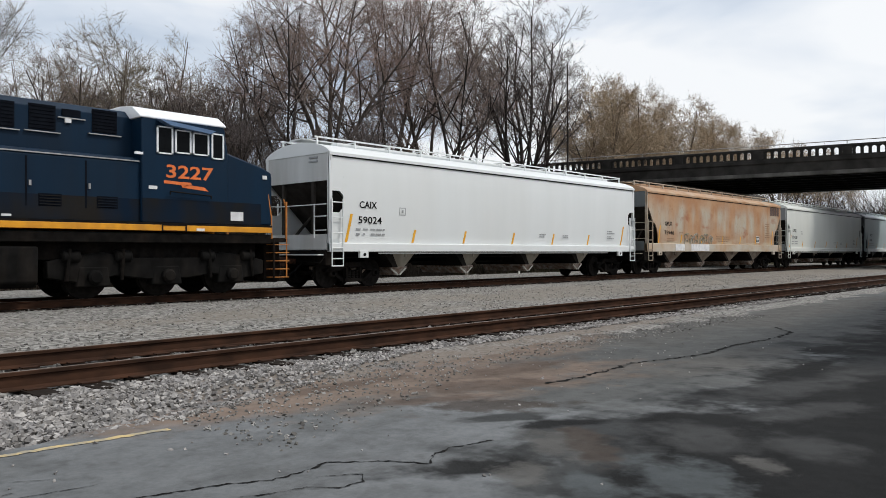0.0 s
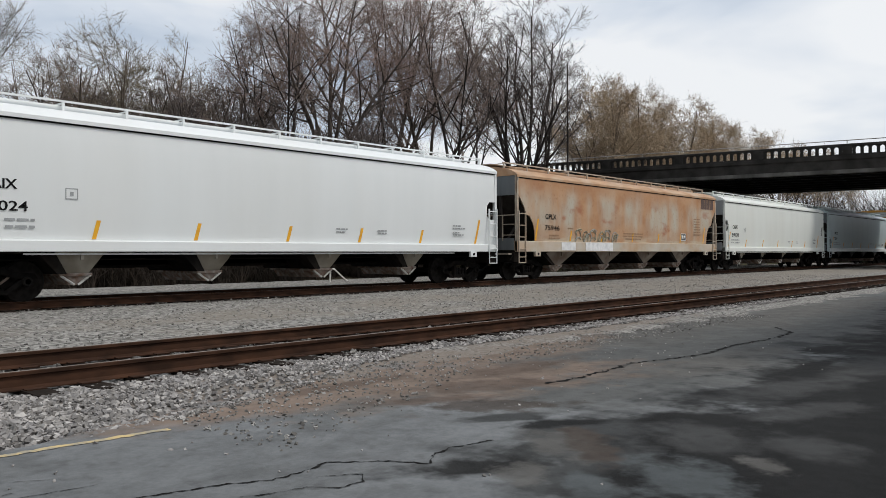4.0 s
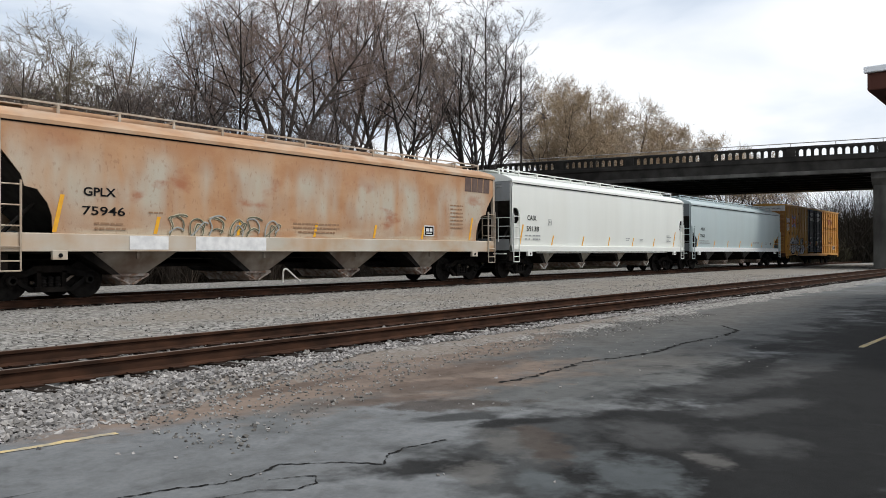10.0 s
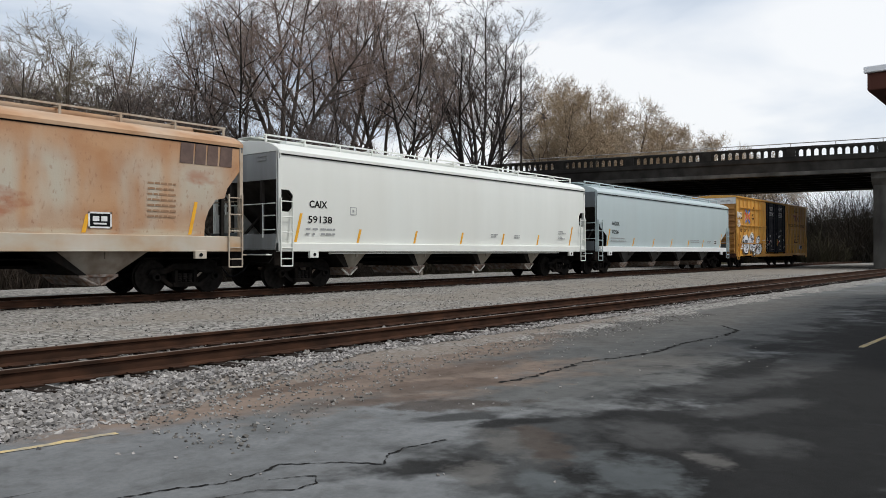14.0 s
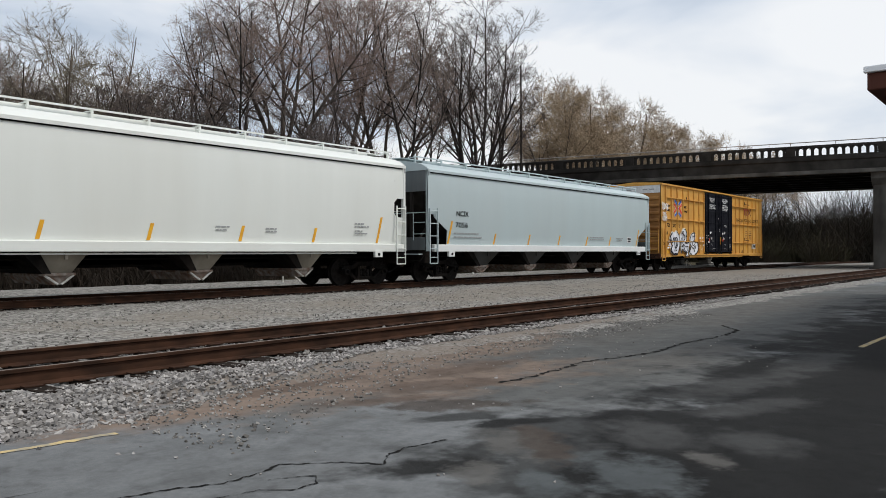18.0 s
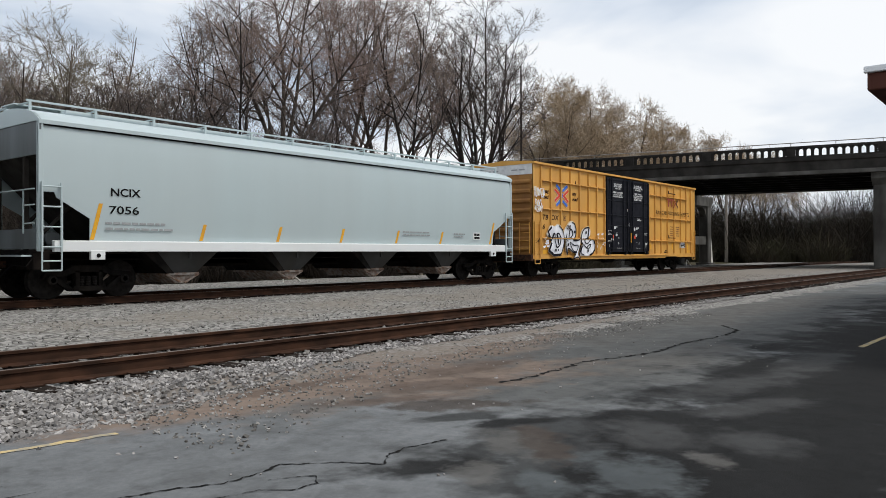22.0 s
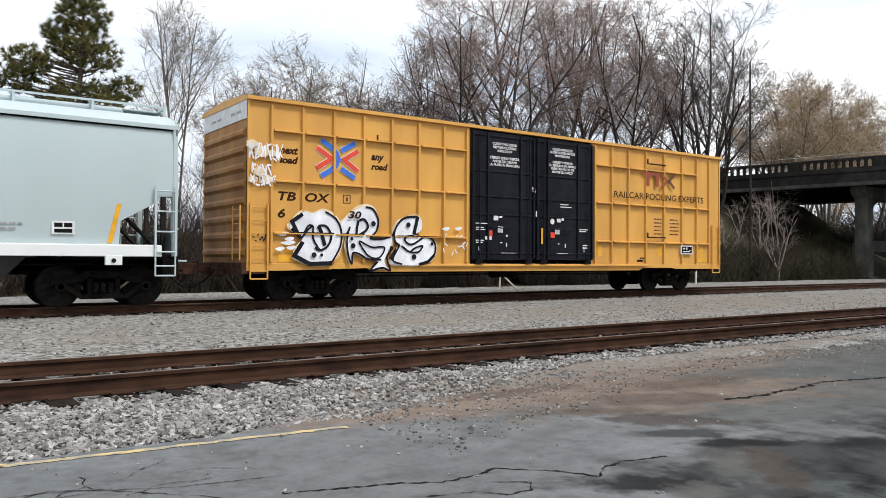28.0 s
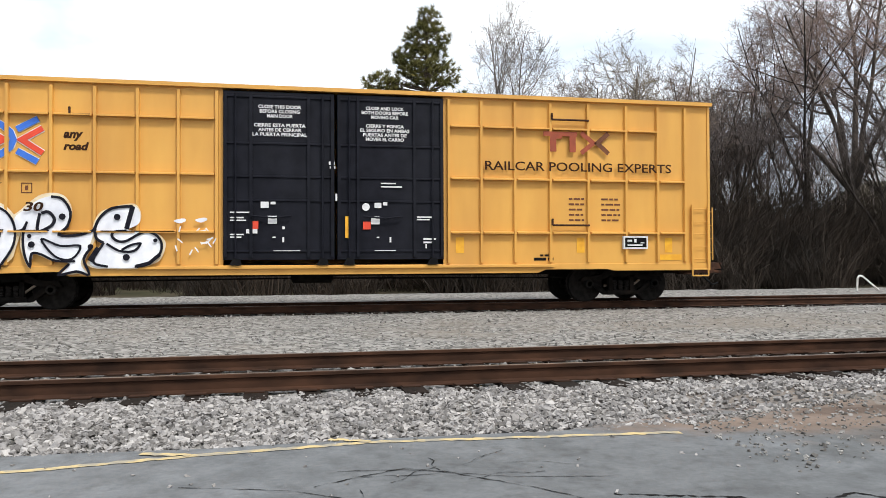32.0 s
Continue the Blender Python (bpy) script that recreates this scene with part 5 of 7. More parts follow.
pl = Shape()
for a, b, c, d in ((16.60, 16.76, 1.75, 1.84), (16.79, 16.95, 1.75, 1.84), (16.60, 16.95, 1.63, 1.71)):
    pl.box(a, b, yd(1.75) - 0.018, yd(1.75) - 0.012, c, d)
part("data_panel_field", pl, black_print, hopper_d)


# ---- yellow boxcar ----
box = thing("boxcar", "yellow ribbed boxcar with black double doors and white spray paint", "freight car", "cars of the train")
BL, BW, BT, BB = 18.80, 1.60, 5.02, 0.98
YB = -BW
for k in (-1, 1):
    y0, y1 = sorted((k * BW, k * (BW - 0.04)))
    for x0, x1 in (((0.0, 6.80), (11.85, BL)) if k < 0 else ((0.0, BL),)):
        part("side_panel", Shape().box(x0, x1, y0, y1, BB, BT), box_yellow, box, "yellow steel side panel")
RIBS = [0.62, 1.46, 2.34, 3.22, 4.10, 4.98, 5.84, 6.66, 11.98, 12.78, 13.62, 14.52, 15.50, 16.50, 17.35, 18.10]
for x in RIBS:
    part("side_post", Shape().prism([(x - 0.045, YB), (x - 0.03, YB - 0.075), (x + 0.03, YB - 0.075), (x + 0.045, YB)], 1.02, 4.90, "z"), box_yellow, box)
ROWS = (4.28, 3.03, 1.74)
for i in range(len(RIBS) - 1):
    a, b = RIBS[i] + 0.05, RIBS[i + 1] - 0.05
    if b - a > 2:
        continue
    for z in ROWS:
        if (i, z) in ((14, 4.28),):
            continue
        part("side_stiffener", Shape().prism([(YB, z - 0.03), (YB - 0.125, z - 0.028), (YB - 0.125, z + 0.005), (YB, z + 0.03)], a, b, "x"), box_yellow, box)
for x in (0.0, BL):
    d = 1 if x == 0 else -1
    part("corner_post", Shape().box(min(x, x + d * 0.07), max(x, x + d * 0.07), YB - 0.03, YB + 0.05, BB, BT), box_yellow, box, "", 0.01)
part("roof", Shape().prism([(-BW - 0.11, 4.97), (-BW - 0.11, 5.06), (-BW + 0.1, 5.09), (0, 5.18), (BW - 0.1, 5.09), (BW + 0.11, 5.06), (BW + 0.11, 4.97)], -0.03, BL + 0.03, "x"), box_yellow, box, "shallow pitched roof with yellow edge")
for i in range(13):
    x = 0.7 + i * 1.45
    part("roof_seam", Shape().prism([(-BW + 0.25, 5.08), (-BW + 0.30, 5.12), (0, 5.21), (BW - 0.30, 5.12), (BW - 0.25, 5.08)], x - 0.03, x + 0.03, "x"), cab_white, box)
for e, d in ((0.0, 1), (BL, -1)):
    part("end_wall", Shape().prism([(e + d * 0.02, BB), (e + d * 0.08, BB), (e + d * 0.08, 5.0), (e + d * 0.02, 5.0)][::d], -BW + 0.03, BW - 0.03, "y"), box_end_shaded, box, "dirty yellow corrugated end, darkened for shade")
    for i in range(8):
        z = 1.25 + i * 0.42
        part("end_corrugation", Shape().prism([(e + d * 0.03, z - 0.13), (e - d * 0.06, z - 0.04), (e - d * 0.06, z + 0.04), (e + d * 0.03, z + 0.13)][::d], -BW + 0.12, BW - 0.12, "y"), box_end_shaded, box)
    part("end_top_panel", Shape().prism([(e - d * 0.01, 4.52), (e + d * 0.03, 4.52), (e + d * 0.03, 5.02), (e - d * 0.01, 5.02)][::d], -BW + 0.03, BW - 0.03, "y"), white_print, box, "white upper end panel")
    bars_y = Shape()
    for a in (-1.2, -0.8, 0.2, 0.6):
        bars_y.box(min(e - d * 0.014, e - d * 0.010), max(e - d * 0.014, e - d * 0.010), a, a + 0.3, 4.70, 4.76)
    part("end_print", bars_y, grey_print, box, "unreadable small print")
    part("end_sill", Shape().prism([(e - d * 0.12, 0.72), (e + d * 0.5, 0.72), (e + d * 0.5, 1.0), (e - d * 0.12, 1.0)][::d], -BW, BW, "y"), rust, box, "", 0.01)
    coupler(box, e - d * 0.35, -d)
    part("draft_gear_box", Shape().box(min(e, e - d * 0.4), max(e, e - d * 0.4), -0.25, 0.25, 0.66, 1.0), rust, box, "rusty cushioned draft gear", 0.02)
    xa, xb = sorted((e + d * 0.08, e + d * 0.52))
    if e == 0.0:
        ladder(box, xa, xb, YB - 0.03, 0.98, 2.45, 5, box_yellow, 0.60, 0.010)
    else:
        ladder(box, xa, xb, YB - 0.03, 0.98, 2.45, 5, box_yellow, 0.66, 0.010)
    el = Shape()
    for z in (1.25, 1.6, 1.95, 2.3):
        el.tube((e - d * 0.13, -1.5, z), (e - d * 0.13, -1.0, z), 0.014, 5)
    el.tube((e - d * 0.13, -1.5, 1.05), (e - d * 0.13, -1.5, 2.4), 0.018, 5)
    el.tube((e - d * 0.13, -1.0, 1.05), (e - d * 0.13, -1.0, 2.4), 0.018, 5)
    part("end_ladder", el, box_yellow, box, "narrow end ladder")
    freight_truck(box, e + d * 2.18)
part("side_sill", Shape().prism([(0.0, 0.98), (0.0, 0.80), (1.0, 0.80), (3.35, 0.86), (3.6, 0.76), (BL - 4.6, 0.76), (BL - 4.4, 0.84), (BL - 2.8, 0.84), (BL - 2.6, 0.80), (BL, 0.80), (BL, 0.98)], YB - 0.02, YB + 0.06), box_yellow, box, "yellow side sill", 0.008)
part("side_sill", Shape().box(0, BL, BW - 0.06, BW, 0.78, 0.98), box_yellow, box)
part("lower_chord", Shape().box(5.0, 14.6, YB - 0.09, YB - 0.02, 0.90, 0.965), box_yellow, box, "yellow lower door track", 0.008)
part("underframe", Shape().box(0.3, BL - 0.3, -0.3, 0.3, 0.70, 1.0), truck_black, box)
part("floor_pan", Shape().box(0.1, BL - 0.1, -BW + 0.05, BW - 0.05, 0.95, 1.0), truck_black, box)
ug = Shape()
for x in (5.2, 6.6, 8.2, 9.5, 10.8, 12.4, 13.4):
    ug.box(x - 0.05, x + 0.05, -1.5, 1.5, 0.74, 0.96)
part("crossbearers", ug, truck_black, box)
part("brake_reservoir", Shape().lathe([(-0.5, 0.1), (-0.45, 0.18), (0.45, 0.18), (0.5, 0.1)], (8.8, -0.7, 0.72), "x", 14), truck_black, box)
part("brake_rod", Shape().path([(3.5, -0.5, 0.62), (8.4, -0.6, 0.66), (15.3, -0.5, 0.62)], 0.02, 5), truck_black, box)
# doors
for n_, (x0, x1) in enumerate(((6.80, 9.28), (9.34, 11.85))):
    dr = part("door", Shape().box(x0, x1, YB - 0.06, YB + 0.02, 1.10, 4.92), door_black, box, "black sliding plug door", 0.01)
    for f in ((0.0, 0.235, 0.775, 1.0) if n_ == 0 else (0.0, 0.18, 0.73, 1.0)):
        x = x0 + 0.05 + (x1 - x0 - 0.1) * f
        part("door_bar", Shape().box(x - 0.035, x + 0.035, YB - 0.11, YB - 0.06, 1.16, 4.88), door_black, dr)
    for z in (1.30, 2.45, 2.99, 3.74, 4.80):
        part("door_rib", Shape().prism([(YB - 0.06, z - 0.03), (YB - 0.09, z - 0.015), (YB - 0.09, z + 0.015), (YB - 0.06, z + 0.03)], x0 + 0.06, x1 - 0.06, "x"), door_black, dr)
    for f in (0.11, 0.89):
        x = x0 + (x1 - x0) * f
        part("lock_rod", Shape().tube((x, YB - 0.13, 1.15), (x, YB - 0.13, 4.85), 0.022, 6), door_black, dr)
        part("door_roller", Shape().prism([(x - 0.14, 0.98), (x + 0.14, 0.98), (x + 0.10, 1.12), (x - 0.05, 1.14)], YB - 0.13, YB - 0.05), black_print, dr, "dark door roller")
    part("lock_handle", Shape().path([(x0 + 0.6, YB - 0.15, 2.1), (x0 + 1.1, YB - 0.15, 2.05), (x0 + 1.5, YB - 0.15, 2.1)], 0.02, 6), door_black, dr)
DOOR1 = ["CLOSE THIS DOOR", "BEFORE CLOSING", "MAIN DOOR", "", "CIERRE ESTA PUERTA", "ANTES DE CERRAR", "LA PUERTA PRINCIPAL"]
DOOR2 = ["CLOSE AND LOCK", "BOTH DOORS BEFORE", "MOVING CAR", "", "CIERRE Y PONGA", "EL SEGURO EN AMBAS", "PUERTAS ANTES DE", "MOVER EL CARRO"]
YT = YB - 0.072
for lines, xc, ztop in ((DOOR1, 8.05, 4.62), (DOOR2, 10.45, 4.66)):
    dz = 0.105 if lines is DOOR1 else 0.103
    for i, t in enumerate(lines):
        if t:
            w = 0.064 * len(t)
            letters("door_notice", t, xc - w / 2, xc + w / 2, ztop - i * dz - 0.080, ztop - i * dz, YT - 0.02, white_print, box, 0.03, 0.0, "white stencilled door notice")
dm = Shape()
for a, b, c, d in ((9.15, 9.28, 3.28, 3.36), (9.17, 9.30, 3.20, 3.25), (9.20, 9.26, 3.12, 3.17), (10.35, 10.7, 2.86, 2.89), (10.35, 10.85, 2.78, 2.81), (6.95, 7.4, 2.16, 2.19), (6.95, 7.25, 2.04, 2.07), (6.95, 7.3, 1.98, 2.01),
                   (6.95, 7.25, 1.66, 1.69), (6.95, 7.2, 1.60, 1.63), (7.62, 7.80, 2.28, 2.42), (7.84, 7.95, 2.36, 2.42), (10.2, 10.36, 2.30, 2.42), (10.40, 10.5, 2.36, 2.44), (7.78, 7.98, 1.92, 2.10), (10.12, 10.32, 1.92, 2.10),
                   (11.2, 11.6, 2.08, 2.11), (11.2, 11.5, 2.02, 2.05), (11.35, 11.65, 1.56, 1.60), (11.35, 11.6, 1.48, 1.52), (7.30, 7.55, 1.70, 1.80), (9.30, 9.34, 2.45, 2.62), (8.1, 8.14, 1.50, 1.62), (10.55, 10.59, 1.50, 1.62),
                   (7.05, 7.08, 1.38, 1.50), (11.4, 11.43, 1.36, 1.46), (7.9, 8.5, 1.30, 1.315), (10.2, 10.7, 1.30, 1.315), (8.1, 8.16, 1.80, 1.86), (7.88, 7.95, 1.60, 1.63), (10.25, 10.31, 1.60, 1.63)):
    dm.box(a, b, YT - 0.024, YT - 0.016, c, d)
tagged(part("door_small_print", dm, white_print, box), "small white door markings", "", "", "stuff")
for x in (7.48, 10.02):
    part("red_placard", Shape().box(x - 0.09, x + 0.09, YT - 0.026, YT - 0.016, 1.80, 1.98), red_print, box, "small red placard")
part("reflector", Shape().box(9.52, 9.62, YT - 0.04, YT - 0.03, 1.60, 2.10), yellow_mark, box, "amber reflector on the door")
part("dial", Shape().tube((10.0, YT - 0.028, 2.32), (10.0, YT - 0.018, 2.32), 0.09, 14), white_print, box, "round white dial")
# lettering on the yellow side
YS = YB - 0.006
letters("slogan", "next", 0.84, 1.34, 3.72, 3.90, YS, dark_brown_print, box, 0.045, 0.25, "brown italic lettering")
letters("slogan", "load", 0.84, 1.34, 3.48, 3.66, YS, dark_brown_print, box, 0.045, 0.25, "brown italic lettering")
letters("slogan", "any", 3.46, 3.86, 3.70, 3.90, YS, dark_brown_print, box, 0.045, 0.25, "brown italic lettering")
letters("slogan", "road", 3.46, 3.98, 3.50, 3.68, YS, dark_brown_print, box, 0.045, 0.25, "brown italic lettering")
letters("reporting_mark", "TB  OX", 0.80, 2.24, 2.55, 2.78, YS, dark_brown_print, box, 0.03, 0.2, "brown stencilled letters")
letters("car_number", "6", 0.80, 1.00, 2.12, 2.35, YS, dark_brown_print, box, 0.03, 0.2, "brown stencilled figure")
letters("car_number", "30", 2.70, 3.10, 2.16, 2.36, YB - 0.136, dark_brown_print, box, 0.03, 0.2, "brown stencilled figures")
letters("slogan", "RAILCAR POOLING EXPERTS", 12.86, 17.70, 3.24, 3.46, YB - 0.080, dark_brown_print, box, 0.012, 0.0, "dark plain lettering")
# emblem: red and blue interlaced arrows as plain strips
def strip(name, pts, w, y, mat, parent, label=""):
    """A flat painted band along a line, mitred at its bends."""
    s, left, right = Shape(), [], []
    closed = pts[0] == pts[-1] and len(pts) > 3
    for i, (x, z) in enumerate(pts):
        a = pts[i - 1] if i else (pts[-2] if closed else pts[0])
        b = pts[i + 1] if i < len(pts) - 1 else (pts[1] if closed else pts[-1])
        d0, d1 = Vector((x - a[0], z - a[1])), Vector((b[0] - x, b[1] - z))
        d0 = d0.normalized() if d0.length > 1e-6 else d1.normalized()
        d1 = d1.normalized() if d1.length > 1e-6 else d0
        m = d0 + d1
        m = m.normalized() if m.length > 1e-3 else d0
        k = w / 2 / max(abs(m.dot(d0)), 0.45)
        left.append((x - m.y * k, y, z + m.x * k))
        right.append((x + m.y * k, y, z - m.x * k))
    s.sheet([[left[i], right[i], right[i + 1], left[i + 1]] for i in range(len(pts) - 1)], (0, 0.003, 0))
    return part(name, s, mat, parent, label)


# white underlay, red arrow heads, blue interlaced bands, each laid on the last
EM_BLUE = [[(1.97, 4.16), (2.25, 4.00), (2.41, 3.86), (2.47, 3.70), (2.41, 3.54), (2.25, 3.40), (1.97, 3.23)], [(2.54, 3.92), (2.96, 4.16)], [(2.54, 3.46), (2.95, 3.23)]]
EM_RED = [[(1.85, 3.95), (2.28, 3.70), (1.85, 3.43)], [(3.05, 3.96), (2.63, 3.70), (3.05, 3.42)]]
for i, p_ in enumerate(EM_BLUE + EM_RED):
    strip("emblem_ground", p_, 0.158, YB - 0.008 - 0.002 * i, white_print, box, "white edge of the emblem")
for i, p_ in enumerate(EM_RED):
    strip("emblem", p_, 0.125, YB - 0.022 - 0.002 * i, red_print, box, "red arrow of the emblem")
for i, p_ in enumerate(EM_BLUE):
    strip("emblem", p_, 0.130, YB - 0.028 - 0.002 * i, blue_print, box, "blue band of the emblem")
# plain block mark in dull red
for a, b, c, d in ((14.33, 15.20, 4.10, 4.21), (14.50, 14.66, 3.72, 4.10), (15.00, 15.16, 3.72, 4.10), (14.66, 14.80, 4.04, 4.10)):
    part("block_mark", Shape().box(a, b, YB - 0.084, YB - 0.078, c, d), dull_red, box, "dull red block mark")
strip("block_mark", [(15.30, 4.20), (15.62, 3.95), (15.30, 3.70)], 0.11, YB - 0.082, dull_red, box, "dull red block mark")
strip("block_mark", [(16.02, 4.20), (15.72, 3.95), (16.02, 3.70)], 0.11, YB - 0.082, brown_print, box, "dull red block mark")
bars("small_print", [(15.0, 15.4, 2.55 - i * 0.13, 0.045) for i in range(5)] + [(15.85, 16.35, 2.55 - i * 0.13, 0.045) for i in range(5)], YS, brown_print, box, "unreadable small print", 21)
bars("small_print", [(14.1, 14.65, 1.06, 0.07), (14.25, 14.55, 1.16, 0.05)], YS, black_print, box, "unreadable small print", 22)
part("data_panel", Shape().box(16.40, 17.05, YS - 0.080, YS, 1.34, 1.66), white_print, box, "white-framed data panel")
part("data_panel_field", Shape().box(16.44, 17.01, YS - 0.084, YS - 0.078, 1.38, 1.62), black_print, box)
pp = Shape()
for a, b, c, d in ((16.50, 16.62, 1.52, 1.57), (16.68, 16.74, 1.50, 1.59), (16.85, 16.95, 1.48, 1.50), (16.50, 16.9, 1.42, 1.45)):
    pp.box(a, b, YS - 0.088, YS - 0.082, c, d)
part("data_panel_print", pp, white_print, box)
for x in (12.15, 15.2, 17.55, 1.0):
    part("reflector", Shape().box(x, x + 0.20, YS - 0.004, YS, 1.25, 1.62), yellow_mark, box, "orange reflector patch")
part("reflector_plate", Shape().box(17.35, 18.0, YB - 0.012, YS, 1.06, 1.20), yellow_mark, box, "orange reflector plate")
part("reflector_plate", Shape().box(0.82, 1.30, YB - 0.012, YS, 1.02, 1.20), yellow_mark, box, "orange reflector plate")
fr = Shape()
for a, b, c, d in ((2.62, 2.84, 2.56, 2.58), (2.62, 2.84, 2.76, 2.78), (2.62, 2.64, 2.56, 2.78), (2.82, 2.84, 2.56, 2.78), (2.70, 2.76, 2.62, 2.72)):
    fr.box(a, b, YS - 0.003, YS, c, d)
part("stencil_frame", fr, brown_print, box, "thin stencilled square")
for x0, x1, z in ((3.60, 4.02, 4.27), (14.55, 15.5, 4.50), (14.55, 15.5, 1.92)):
    part("side_bracket", Shape().path([(x0, YB - 0.10, z + 0.16), (x0, YB - 0.10, z), (x1, YB - 0.10, z)], 0.026, 5), rust, box, "bent rusty side bracket")
# spray paint: three bulging letter shapes, white with dark outlines
def blob(name, pts, y, mat, label=""):
    s = Shape()
    s.sheet([[(x, y, z) for x, z in pts]], (0, 0.003, 0))
    return part(name, s, mat, box, label)


def smooth_loop(pts, n=6):
    out = []
    m_ = len(pts)
    for i in range(m_):
        p0, p1, p2, p3 = (Vector(pts[(i + k) % m_]) for k in (-1, 0, 1, 2))
        for j in range(n):
            t = j / n
            q = 0.5 * ((2 * p1) + (-p0 + p2) * t + (2 * p0 - 5 * p1 + 4 * p2 - p3) * t * t + (-p0 + 3 * p1 - 3 * p2 + p3) * t ** 3)
            out.append((q.x, q.y))
    return out


YG = YB - 0.082
G1 = [(1.14, 2.03), (1.41, 2.28), (1.72, 2.26), (1.99, 2.34), (2.26, 2.26), (2.45, 2.04), (2.54, 1.74), (2.5, 1.39), (2.33, 1.1), (2.08, 0.95), (1.72, 0.94), (1.41, 1.02), (1.19, 1.16), (1.32, 1.45), (1.43, 1.58), (1.32, 1.67), (1.1, 1.86)]
G2 = [(2.52, 2.02), (2.77, 2.24), (3.0, 2.42), (3.28, 2.49), (3.52, 2.4), (3.64, 2.15), (3.57, 1.85), (3.39, 1.66), (3.71, 1.66), (4.07, 1.76), (4.0, 1.39), (3.83, 1.04), (4.0, 0.77), (3.76, 0.86), (3.42, 0.78), (3.61, 1.04), (3.24, 1.13), (2.91, 1.27), (2.83, 0.97), (2.7, 1.34), (2.69, 1.69), (2.56, 1.74)]
G3 = [(4.13, 1.9), (4.29, 2.15), (4.58, 2.26), (4.9, 2.3), (5.04, 2.16), (5.02, 1.91), (4.8, 1.78), (5.02, 1.72), (5.34, 1.7), (5.51, 1.49), (5.47, 1.22), (5.24, 1.02), (4.92, 0.94), (4.48, 0.94), (4.13, 0.96), (4.02, 1.11), (4.3, 1.49), (4.15, 1.59)]
for i, g in enumerate((G1, G2, G3)):
    loop = smooth_loop(g, 4)
    mx, mz = sum(q[0] for q in loop) / len(loop), sum(q[1] for q in loop) / len(loop)
    rough = [(mx + (x - mx) * (1.08 + 0.03 * math.sin(13 * x + 7 * z)), mz + (z - mz) * (1.06 + 0.03 * math.sin(11 * z))) for x, z in loop]
    blob("spray_halo", [(x, max(z, 0.80)) for x, z in rough], YG + 0.010 - 0.004 * i, spray_haze, "white overspray round the letter")
    blob("spray_letter", loop, YG - 0.004 - 0.004 * i, spray_white, "bulging white sprayed letter shape")
# the last three level strokes draw the stiffeners' shadow in black
SPRAY_AND_SHADE = ((0.10, [(1.43, 2.23), (1.14, 2.03), (1.36, 1.64)]), (0.11, [(1.44, 1.53), (1.21, 1.18), (1.63, 0.97), (2.26, 0.99)]), (0.05, [(2.06, 2.31), (2.36, 2.14), (2.52, 1.84), (2.5, 1.44), (2.26, 1.02)]), (0.05, [(1.38, 1.6), (1.7, 1.94), (1.72, 1.62), (1.91, 1.32)]),
         (0.09, [(1.14, 1.86), (1.38, 1.62)]), (0.10, [(1.86, 1.94), (1.95, 1.79), (2.05, 1.44)]), (0.06, [(1.86, 1.94), (2.08, 1.94), (2.23, 1.7), (2.13, 1.43), (1.91, 1.32), (1.77, 1.39)]), (0.05, [(1.7, 1.94), (1.59, 1.94), (1.47, 1.76)]),
         (0.055, [(3.24, 2.48), (3.47, 2.43), (3.63, 2.15), (3.57, 1.85), (3.4, 1.66), (3.76, 1.65), (4.07, 1.75), (4.13, 1.85)]), (0.065, [(3.02, 2.12), (2.98, 1.74), (3.24, 1.85), (3.31, 2.0), (3.19, 2.15), (3.05, 2.12)]),
         (0.05, [(2.77, 1.94), (2.69, 1.64), (2.72, 1.24), (2.83, 0.98), (2.86, 1.25), (3.05, 1.24), (3.33, 1.1), (3.73, 1.09)]), (0.045, [(3.05, 1.57), (3.43, 1.42), (3.83, 1.42), (3.66, 1.14), (3.33, 1.19), (3.05, 1.57)]),
         (0.055, [(4.07, 1.4), (3.9, 1.14), (4.01, 0.80), (3.76, 0.87), (3.4, 0.80), (3.61, 1.03)]), (0.045, [(2.52, 1.74), (2.68, 1.77), (2.77, 1.94)]), (0.10, [(4.9, 2.29), (4.77, 1.79)]), (0.06, [(4.9, 2.29), (4.48, 2.24), (4.24, 2.05), (4.13, 1.8), (4.16, 1.58), (4.3, 1.49)]),
         (0.055, [(4.77, 1.75), (4.53, 1.73), (4.47, 1.64), (4.58, 1.53), (4.77, 1.53), (5.12, 1.72), (5.37, 1.67), (5.5, 1.47), (5.44, 1.21), (5.17, 1.0), (4.94, 0.97)]), (0.05, [(4.36, 1.47), (4.63, 1.31), (4.92, 1.31), (5.06, 1.47), (4.87, 1.44), (4.67, 1.33)]),
         (0.05, [(4.31, 1.49), (4.09, 1.08), (4.39, 0.97)]), (0.11, [(4.2, 1.38), (4.02, 1.09)]), (0.08, [(5.46, 1.23), (5.24, 1.04), (4.97, 0.97)]), (0.028, [(1.05, 1.76), (2.31, 1.76)]), (0.028, [(2.52, 1.75), (3.21, 1.75)]), (0.028, [(4.24, 1.74), (5.77, 1.74)]))
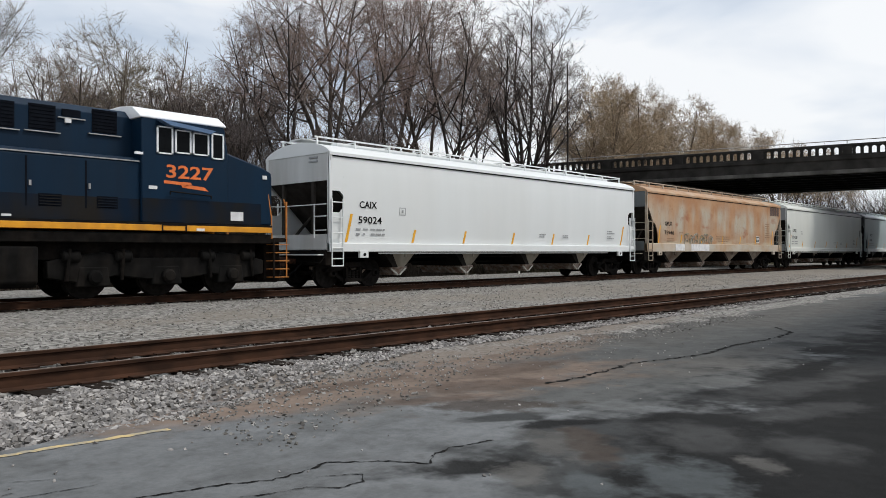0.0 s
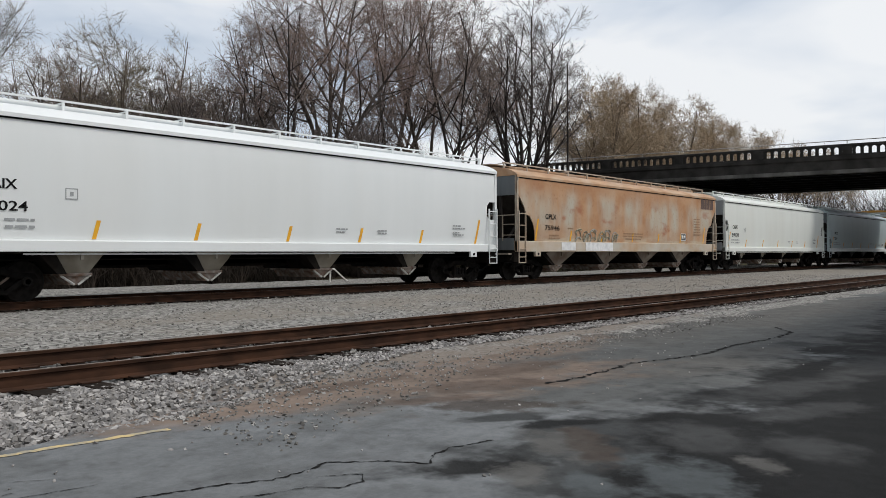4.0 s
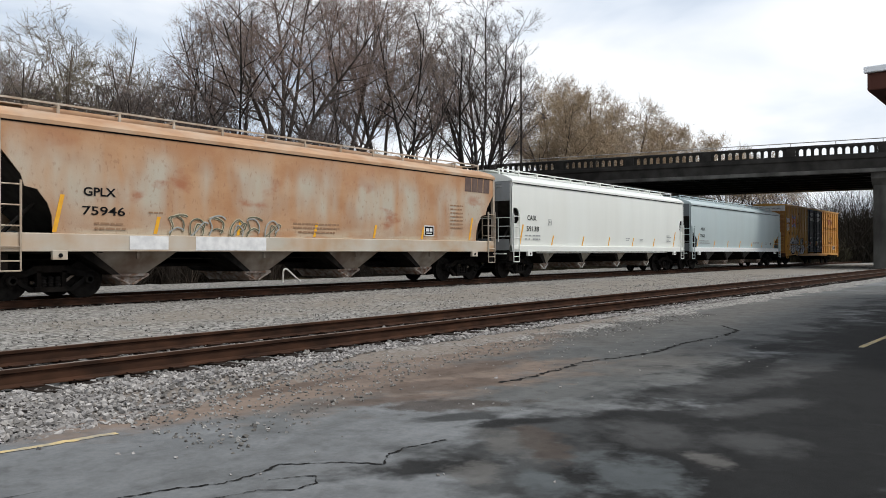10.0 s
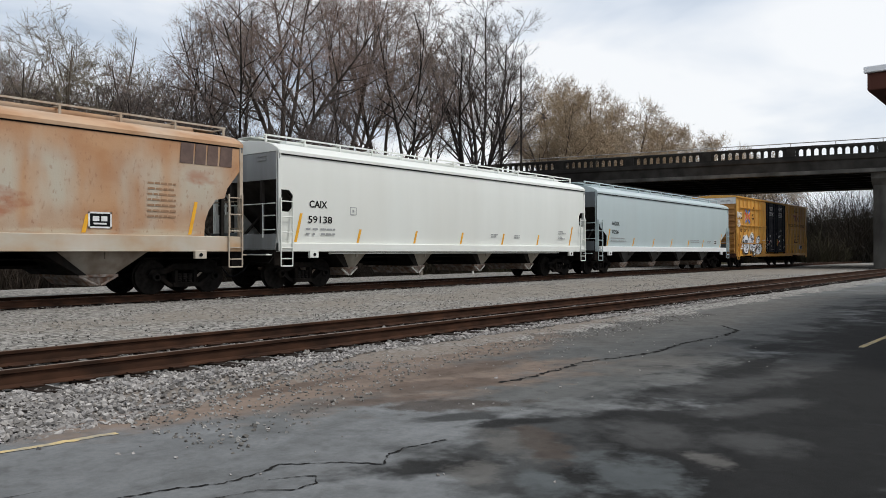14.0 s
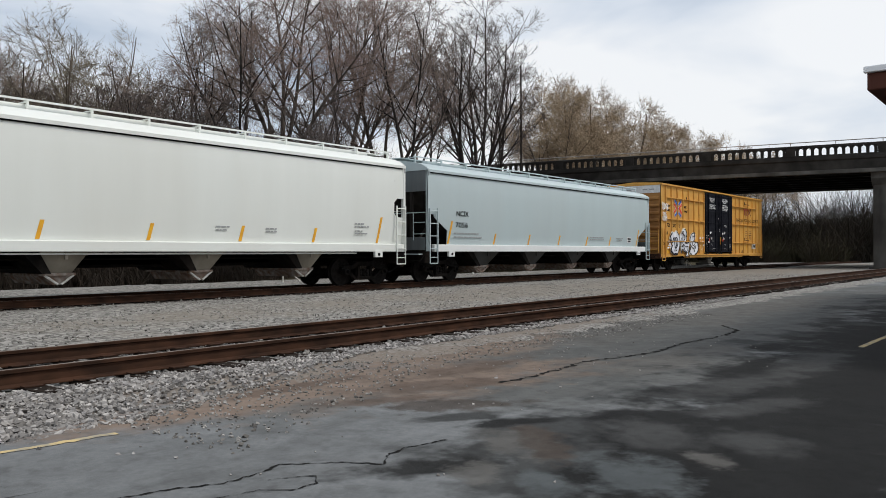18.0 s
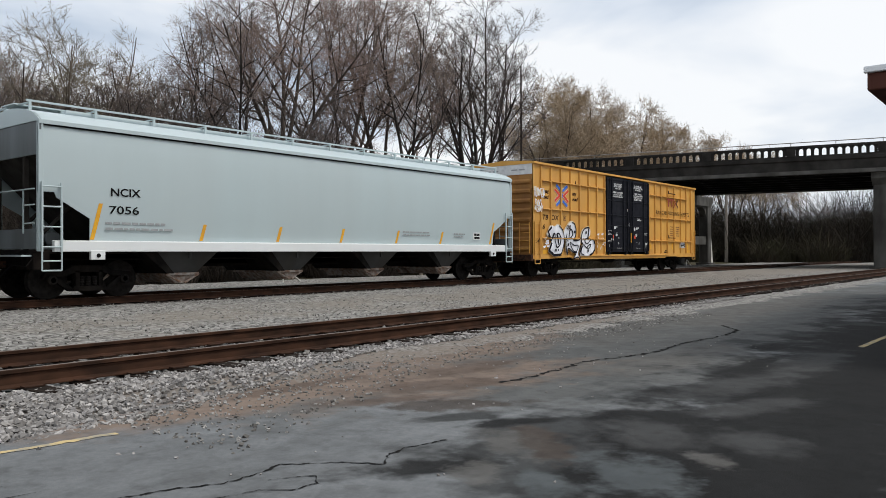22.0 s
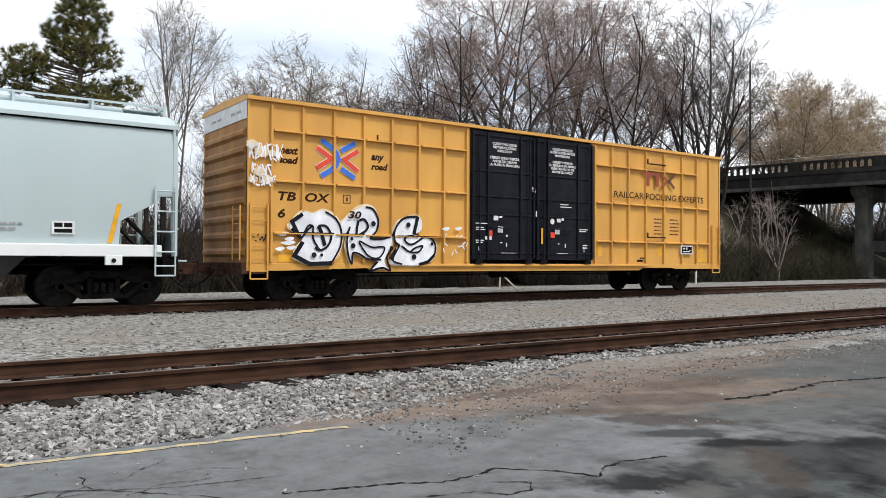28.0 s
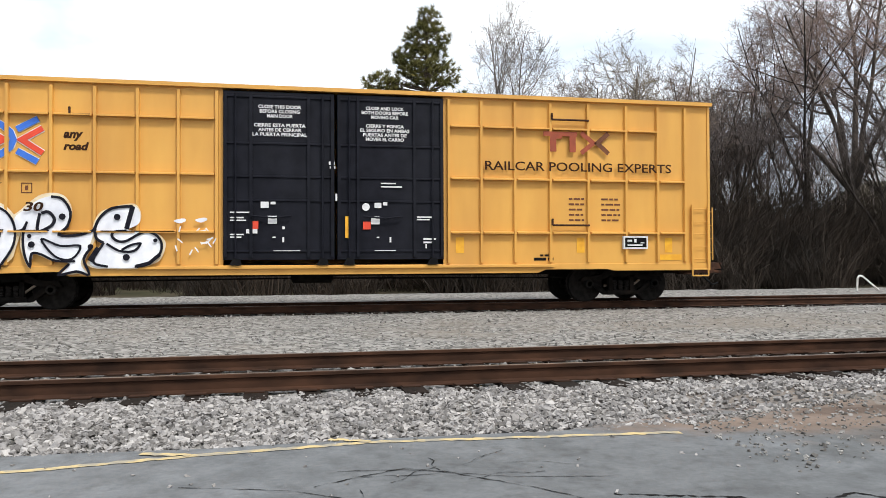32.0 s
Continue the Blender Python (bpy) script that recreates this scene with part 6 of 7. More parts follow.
for i, (w_, p_) in enumerate(SPRAY_AND_SHADE):
    if len(p_) > 2 and w_ < 0.08:
        ends = [p_[0]] + p_ + [p_[-1]] if p_[0] != p_[-1] else p_[-2:-1] + p_ + p_[1:2]
        fine = []
        for k in range(1, len(ends) - 2):
            p0, p1, p2, p3 = (Vector(q) for q in ends[k - 1:k + 3])
            for j in range(4):
                u = j / 4
                q = 0.5 * ((2 * p1) + (-p0 + p2) * u + (2 * p0 - 5 * p1 + 4 * p2 - p3) * u * u + (-p0 + 3 * p1 - 3 * p2 + p3) * u ** 3)
                fine.append((q.x, q.y))
        p_ = fine + [p_[-1]]
    strip("spray_line", p_, w_, YG - 0.020 - 0.001 * i, spray_black, box, "black line of spray and rib shadow")
for x, z, r in ((1.74, 1.2, 0.07), (1.95, 1.2, 0.045), (2.82, 1.63, 0.045), (2.86, 1.45, 0.07), (3.47, 2.05, 0.07), (4.04, 1.4, 0.06), (4.58, 2.05, 0.07), (4.77, 1.17, 0.075), (5.37, 1.54, 0.045)):
    part("spray_dot", Shape().tube((x, YG - 0.050, z), (x, YG - 0.044, z), r, 9), spray_black, box)
rnd = random.Random(8)
for row, (x0, x1, z0, z1, n_) in enumerate(((0.00, 0.90, 3.56, 3.90, 6), (0.08, 0.60, 3.18, 3.40, 4), (0.04, 0.72, 2.92, 3.12, 5))):
    for i in range(n_):
        xa, xb = x0 + (x1 - x0) * (i + 0.12) / n_, x0 + (x1 - x0) * (i + 0.88) / n_
        corners = [(xa, z0), (xa, z1), (xb, z0), (xb, z1), ((xa + xb) / 2, (z0 + z1) / 2)]
        for k in range(4):
            p0, p1 = rnd.sample(corners, 2)
            strip("spray_scribble", [(p0[0], p0[1] + rnd.uniform(-0.05, 0.05)), (p1[0], p1[1] + rnd.uniform(-0.05, 0.05))], rnd.uniform(0.018, 0.042), YB - 0.084 - 0.001 * (4 * (i % 2) + k) - 0.0003 * row, spray_white, box, "white sprayed scribble")
for x, z, r in ((0.10, 3.88, 0.16), (0.34, 3.72, 0.20), (0.62, 3.70, 0.12), (0.30, 3.22, 0.17), (0.48, 3.05, 0.15), (0.12, 3.02, 0.12)):
    blob("spray_haze", [(x + r * (1 + 0.2 * math.sin(3 * k)) * math.cos(k * 0.524), z + r * 0.7 * math.sin(k * 0.524)) for k in range(12)], YB - 0.0795, spray_haze, "thin white overspray")
for k in range(14):
    x, z = rnd.uniform(5.75, 6.6), rnd.uniform(1.2, 1.75)
    a = rnd.uniform(0, 3.1)
    strip("spray_scribble", [(x, z), (x + 0.15 * math.cos(a), z + 0.13 * math.sin(a))], 0.03, YB - 0.084 - 0.0005 * k, white_print, box)
for x, z, w in ((5.75, 1.98, 0.2), (6.2, 2.0, 0.2), (0.75, 1.72, 0.25), (0.95, 1.6, 0.2), (0.7, 1.35, 0.2), (1.0, 1.38, 0.2), (0.85, 1.5, 0.3)):
    blob("spray_patch", smooth_loop([(x, z), (x + w, z + 0.05), (x + w * 1.3, z), (x + w * 0.6, z - 0.06)]), YB - 0.086, spray_white)
for k in range(7):
    x = 0.08 + 0.06 * k
    strip("spray_scribble", [(x, 1.55 + 0.1 * (k % 2)), (x + 0.05, 1.72 - 0.1 * (k % 3))], 0.025, YB - 0.04, spray_black, box)


# faded scrawl low on the rusty car: pale outer edge, dark arcs, hardly any filling
rnd = random.Random(15)
yq = yb(2.2) - 0.012
SCRAWL = ([(0.0, 1.52), (0.10, 1.80), (0.04, 2.02), (0.30, 2.08), (0.46, 1.96)], [(0.16, 1.50), (0.24, 1.86), (0.40, 1.72), (0.34, 1.52)], [(0.02, 1.98), (0.22, 2.06), (0.40, 1.90), (0.30, 1.60)],
          [(0.06, 1.54), (0.08, 1.88), (0.30, 2.02), (0.46, 1.82), (0.30, 1.64)], [(0.0, 1.62), (0.20, 1.76), (0.42, 1.66)], [(0.04, 1.50), (0.20, 1.70), (0.44, 1.94), (0.52, 1.80)])
for i, x in enumerate((4.15, 4.72, 5.35, 6.0, 6.6, 7.2)):
    for k in range(3):
        line = [(x + u * 1.15 + rnd.uniform(-0.03, 0.03), v + rnd.uniform(-0.03, 0.03)) for u, v in SCRAWL[(i + 2 * k) % 6]]
        fine = smooth_loop(line, 4)[:4 * (len(line) - 1)]
        strip("spray_outline", fine, 0.075 if k == 0 else 0.05, yq - 0.002 - 0.001 * (3 * (i % 2) + k), faded_spray, hopper_b, "faded pale sprayed edge")
        strip("spray_line", fine, 0.030, yq - 0.010 - 0.001 * (3 * (i % 2) + k), olive_spray if k < 2 else grey_print, hopper_b, "dull dark sprayed arc")

# ---- locomotive: x = 0 at the front platform's edge, the body runs to -x ----
eng = thing("locomotive", "dark blue diesel locomotive with yellow sill stripe, cab roof whitened by painted sheen", "locomotive")
LL = -21.6
part("underframe", Shape().box(LL, 0.0, -1.5, 1.5, 1.35, 1.60), truck_black, eng, "", 0.02)
part("sill_stripe", Shape().box(LL, -0.02, -1.56, -1.50, 1.65, 1.80), loco_yellow, eng, "yellow stripe along the sill", 0.01)
nt_ = Shape()
for a, b, c, d in ((-3.30, -2.62, 1.645, 1.665), (-3.30, -2.62, 1.785, 1.805), (-3.30, -3.26, 1.665, 1.785), (-2.66, -2.62, 1.665, 1.785)):
    nt_.box(a, b, -1.568, -1.555, c, d)
part("stripe_frame", nt_, black_print, eng, "dark frame on the stripe")
part("sill_stripe", Shape().box(LL, -0.02, 1.50, 1.56, 1.60, 1.80), loco_yellow, eng)
part("deck", Shape().box(LL, 0.0, -1.54, 1.54, 1.74, 1.86), truck_grey, eng)
HY = 1.42
part("lower_hood", Shape().prism([(-HY, 1.86), (-HY, 3.30), (-HY + 0.12, 3.44), (HY - 0.12, 3.44), (HY, 3.30), (HY, 1.86)], LL + 1.2, -3.72, "x"), loco_blue, eng, "dark blue equipment hood", 0.02)
part("upper_hood", Shape().prism([(-1.0, 3.40), (-1.0, 4.45), (-0.75, 4.64), (0.75, 4.64), (1.0, 4.45), (1.0, 3.40)], LL + 1.4, -3.78, "x"), loco_blue, eng, "dark blue upper hood", 0.02)
# added block keeps the gap above the trucks black
part("equipment_pan", Shape().box(LL + 0.4, -0.3, -1.15, 1.15, 0.95, 1.40), truck_black, eng, "black block added to darken the gap under the frame")
part("dust_band", Shape().box(LL + 1.2, -3.75, -HY - 0.006, -HY + 0.01, 1.87, 2.42), loco_dirty, eng, "dust-stained lower band")
part("hood_ledge", Shape().box(LL + 1.2, -3.7, -HY - 0.02, -HY + 0.1, 3.33, 3.36), bright_steel, eng, "thin pale ledge")
for x0, x1, z0, z1 in ((-4.78, -4.18, 4.0, 4.55), (-6.2, -5.62, 3.92, 4.50), (-7.3, -6.5, 3.90, 4.48), (-8.6, -7.6, 3.90, 4.48), (-5.48, -5.05, 4.30, 4.46)):
    gr = part("air_grille", Shape().box(x0, x1, -1.02, -0.98, z0, z1), grille_dark, eng, "dark air intake grille")
    for i in range(7):
        z = z0 + (z1 - z0) * (i + 0.5) / 7
        part("slat", Shape().box(x0 + 0.02, x1 - 0.02, -1.035, -1.015, z - 0.012, z + 0.012), grille_dark, gr)
    part("grille_sill", Shape().box(x0 - 0.1, x1 + 0.1, -1.06, -0.99, z0 - 0.06, z0 - 0.035), bright_steel, gr)
for x in (-5.1, -6.4, -7.6, -9.2, -10.8, -12.4, -14.0, -15.6, -17.2, -18.8):
    part("door_seam", Shape().box(x - 0.02, x + 0.02, -HY - 0.012, -HY + 0.002, 2.15 if x > -7 else 1.95, 3.25), grille_dark, eng)
    part("hood_latch", Shape().box(x + 0.05, x + 0.10, -HY - 0.03, -HY, 2.6, 2.72), bright_steel, eng)
for x in (-6.15, -4.85):
    lv = part("louvre", Shape().box(x, x + 0.5, -HY - 0.012, -HY, 2.16, 2.44), grille_dark, eng, "small louvre panel")
    for i in range(4):
        part("slat", Shape().box(x + 0.02, x + 0.48, -HY - 0.03, -HY - 0.01, 2.19 + i * 0.065, 2.21 + i * 0.065), loco_dirty, lv)
part("hood_lamp", Shape().box(-5.42, -5.28, -1.06, -0.98, 4.14, 4.24), white_print, eng, "small pale hood light")
part("sill_plate", Shape().box(-6.95, -6.75, -1.575, -1.56, 1.90, 1.95), white_print, eng)
part("sill_plate", Shape().box(-2.35, -2.12, -1.575, -1.56, 1.66, 1.73), white_print, eng, "small white plate")
# cab
CY = 1.52
cab = part("cab", Shape().prism([(-3.80, 1.86), (-3.80, 4.42), (-3.72, 4.46), (-1.60, 4.46), (-1.50, 4.40), (-1.40, 3.78), (-1.40, 1.86)], -CY, CY), loco_blue, eng, "dark blue cab", 0.03)
# the bright sky reflected on the roof is put into its white colour
part("cab_roof", Shape().prism([(-CY - 0.02, 4.42), (-CY - 0.02, 4.47), (-1.15, 4.72), (-0.5, 4.80), (0.5, 4.80), (1.15, 4.72), (CY + 0.02, 4.47), (CY + 0.02, 4.42)], -3.86, -1.46, "x"), cab_white, cab, "rounded cab roof painted white for its sky sheen", 0.02)
part("nose", Shape().prism([(-1.45, 1.86), (-1.45, 3.78), (-0.30, 3.47), (0.0, 3.34), (0.03, 3.2), (0.03, 1.86)], -CY + 0.02, CY - 0.02), loco_blue, eng, "wide sloping nose", 0.05)
part("dust_band", Shape().box(-3.78, -0.35, -CY - 0.004, -CY + 0.01, 1.87, 2.45), loco_dirty, eng, "dust-stained lower band")
win = [(-3.42, -2.98, 3.57, 4.26), (-2.93, -2.48, 3.62, 4.22), (-2.44, -1.97, 3.62, 4.20), (-1.90, -1.53, 3.56, 4.24)]
for x0, x1, z0, z1 in win:
    w = part("cab_window", Shape().box(x0 + 0.03, x1 - 0.03, -CY - 0.012, -CY + 0.02, z0 + 0.03, z1 - 0.03), dark_glass, cab, "dark cab window")
    fr = Shape()
    for a, b, c, d in ((x0, x1, z0, z0 + 0.035), (x0, x1, z1 - 0.035, z1), (x0, x0 + 0.045, z0, z1), (x1 - 0.045, x1, z0, z1)):
        fr.box(a, b, -CY - 0.03, -CY + 0.01, c, d)
    part("window_frame", fr, cab_white, w, "white window frame")
aw = Shape().prism([(-3.42, 4.40), (-1.88, 4.27), (-2.02, 4.18), (-3.16, 4.28)], -CY - 0.20, -CY - 0.01)
part("awning", aw, material("awning_blue", (0.12, 0.20, 0.33), (0.09, 0.15, 0.26), 3.0, 0.5), cab, "blue sunshade over the cab windows")
letters("engine_number", "3227", -3.16, -1.84, 2.98, 3.32, -CY - 0.010, orange_print, eng, 0.02, 0.0, "orange cab figures")
bolt = Shape().sheet([[(-3.22, -CY - 0.008, 2.92), (-3.22, -CY - 0.008, 2.84), (-2.72, -CY - 0.008, 2.82), (-2.80, -CY - 0.008, 2.90)],
                      [(-2.80, -CY - 0.008, 2.90), (-2.72, -CY - 0.008, 2.76), (-2.45, -CY - 0.008, 2.86), (-2.50, -CY - 0.008, 2.90)],
                      [(-2.72, -CY - 0.008, 2.76), (-1.98, -CY - 0.008, 2.70), (-2.10, -CY - 0.008, 2.80), (-2.60, -CY - 0.008, 2.84)]], (0, 0.003, 0))
part("bolt_mark", bolt, orange_print, eng, "orange zigzag mark")
part("step_rail", Shape().path([(-3.1, -CY - 0.09, 2.55), (-3.1, -CY - 0.09, 2.64), (-1.95, -CY - 0.09, 2.58), (-1.95, -CY - 0.09, 2.50)], 0.018, 5), truck_grey, eng)
part("cab_plate", Shape().box(-3.62, -3.40, -CY - 0.012, -CY, 2.68, 2.76), white_print, eng)
part("white_square", Shape().box(-1.32, -0.93, -CY - 0.010, -CY + 0.03, 1.96, 2.20), white_print, eng, "white square panel")
part("nose_light", Shape().box(-0.30, -0.16, -CY - 0.006, -CY + 0.05, 3.14, 3.24), white_print, eng, "small pale marker light")
part("mirror", Shape().box(-4.0, -3.8, -1.60, -1.53, 3.50, 3.56), cab_white, eng)
# front platform, steps and handrails
part("front_platform", Shape().box(-0.02, 0.55, -1.5, 1.5, 1.40, 1.52), truck_black, eng)
for k in (-1, 1):
    sw = part("stair_well", Shape().box(0.06, 0.12, k * 1.50 - 0.02, k * 1.50 + 0.02, 0.35, 1.5), truck_black, eng, "dark stair side")
    part("stair_back", Shape().box(0.0, 0.52, k * 1.12 - 0.02, k * 1.12 + 0.02, 0.35, 1.5), truck_black, eng)
    for i in range(5):
        z = 0.40 + i * 0.23
        part("step", Shape().box(0.08, 0.60, min(k * 1.15, k * 1.52), max(k * 1.15, k * 1.52), z, z + 0.022), handrail_orange, sw, "orange-edged step")
    hr = Shape().path([(0.02, k * 1.50, 1.5), (0.0, k * 1.50, 2.1), (-0.1, k * 1.48, 2.75)], 0.022, 6)
    hr.path([(0.52, k * 1.50, 0.4), (0.52, k * 1.50, 2.3), (0.42, k * 1.50, 2.62)], 0.020, 6)
    part("handrail", hr, handrail_orange, eng, "orange handrail")
    part("stair_post", Shape().box(0.47, 0.51, k * 1.52 - 0.03, k * 1.52 + 0.03, 1.5, 2.55), handrail_orange, eng, "orange stair post")
part("pilot", Shape().prism([(0.0, 0.30), (0.5, 0.25), (0.62, 0.6), (0.55, 1.4), (0.0, 1.4)], -1.1, 1.1), truck_black, eng, "", 0.03)
coupler(eng, 0.55, 1)
# fuel tank, trucks
part("fuel_tank", Shape().prism([(-1.45, 0.45), (-1.25, 0.32), (1.25, 0.32), (1.45, 0.45), (1.45, 1.25), (-1.45, 1.25)], -15.3, -6.15, "x"), truck_grey, eng, "grey fuel tank", 0.04)
for cx in (-3.0, -18.4):
    tr = part("truck", Shape().box(cx - 2.6, cx + 2.6, -0.9, 0.9, 0.75, 1.15), truck_black, eng, "dusty six-wheel engine truck")
    for k in (-1, 1):
        y0, y1 = sorted((k * 1.02, k * 1.26))
        sf = Shape().prism([(cx - 2.9, 0.52), (cx - 2.9, 0.90), (cx - 2.3, 1.04), (cx - 1.6, 1.12), (cx - 1.0, 0.98), (cx - 0.4, 0.98), (cx + 0.4, 0.98), (cx + 1.0, 0.98), (cx + 1.6, 1.12), (cx + 2.3, 1.04), (cx + 2.9, 0.90), (cx + 2.9, 0.52),
                            (cx + 2.2, 0.40), (cx + 1.3, 0.55), (cx + 0.55, 0.45), (cx - 0.55, 0.45), (cx - 1.3, 0.55), (cx - 2.2, 0.40)], y0, y1)
        part("side_frame", sf, truck_grey, tr, "dusty cast side frame", 0.03)
        for d in (-1.85, 0.0, 1.85):
            part("journal_box", Shape().prism([(cx + d - 0.42, 0.30), (cx + d + 0.42, 0.30), (cx + d + 0.34, 0.78), (cx + d - 0.34, 0.78)], y0 - 0.02, y1 + 0.06), truck_grey, tr, "", 0.04)
            part("bearing_cap", Shape().lathe([(-0.10, 0.12), (-0.06, 0.17), (0.06, 0.17), (0.10, 0.12)], (cx + d, k * 1.34, 0.53), "y", 16), truck_grey, tr)
        for d in (-2.5, -1.2, 1.2, 2.5):
            part("brake_unit", Shape().lathe([(-0.22, 0.10), (-0.18, 0.15), (0.18, 0.15), (0.22, 0.10)], (cx + d * 0.95, k * 1.22, 1.02), "x", 12), truck_grey, tr)
            part("damper", Shape().tube((cx + d, k * 1.32, 0.45), (cx + d * 0.97, k * 1.32, 1.2), 0.05, 8), truck_black, tr)
    for d in (-1.85, 0.0, 1.85):
        wheelset(eng, cx + d, 0.53)
# ---- trees ----
def limb_lines(rs, p0, d, length, segs, lift, wig):
    """Bent lines: start places, directions and lengths to rows of points and their directions."""
    pts, ways = [p0], [d]
    for k in range(segs):
        d = unit(d + np.array([0, 0, lift]) + rs.randn(len(d), 3) * wig)
        p0 = p0 + d * (length / segs)[:, None]
        pts.append(p0)
        ways.append(d)
    return np.stack(pts, 1), np.stack(ways, 1)


def tubes(P, R, sides, vs, fs):
    """Round tapered limbs along rows of points."""
    n, m, _ = P.shape
    way = unit(np.concatenate([P[:, 1:2] - P[:, :1], P[:, 2:] - P[:, :-2], P[:, -1:] - P[:, -2:-1]], 1))
    ref = np.where(np.abs(way[..., 2:3]) > 0.9, np.array([1.0, 0, 0]), np.array([0, 0, 1.0]))
    u = unit(np.cross(way, ref))
    w = np.cross(way, u)
    t = 2 * np.pi * np.arange(sides) / sides
    ring = u[:, :, None] * np.cos(t)[None, None, :, None] + w[:, :, None] * np.sin(t)[None, None, :, None]
    n0 = len(vs)
    vs.extend((P[:, :, None] + ring * R[:, :, None, None]).reshape(-1, 3).tolist())
    i, j, k = np.meshgrid(np.arange(n), np.arange(m - 1), np.arange(sides), indexing="ij")
    a = n0 + (i * m + j) * sides
    k2 = (k + 1) % sides
    fs.extend(np.stack([a + k, a + k2, a + sides + k2, a + sides + k], -1).reshape(-1, 4).tolist())


def spikes(rs, p0, d, length, thick, vs, fs):
    """Slender twigs."""
    w = unit(np.cross(d, rs.randn(len(d), 3))) * thick
    n0 = len(vs)
    vs.extend(np.stack([p0 - w, p0 + w, p0 + d * length[:, None]], 1).reshape(-1, 3).tolist())
    fs.extend((np.arange(len(d))[:, None] * 3 + n0 + [[0, 1, 2]]).tolist())


def room(p, d, height, width, low):
    """How far a limb may run before it leaves the crown."""
    zc, hz = height * (1 + low) / 2, height * (1 - low) / 2
    q, e = (p - [0, 0, zc]) / [width, width, hz], d / [width, width, hz]
    a, b, c = (e * e).sum(1), (q * e).sum(1), (q * q).sum(1) - 1
    return np.clip((-b + np.sqrt(np.maximum(b * b - a * c, 0))) / a, 0.0, 30.0)


def fan_tree(seed, height, width, stems=3, fork=0.10, spread=22, girth=0.26, angle=34, lift=0.05, low=0.12, kids=(9, 7, 6), twigs=(5, 3), twig_len=1.0, thick=0.0085, trunk_sides=8, droop=0.0):
    """A bare tree: a short trunk, rising stems, limbs that fan out, branches and fine twigs. Gives the wood and the crown as vertices and faces."""
    rs = np.random.RandomState(seed)
    wood, crown = ([], []), ([], [])
    az = 6.283 * (np.arange(stems) + 0.6 * rs.rand(stems)) / stems
    tilt = np.radians(spread) * (rs.uniform(0.15, 1.15, stems) if stems > 1 else np.array([0.06]))
    z0 = height * fork
    if stems > 1:
        lean = rs.uniform(-0.05, 0.05, 2)
        base = np.array([[[0, 0, -0.4], [lean[0] * z0 * 0.5, lean[1] * z0 * 0.5, z0 * 0.5], [lean[0] * z0, lean[1] * z0, z0 + 0.3]]])
        tubes(base, np.array([[1.25, 1.0, 0.9]]) * girth, trunk_sides, *wood)
        start = base[0, 2] + np.stack([np.cos(az), np.sin(az), np.zeros(stems)], -1) * girth * 0.4 - [0, 0, 0.5]
    else:
        start = np.array([[0, 0, -0.4]])
    d = np.stack([np.sin(tilt) * np.cos(az), np.sin(tilt) * np.sin(az), np.cos(tilt)], -1)
    ln = room(start, d, height, width, low) * rs.uniform(0.80, 0.97, stems)
    rad = girth * (0.62 if stems > 1 else 1.0) * rs.uniform(0.7, 1.0, stems)
    segs, wig = 9, 0.06
    t0 = 0.36
    for level in range(4):
        P, W = limb_lines(rs, start, d, ln, segs, (0.012, lift, lift * 0.8, lift * 0.5 - droop)[level], wig)
        f = np.linspace(0, 1, segs + 1)
        R = rad[:, None] * (1 - (0.80 if level < 3 else 0.6) * f[None] ** 0.85)
        tubes(P, R, (trunk_sides, 5, 3, 3)[level], *(wood if level < 2 else crown))
        if level == 3:
            break
        k = kids[level]
        n = len(P)
        t = t0 + (0.99 - t0) * (np.arange(k)[None] + rs.rand(n, k)) / k
        x = t * segs
        i = np.minimum(x.astype(int), segs - 1)
        g = (x - i)[..., None]
        row = np.arange(n)[:, None]
        start = (P[row, i] * (1 - g) + P[row, i + 1] * g).reshape(-1, 3)
        way = W[row, i + 1].reshape(-1, 3)
        bend = np.radians(angle * (1.0, 1.2, 1.3)[level] * rs.uniform(0.55, 1.3, len(way)))
        side = unit(np.cross(way, rs.randn(len(way), 3)))
        d = unit(way * np.cos(bend)[:, None] + side * np.sin(bend)[:, None])
        parent = np.repeat(ln, k)
        ln = np.minimum(room(start, d, height, width, low) * 0.95, parent * (0.68, 0.55, 0.5)[level] * (1.15 - 0.75 * t.ravel())) * rs.uniform(0.6, 1.1, len(d))
        rad = np.minimum(np.repeat(rad, k) * (1 - 0.8 * t.ravel()) * 0.62 + 0.003, (0.075, 0.034, 0.016)[level])
        rad = np.maximum(rad, (0.022, 0.013, thick)[level])
        keep = ln > (1.1, 0.6, 0.3)[level]
        start, d, ln, rad = start[keep], d[keep], ln[keep], rad[keep]
        segs, wig, t0 = (6, 4, 1)[level], (0.07, 0.10, 0.12)[level], (0.22, 0.2, 0.15)[level]
    # twigs all along the last branches, side twigs on those
    for c, share in zip(twigs, (1.0, 0.55)):
        n = len(P)
        t = rs.rand(n, c) * 0.95 + 0.05
        start = (P[:, :1] + (P[:, -1:] - P[:, :1]) * t[..., None]).reshape(-1, 3)
        way = np.repeat(unit(P[:, -1] - P[:, 0]), c, 0)
        d = unit(way + rs.randn(len(way), 3) * 0.55 + [0, 0, 0.08 - droop])
        length = twig_len * share * rs.uniform(0.45, 1.1, len(d))
        spikes(rs, start, d, length, thick * (0.9 if share == 1.0 else 0.75), *crown)
        P = np.stack([start, start + d * length[:, None]], 1)
    return wood, crown


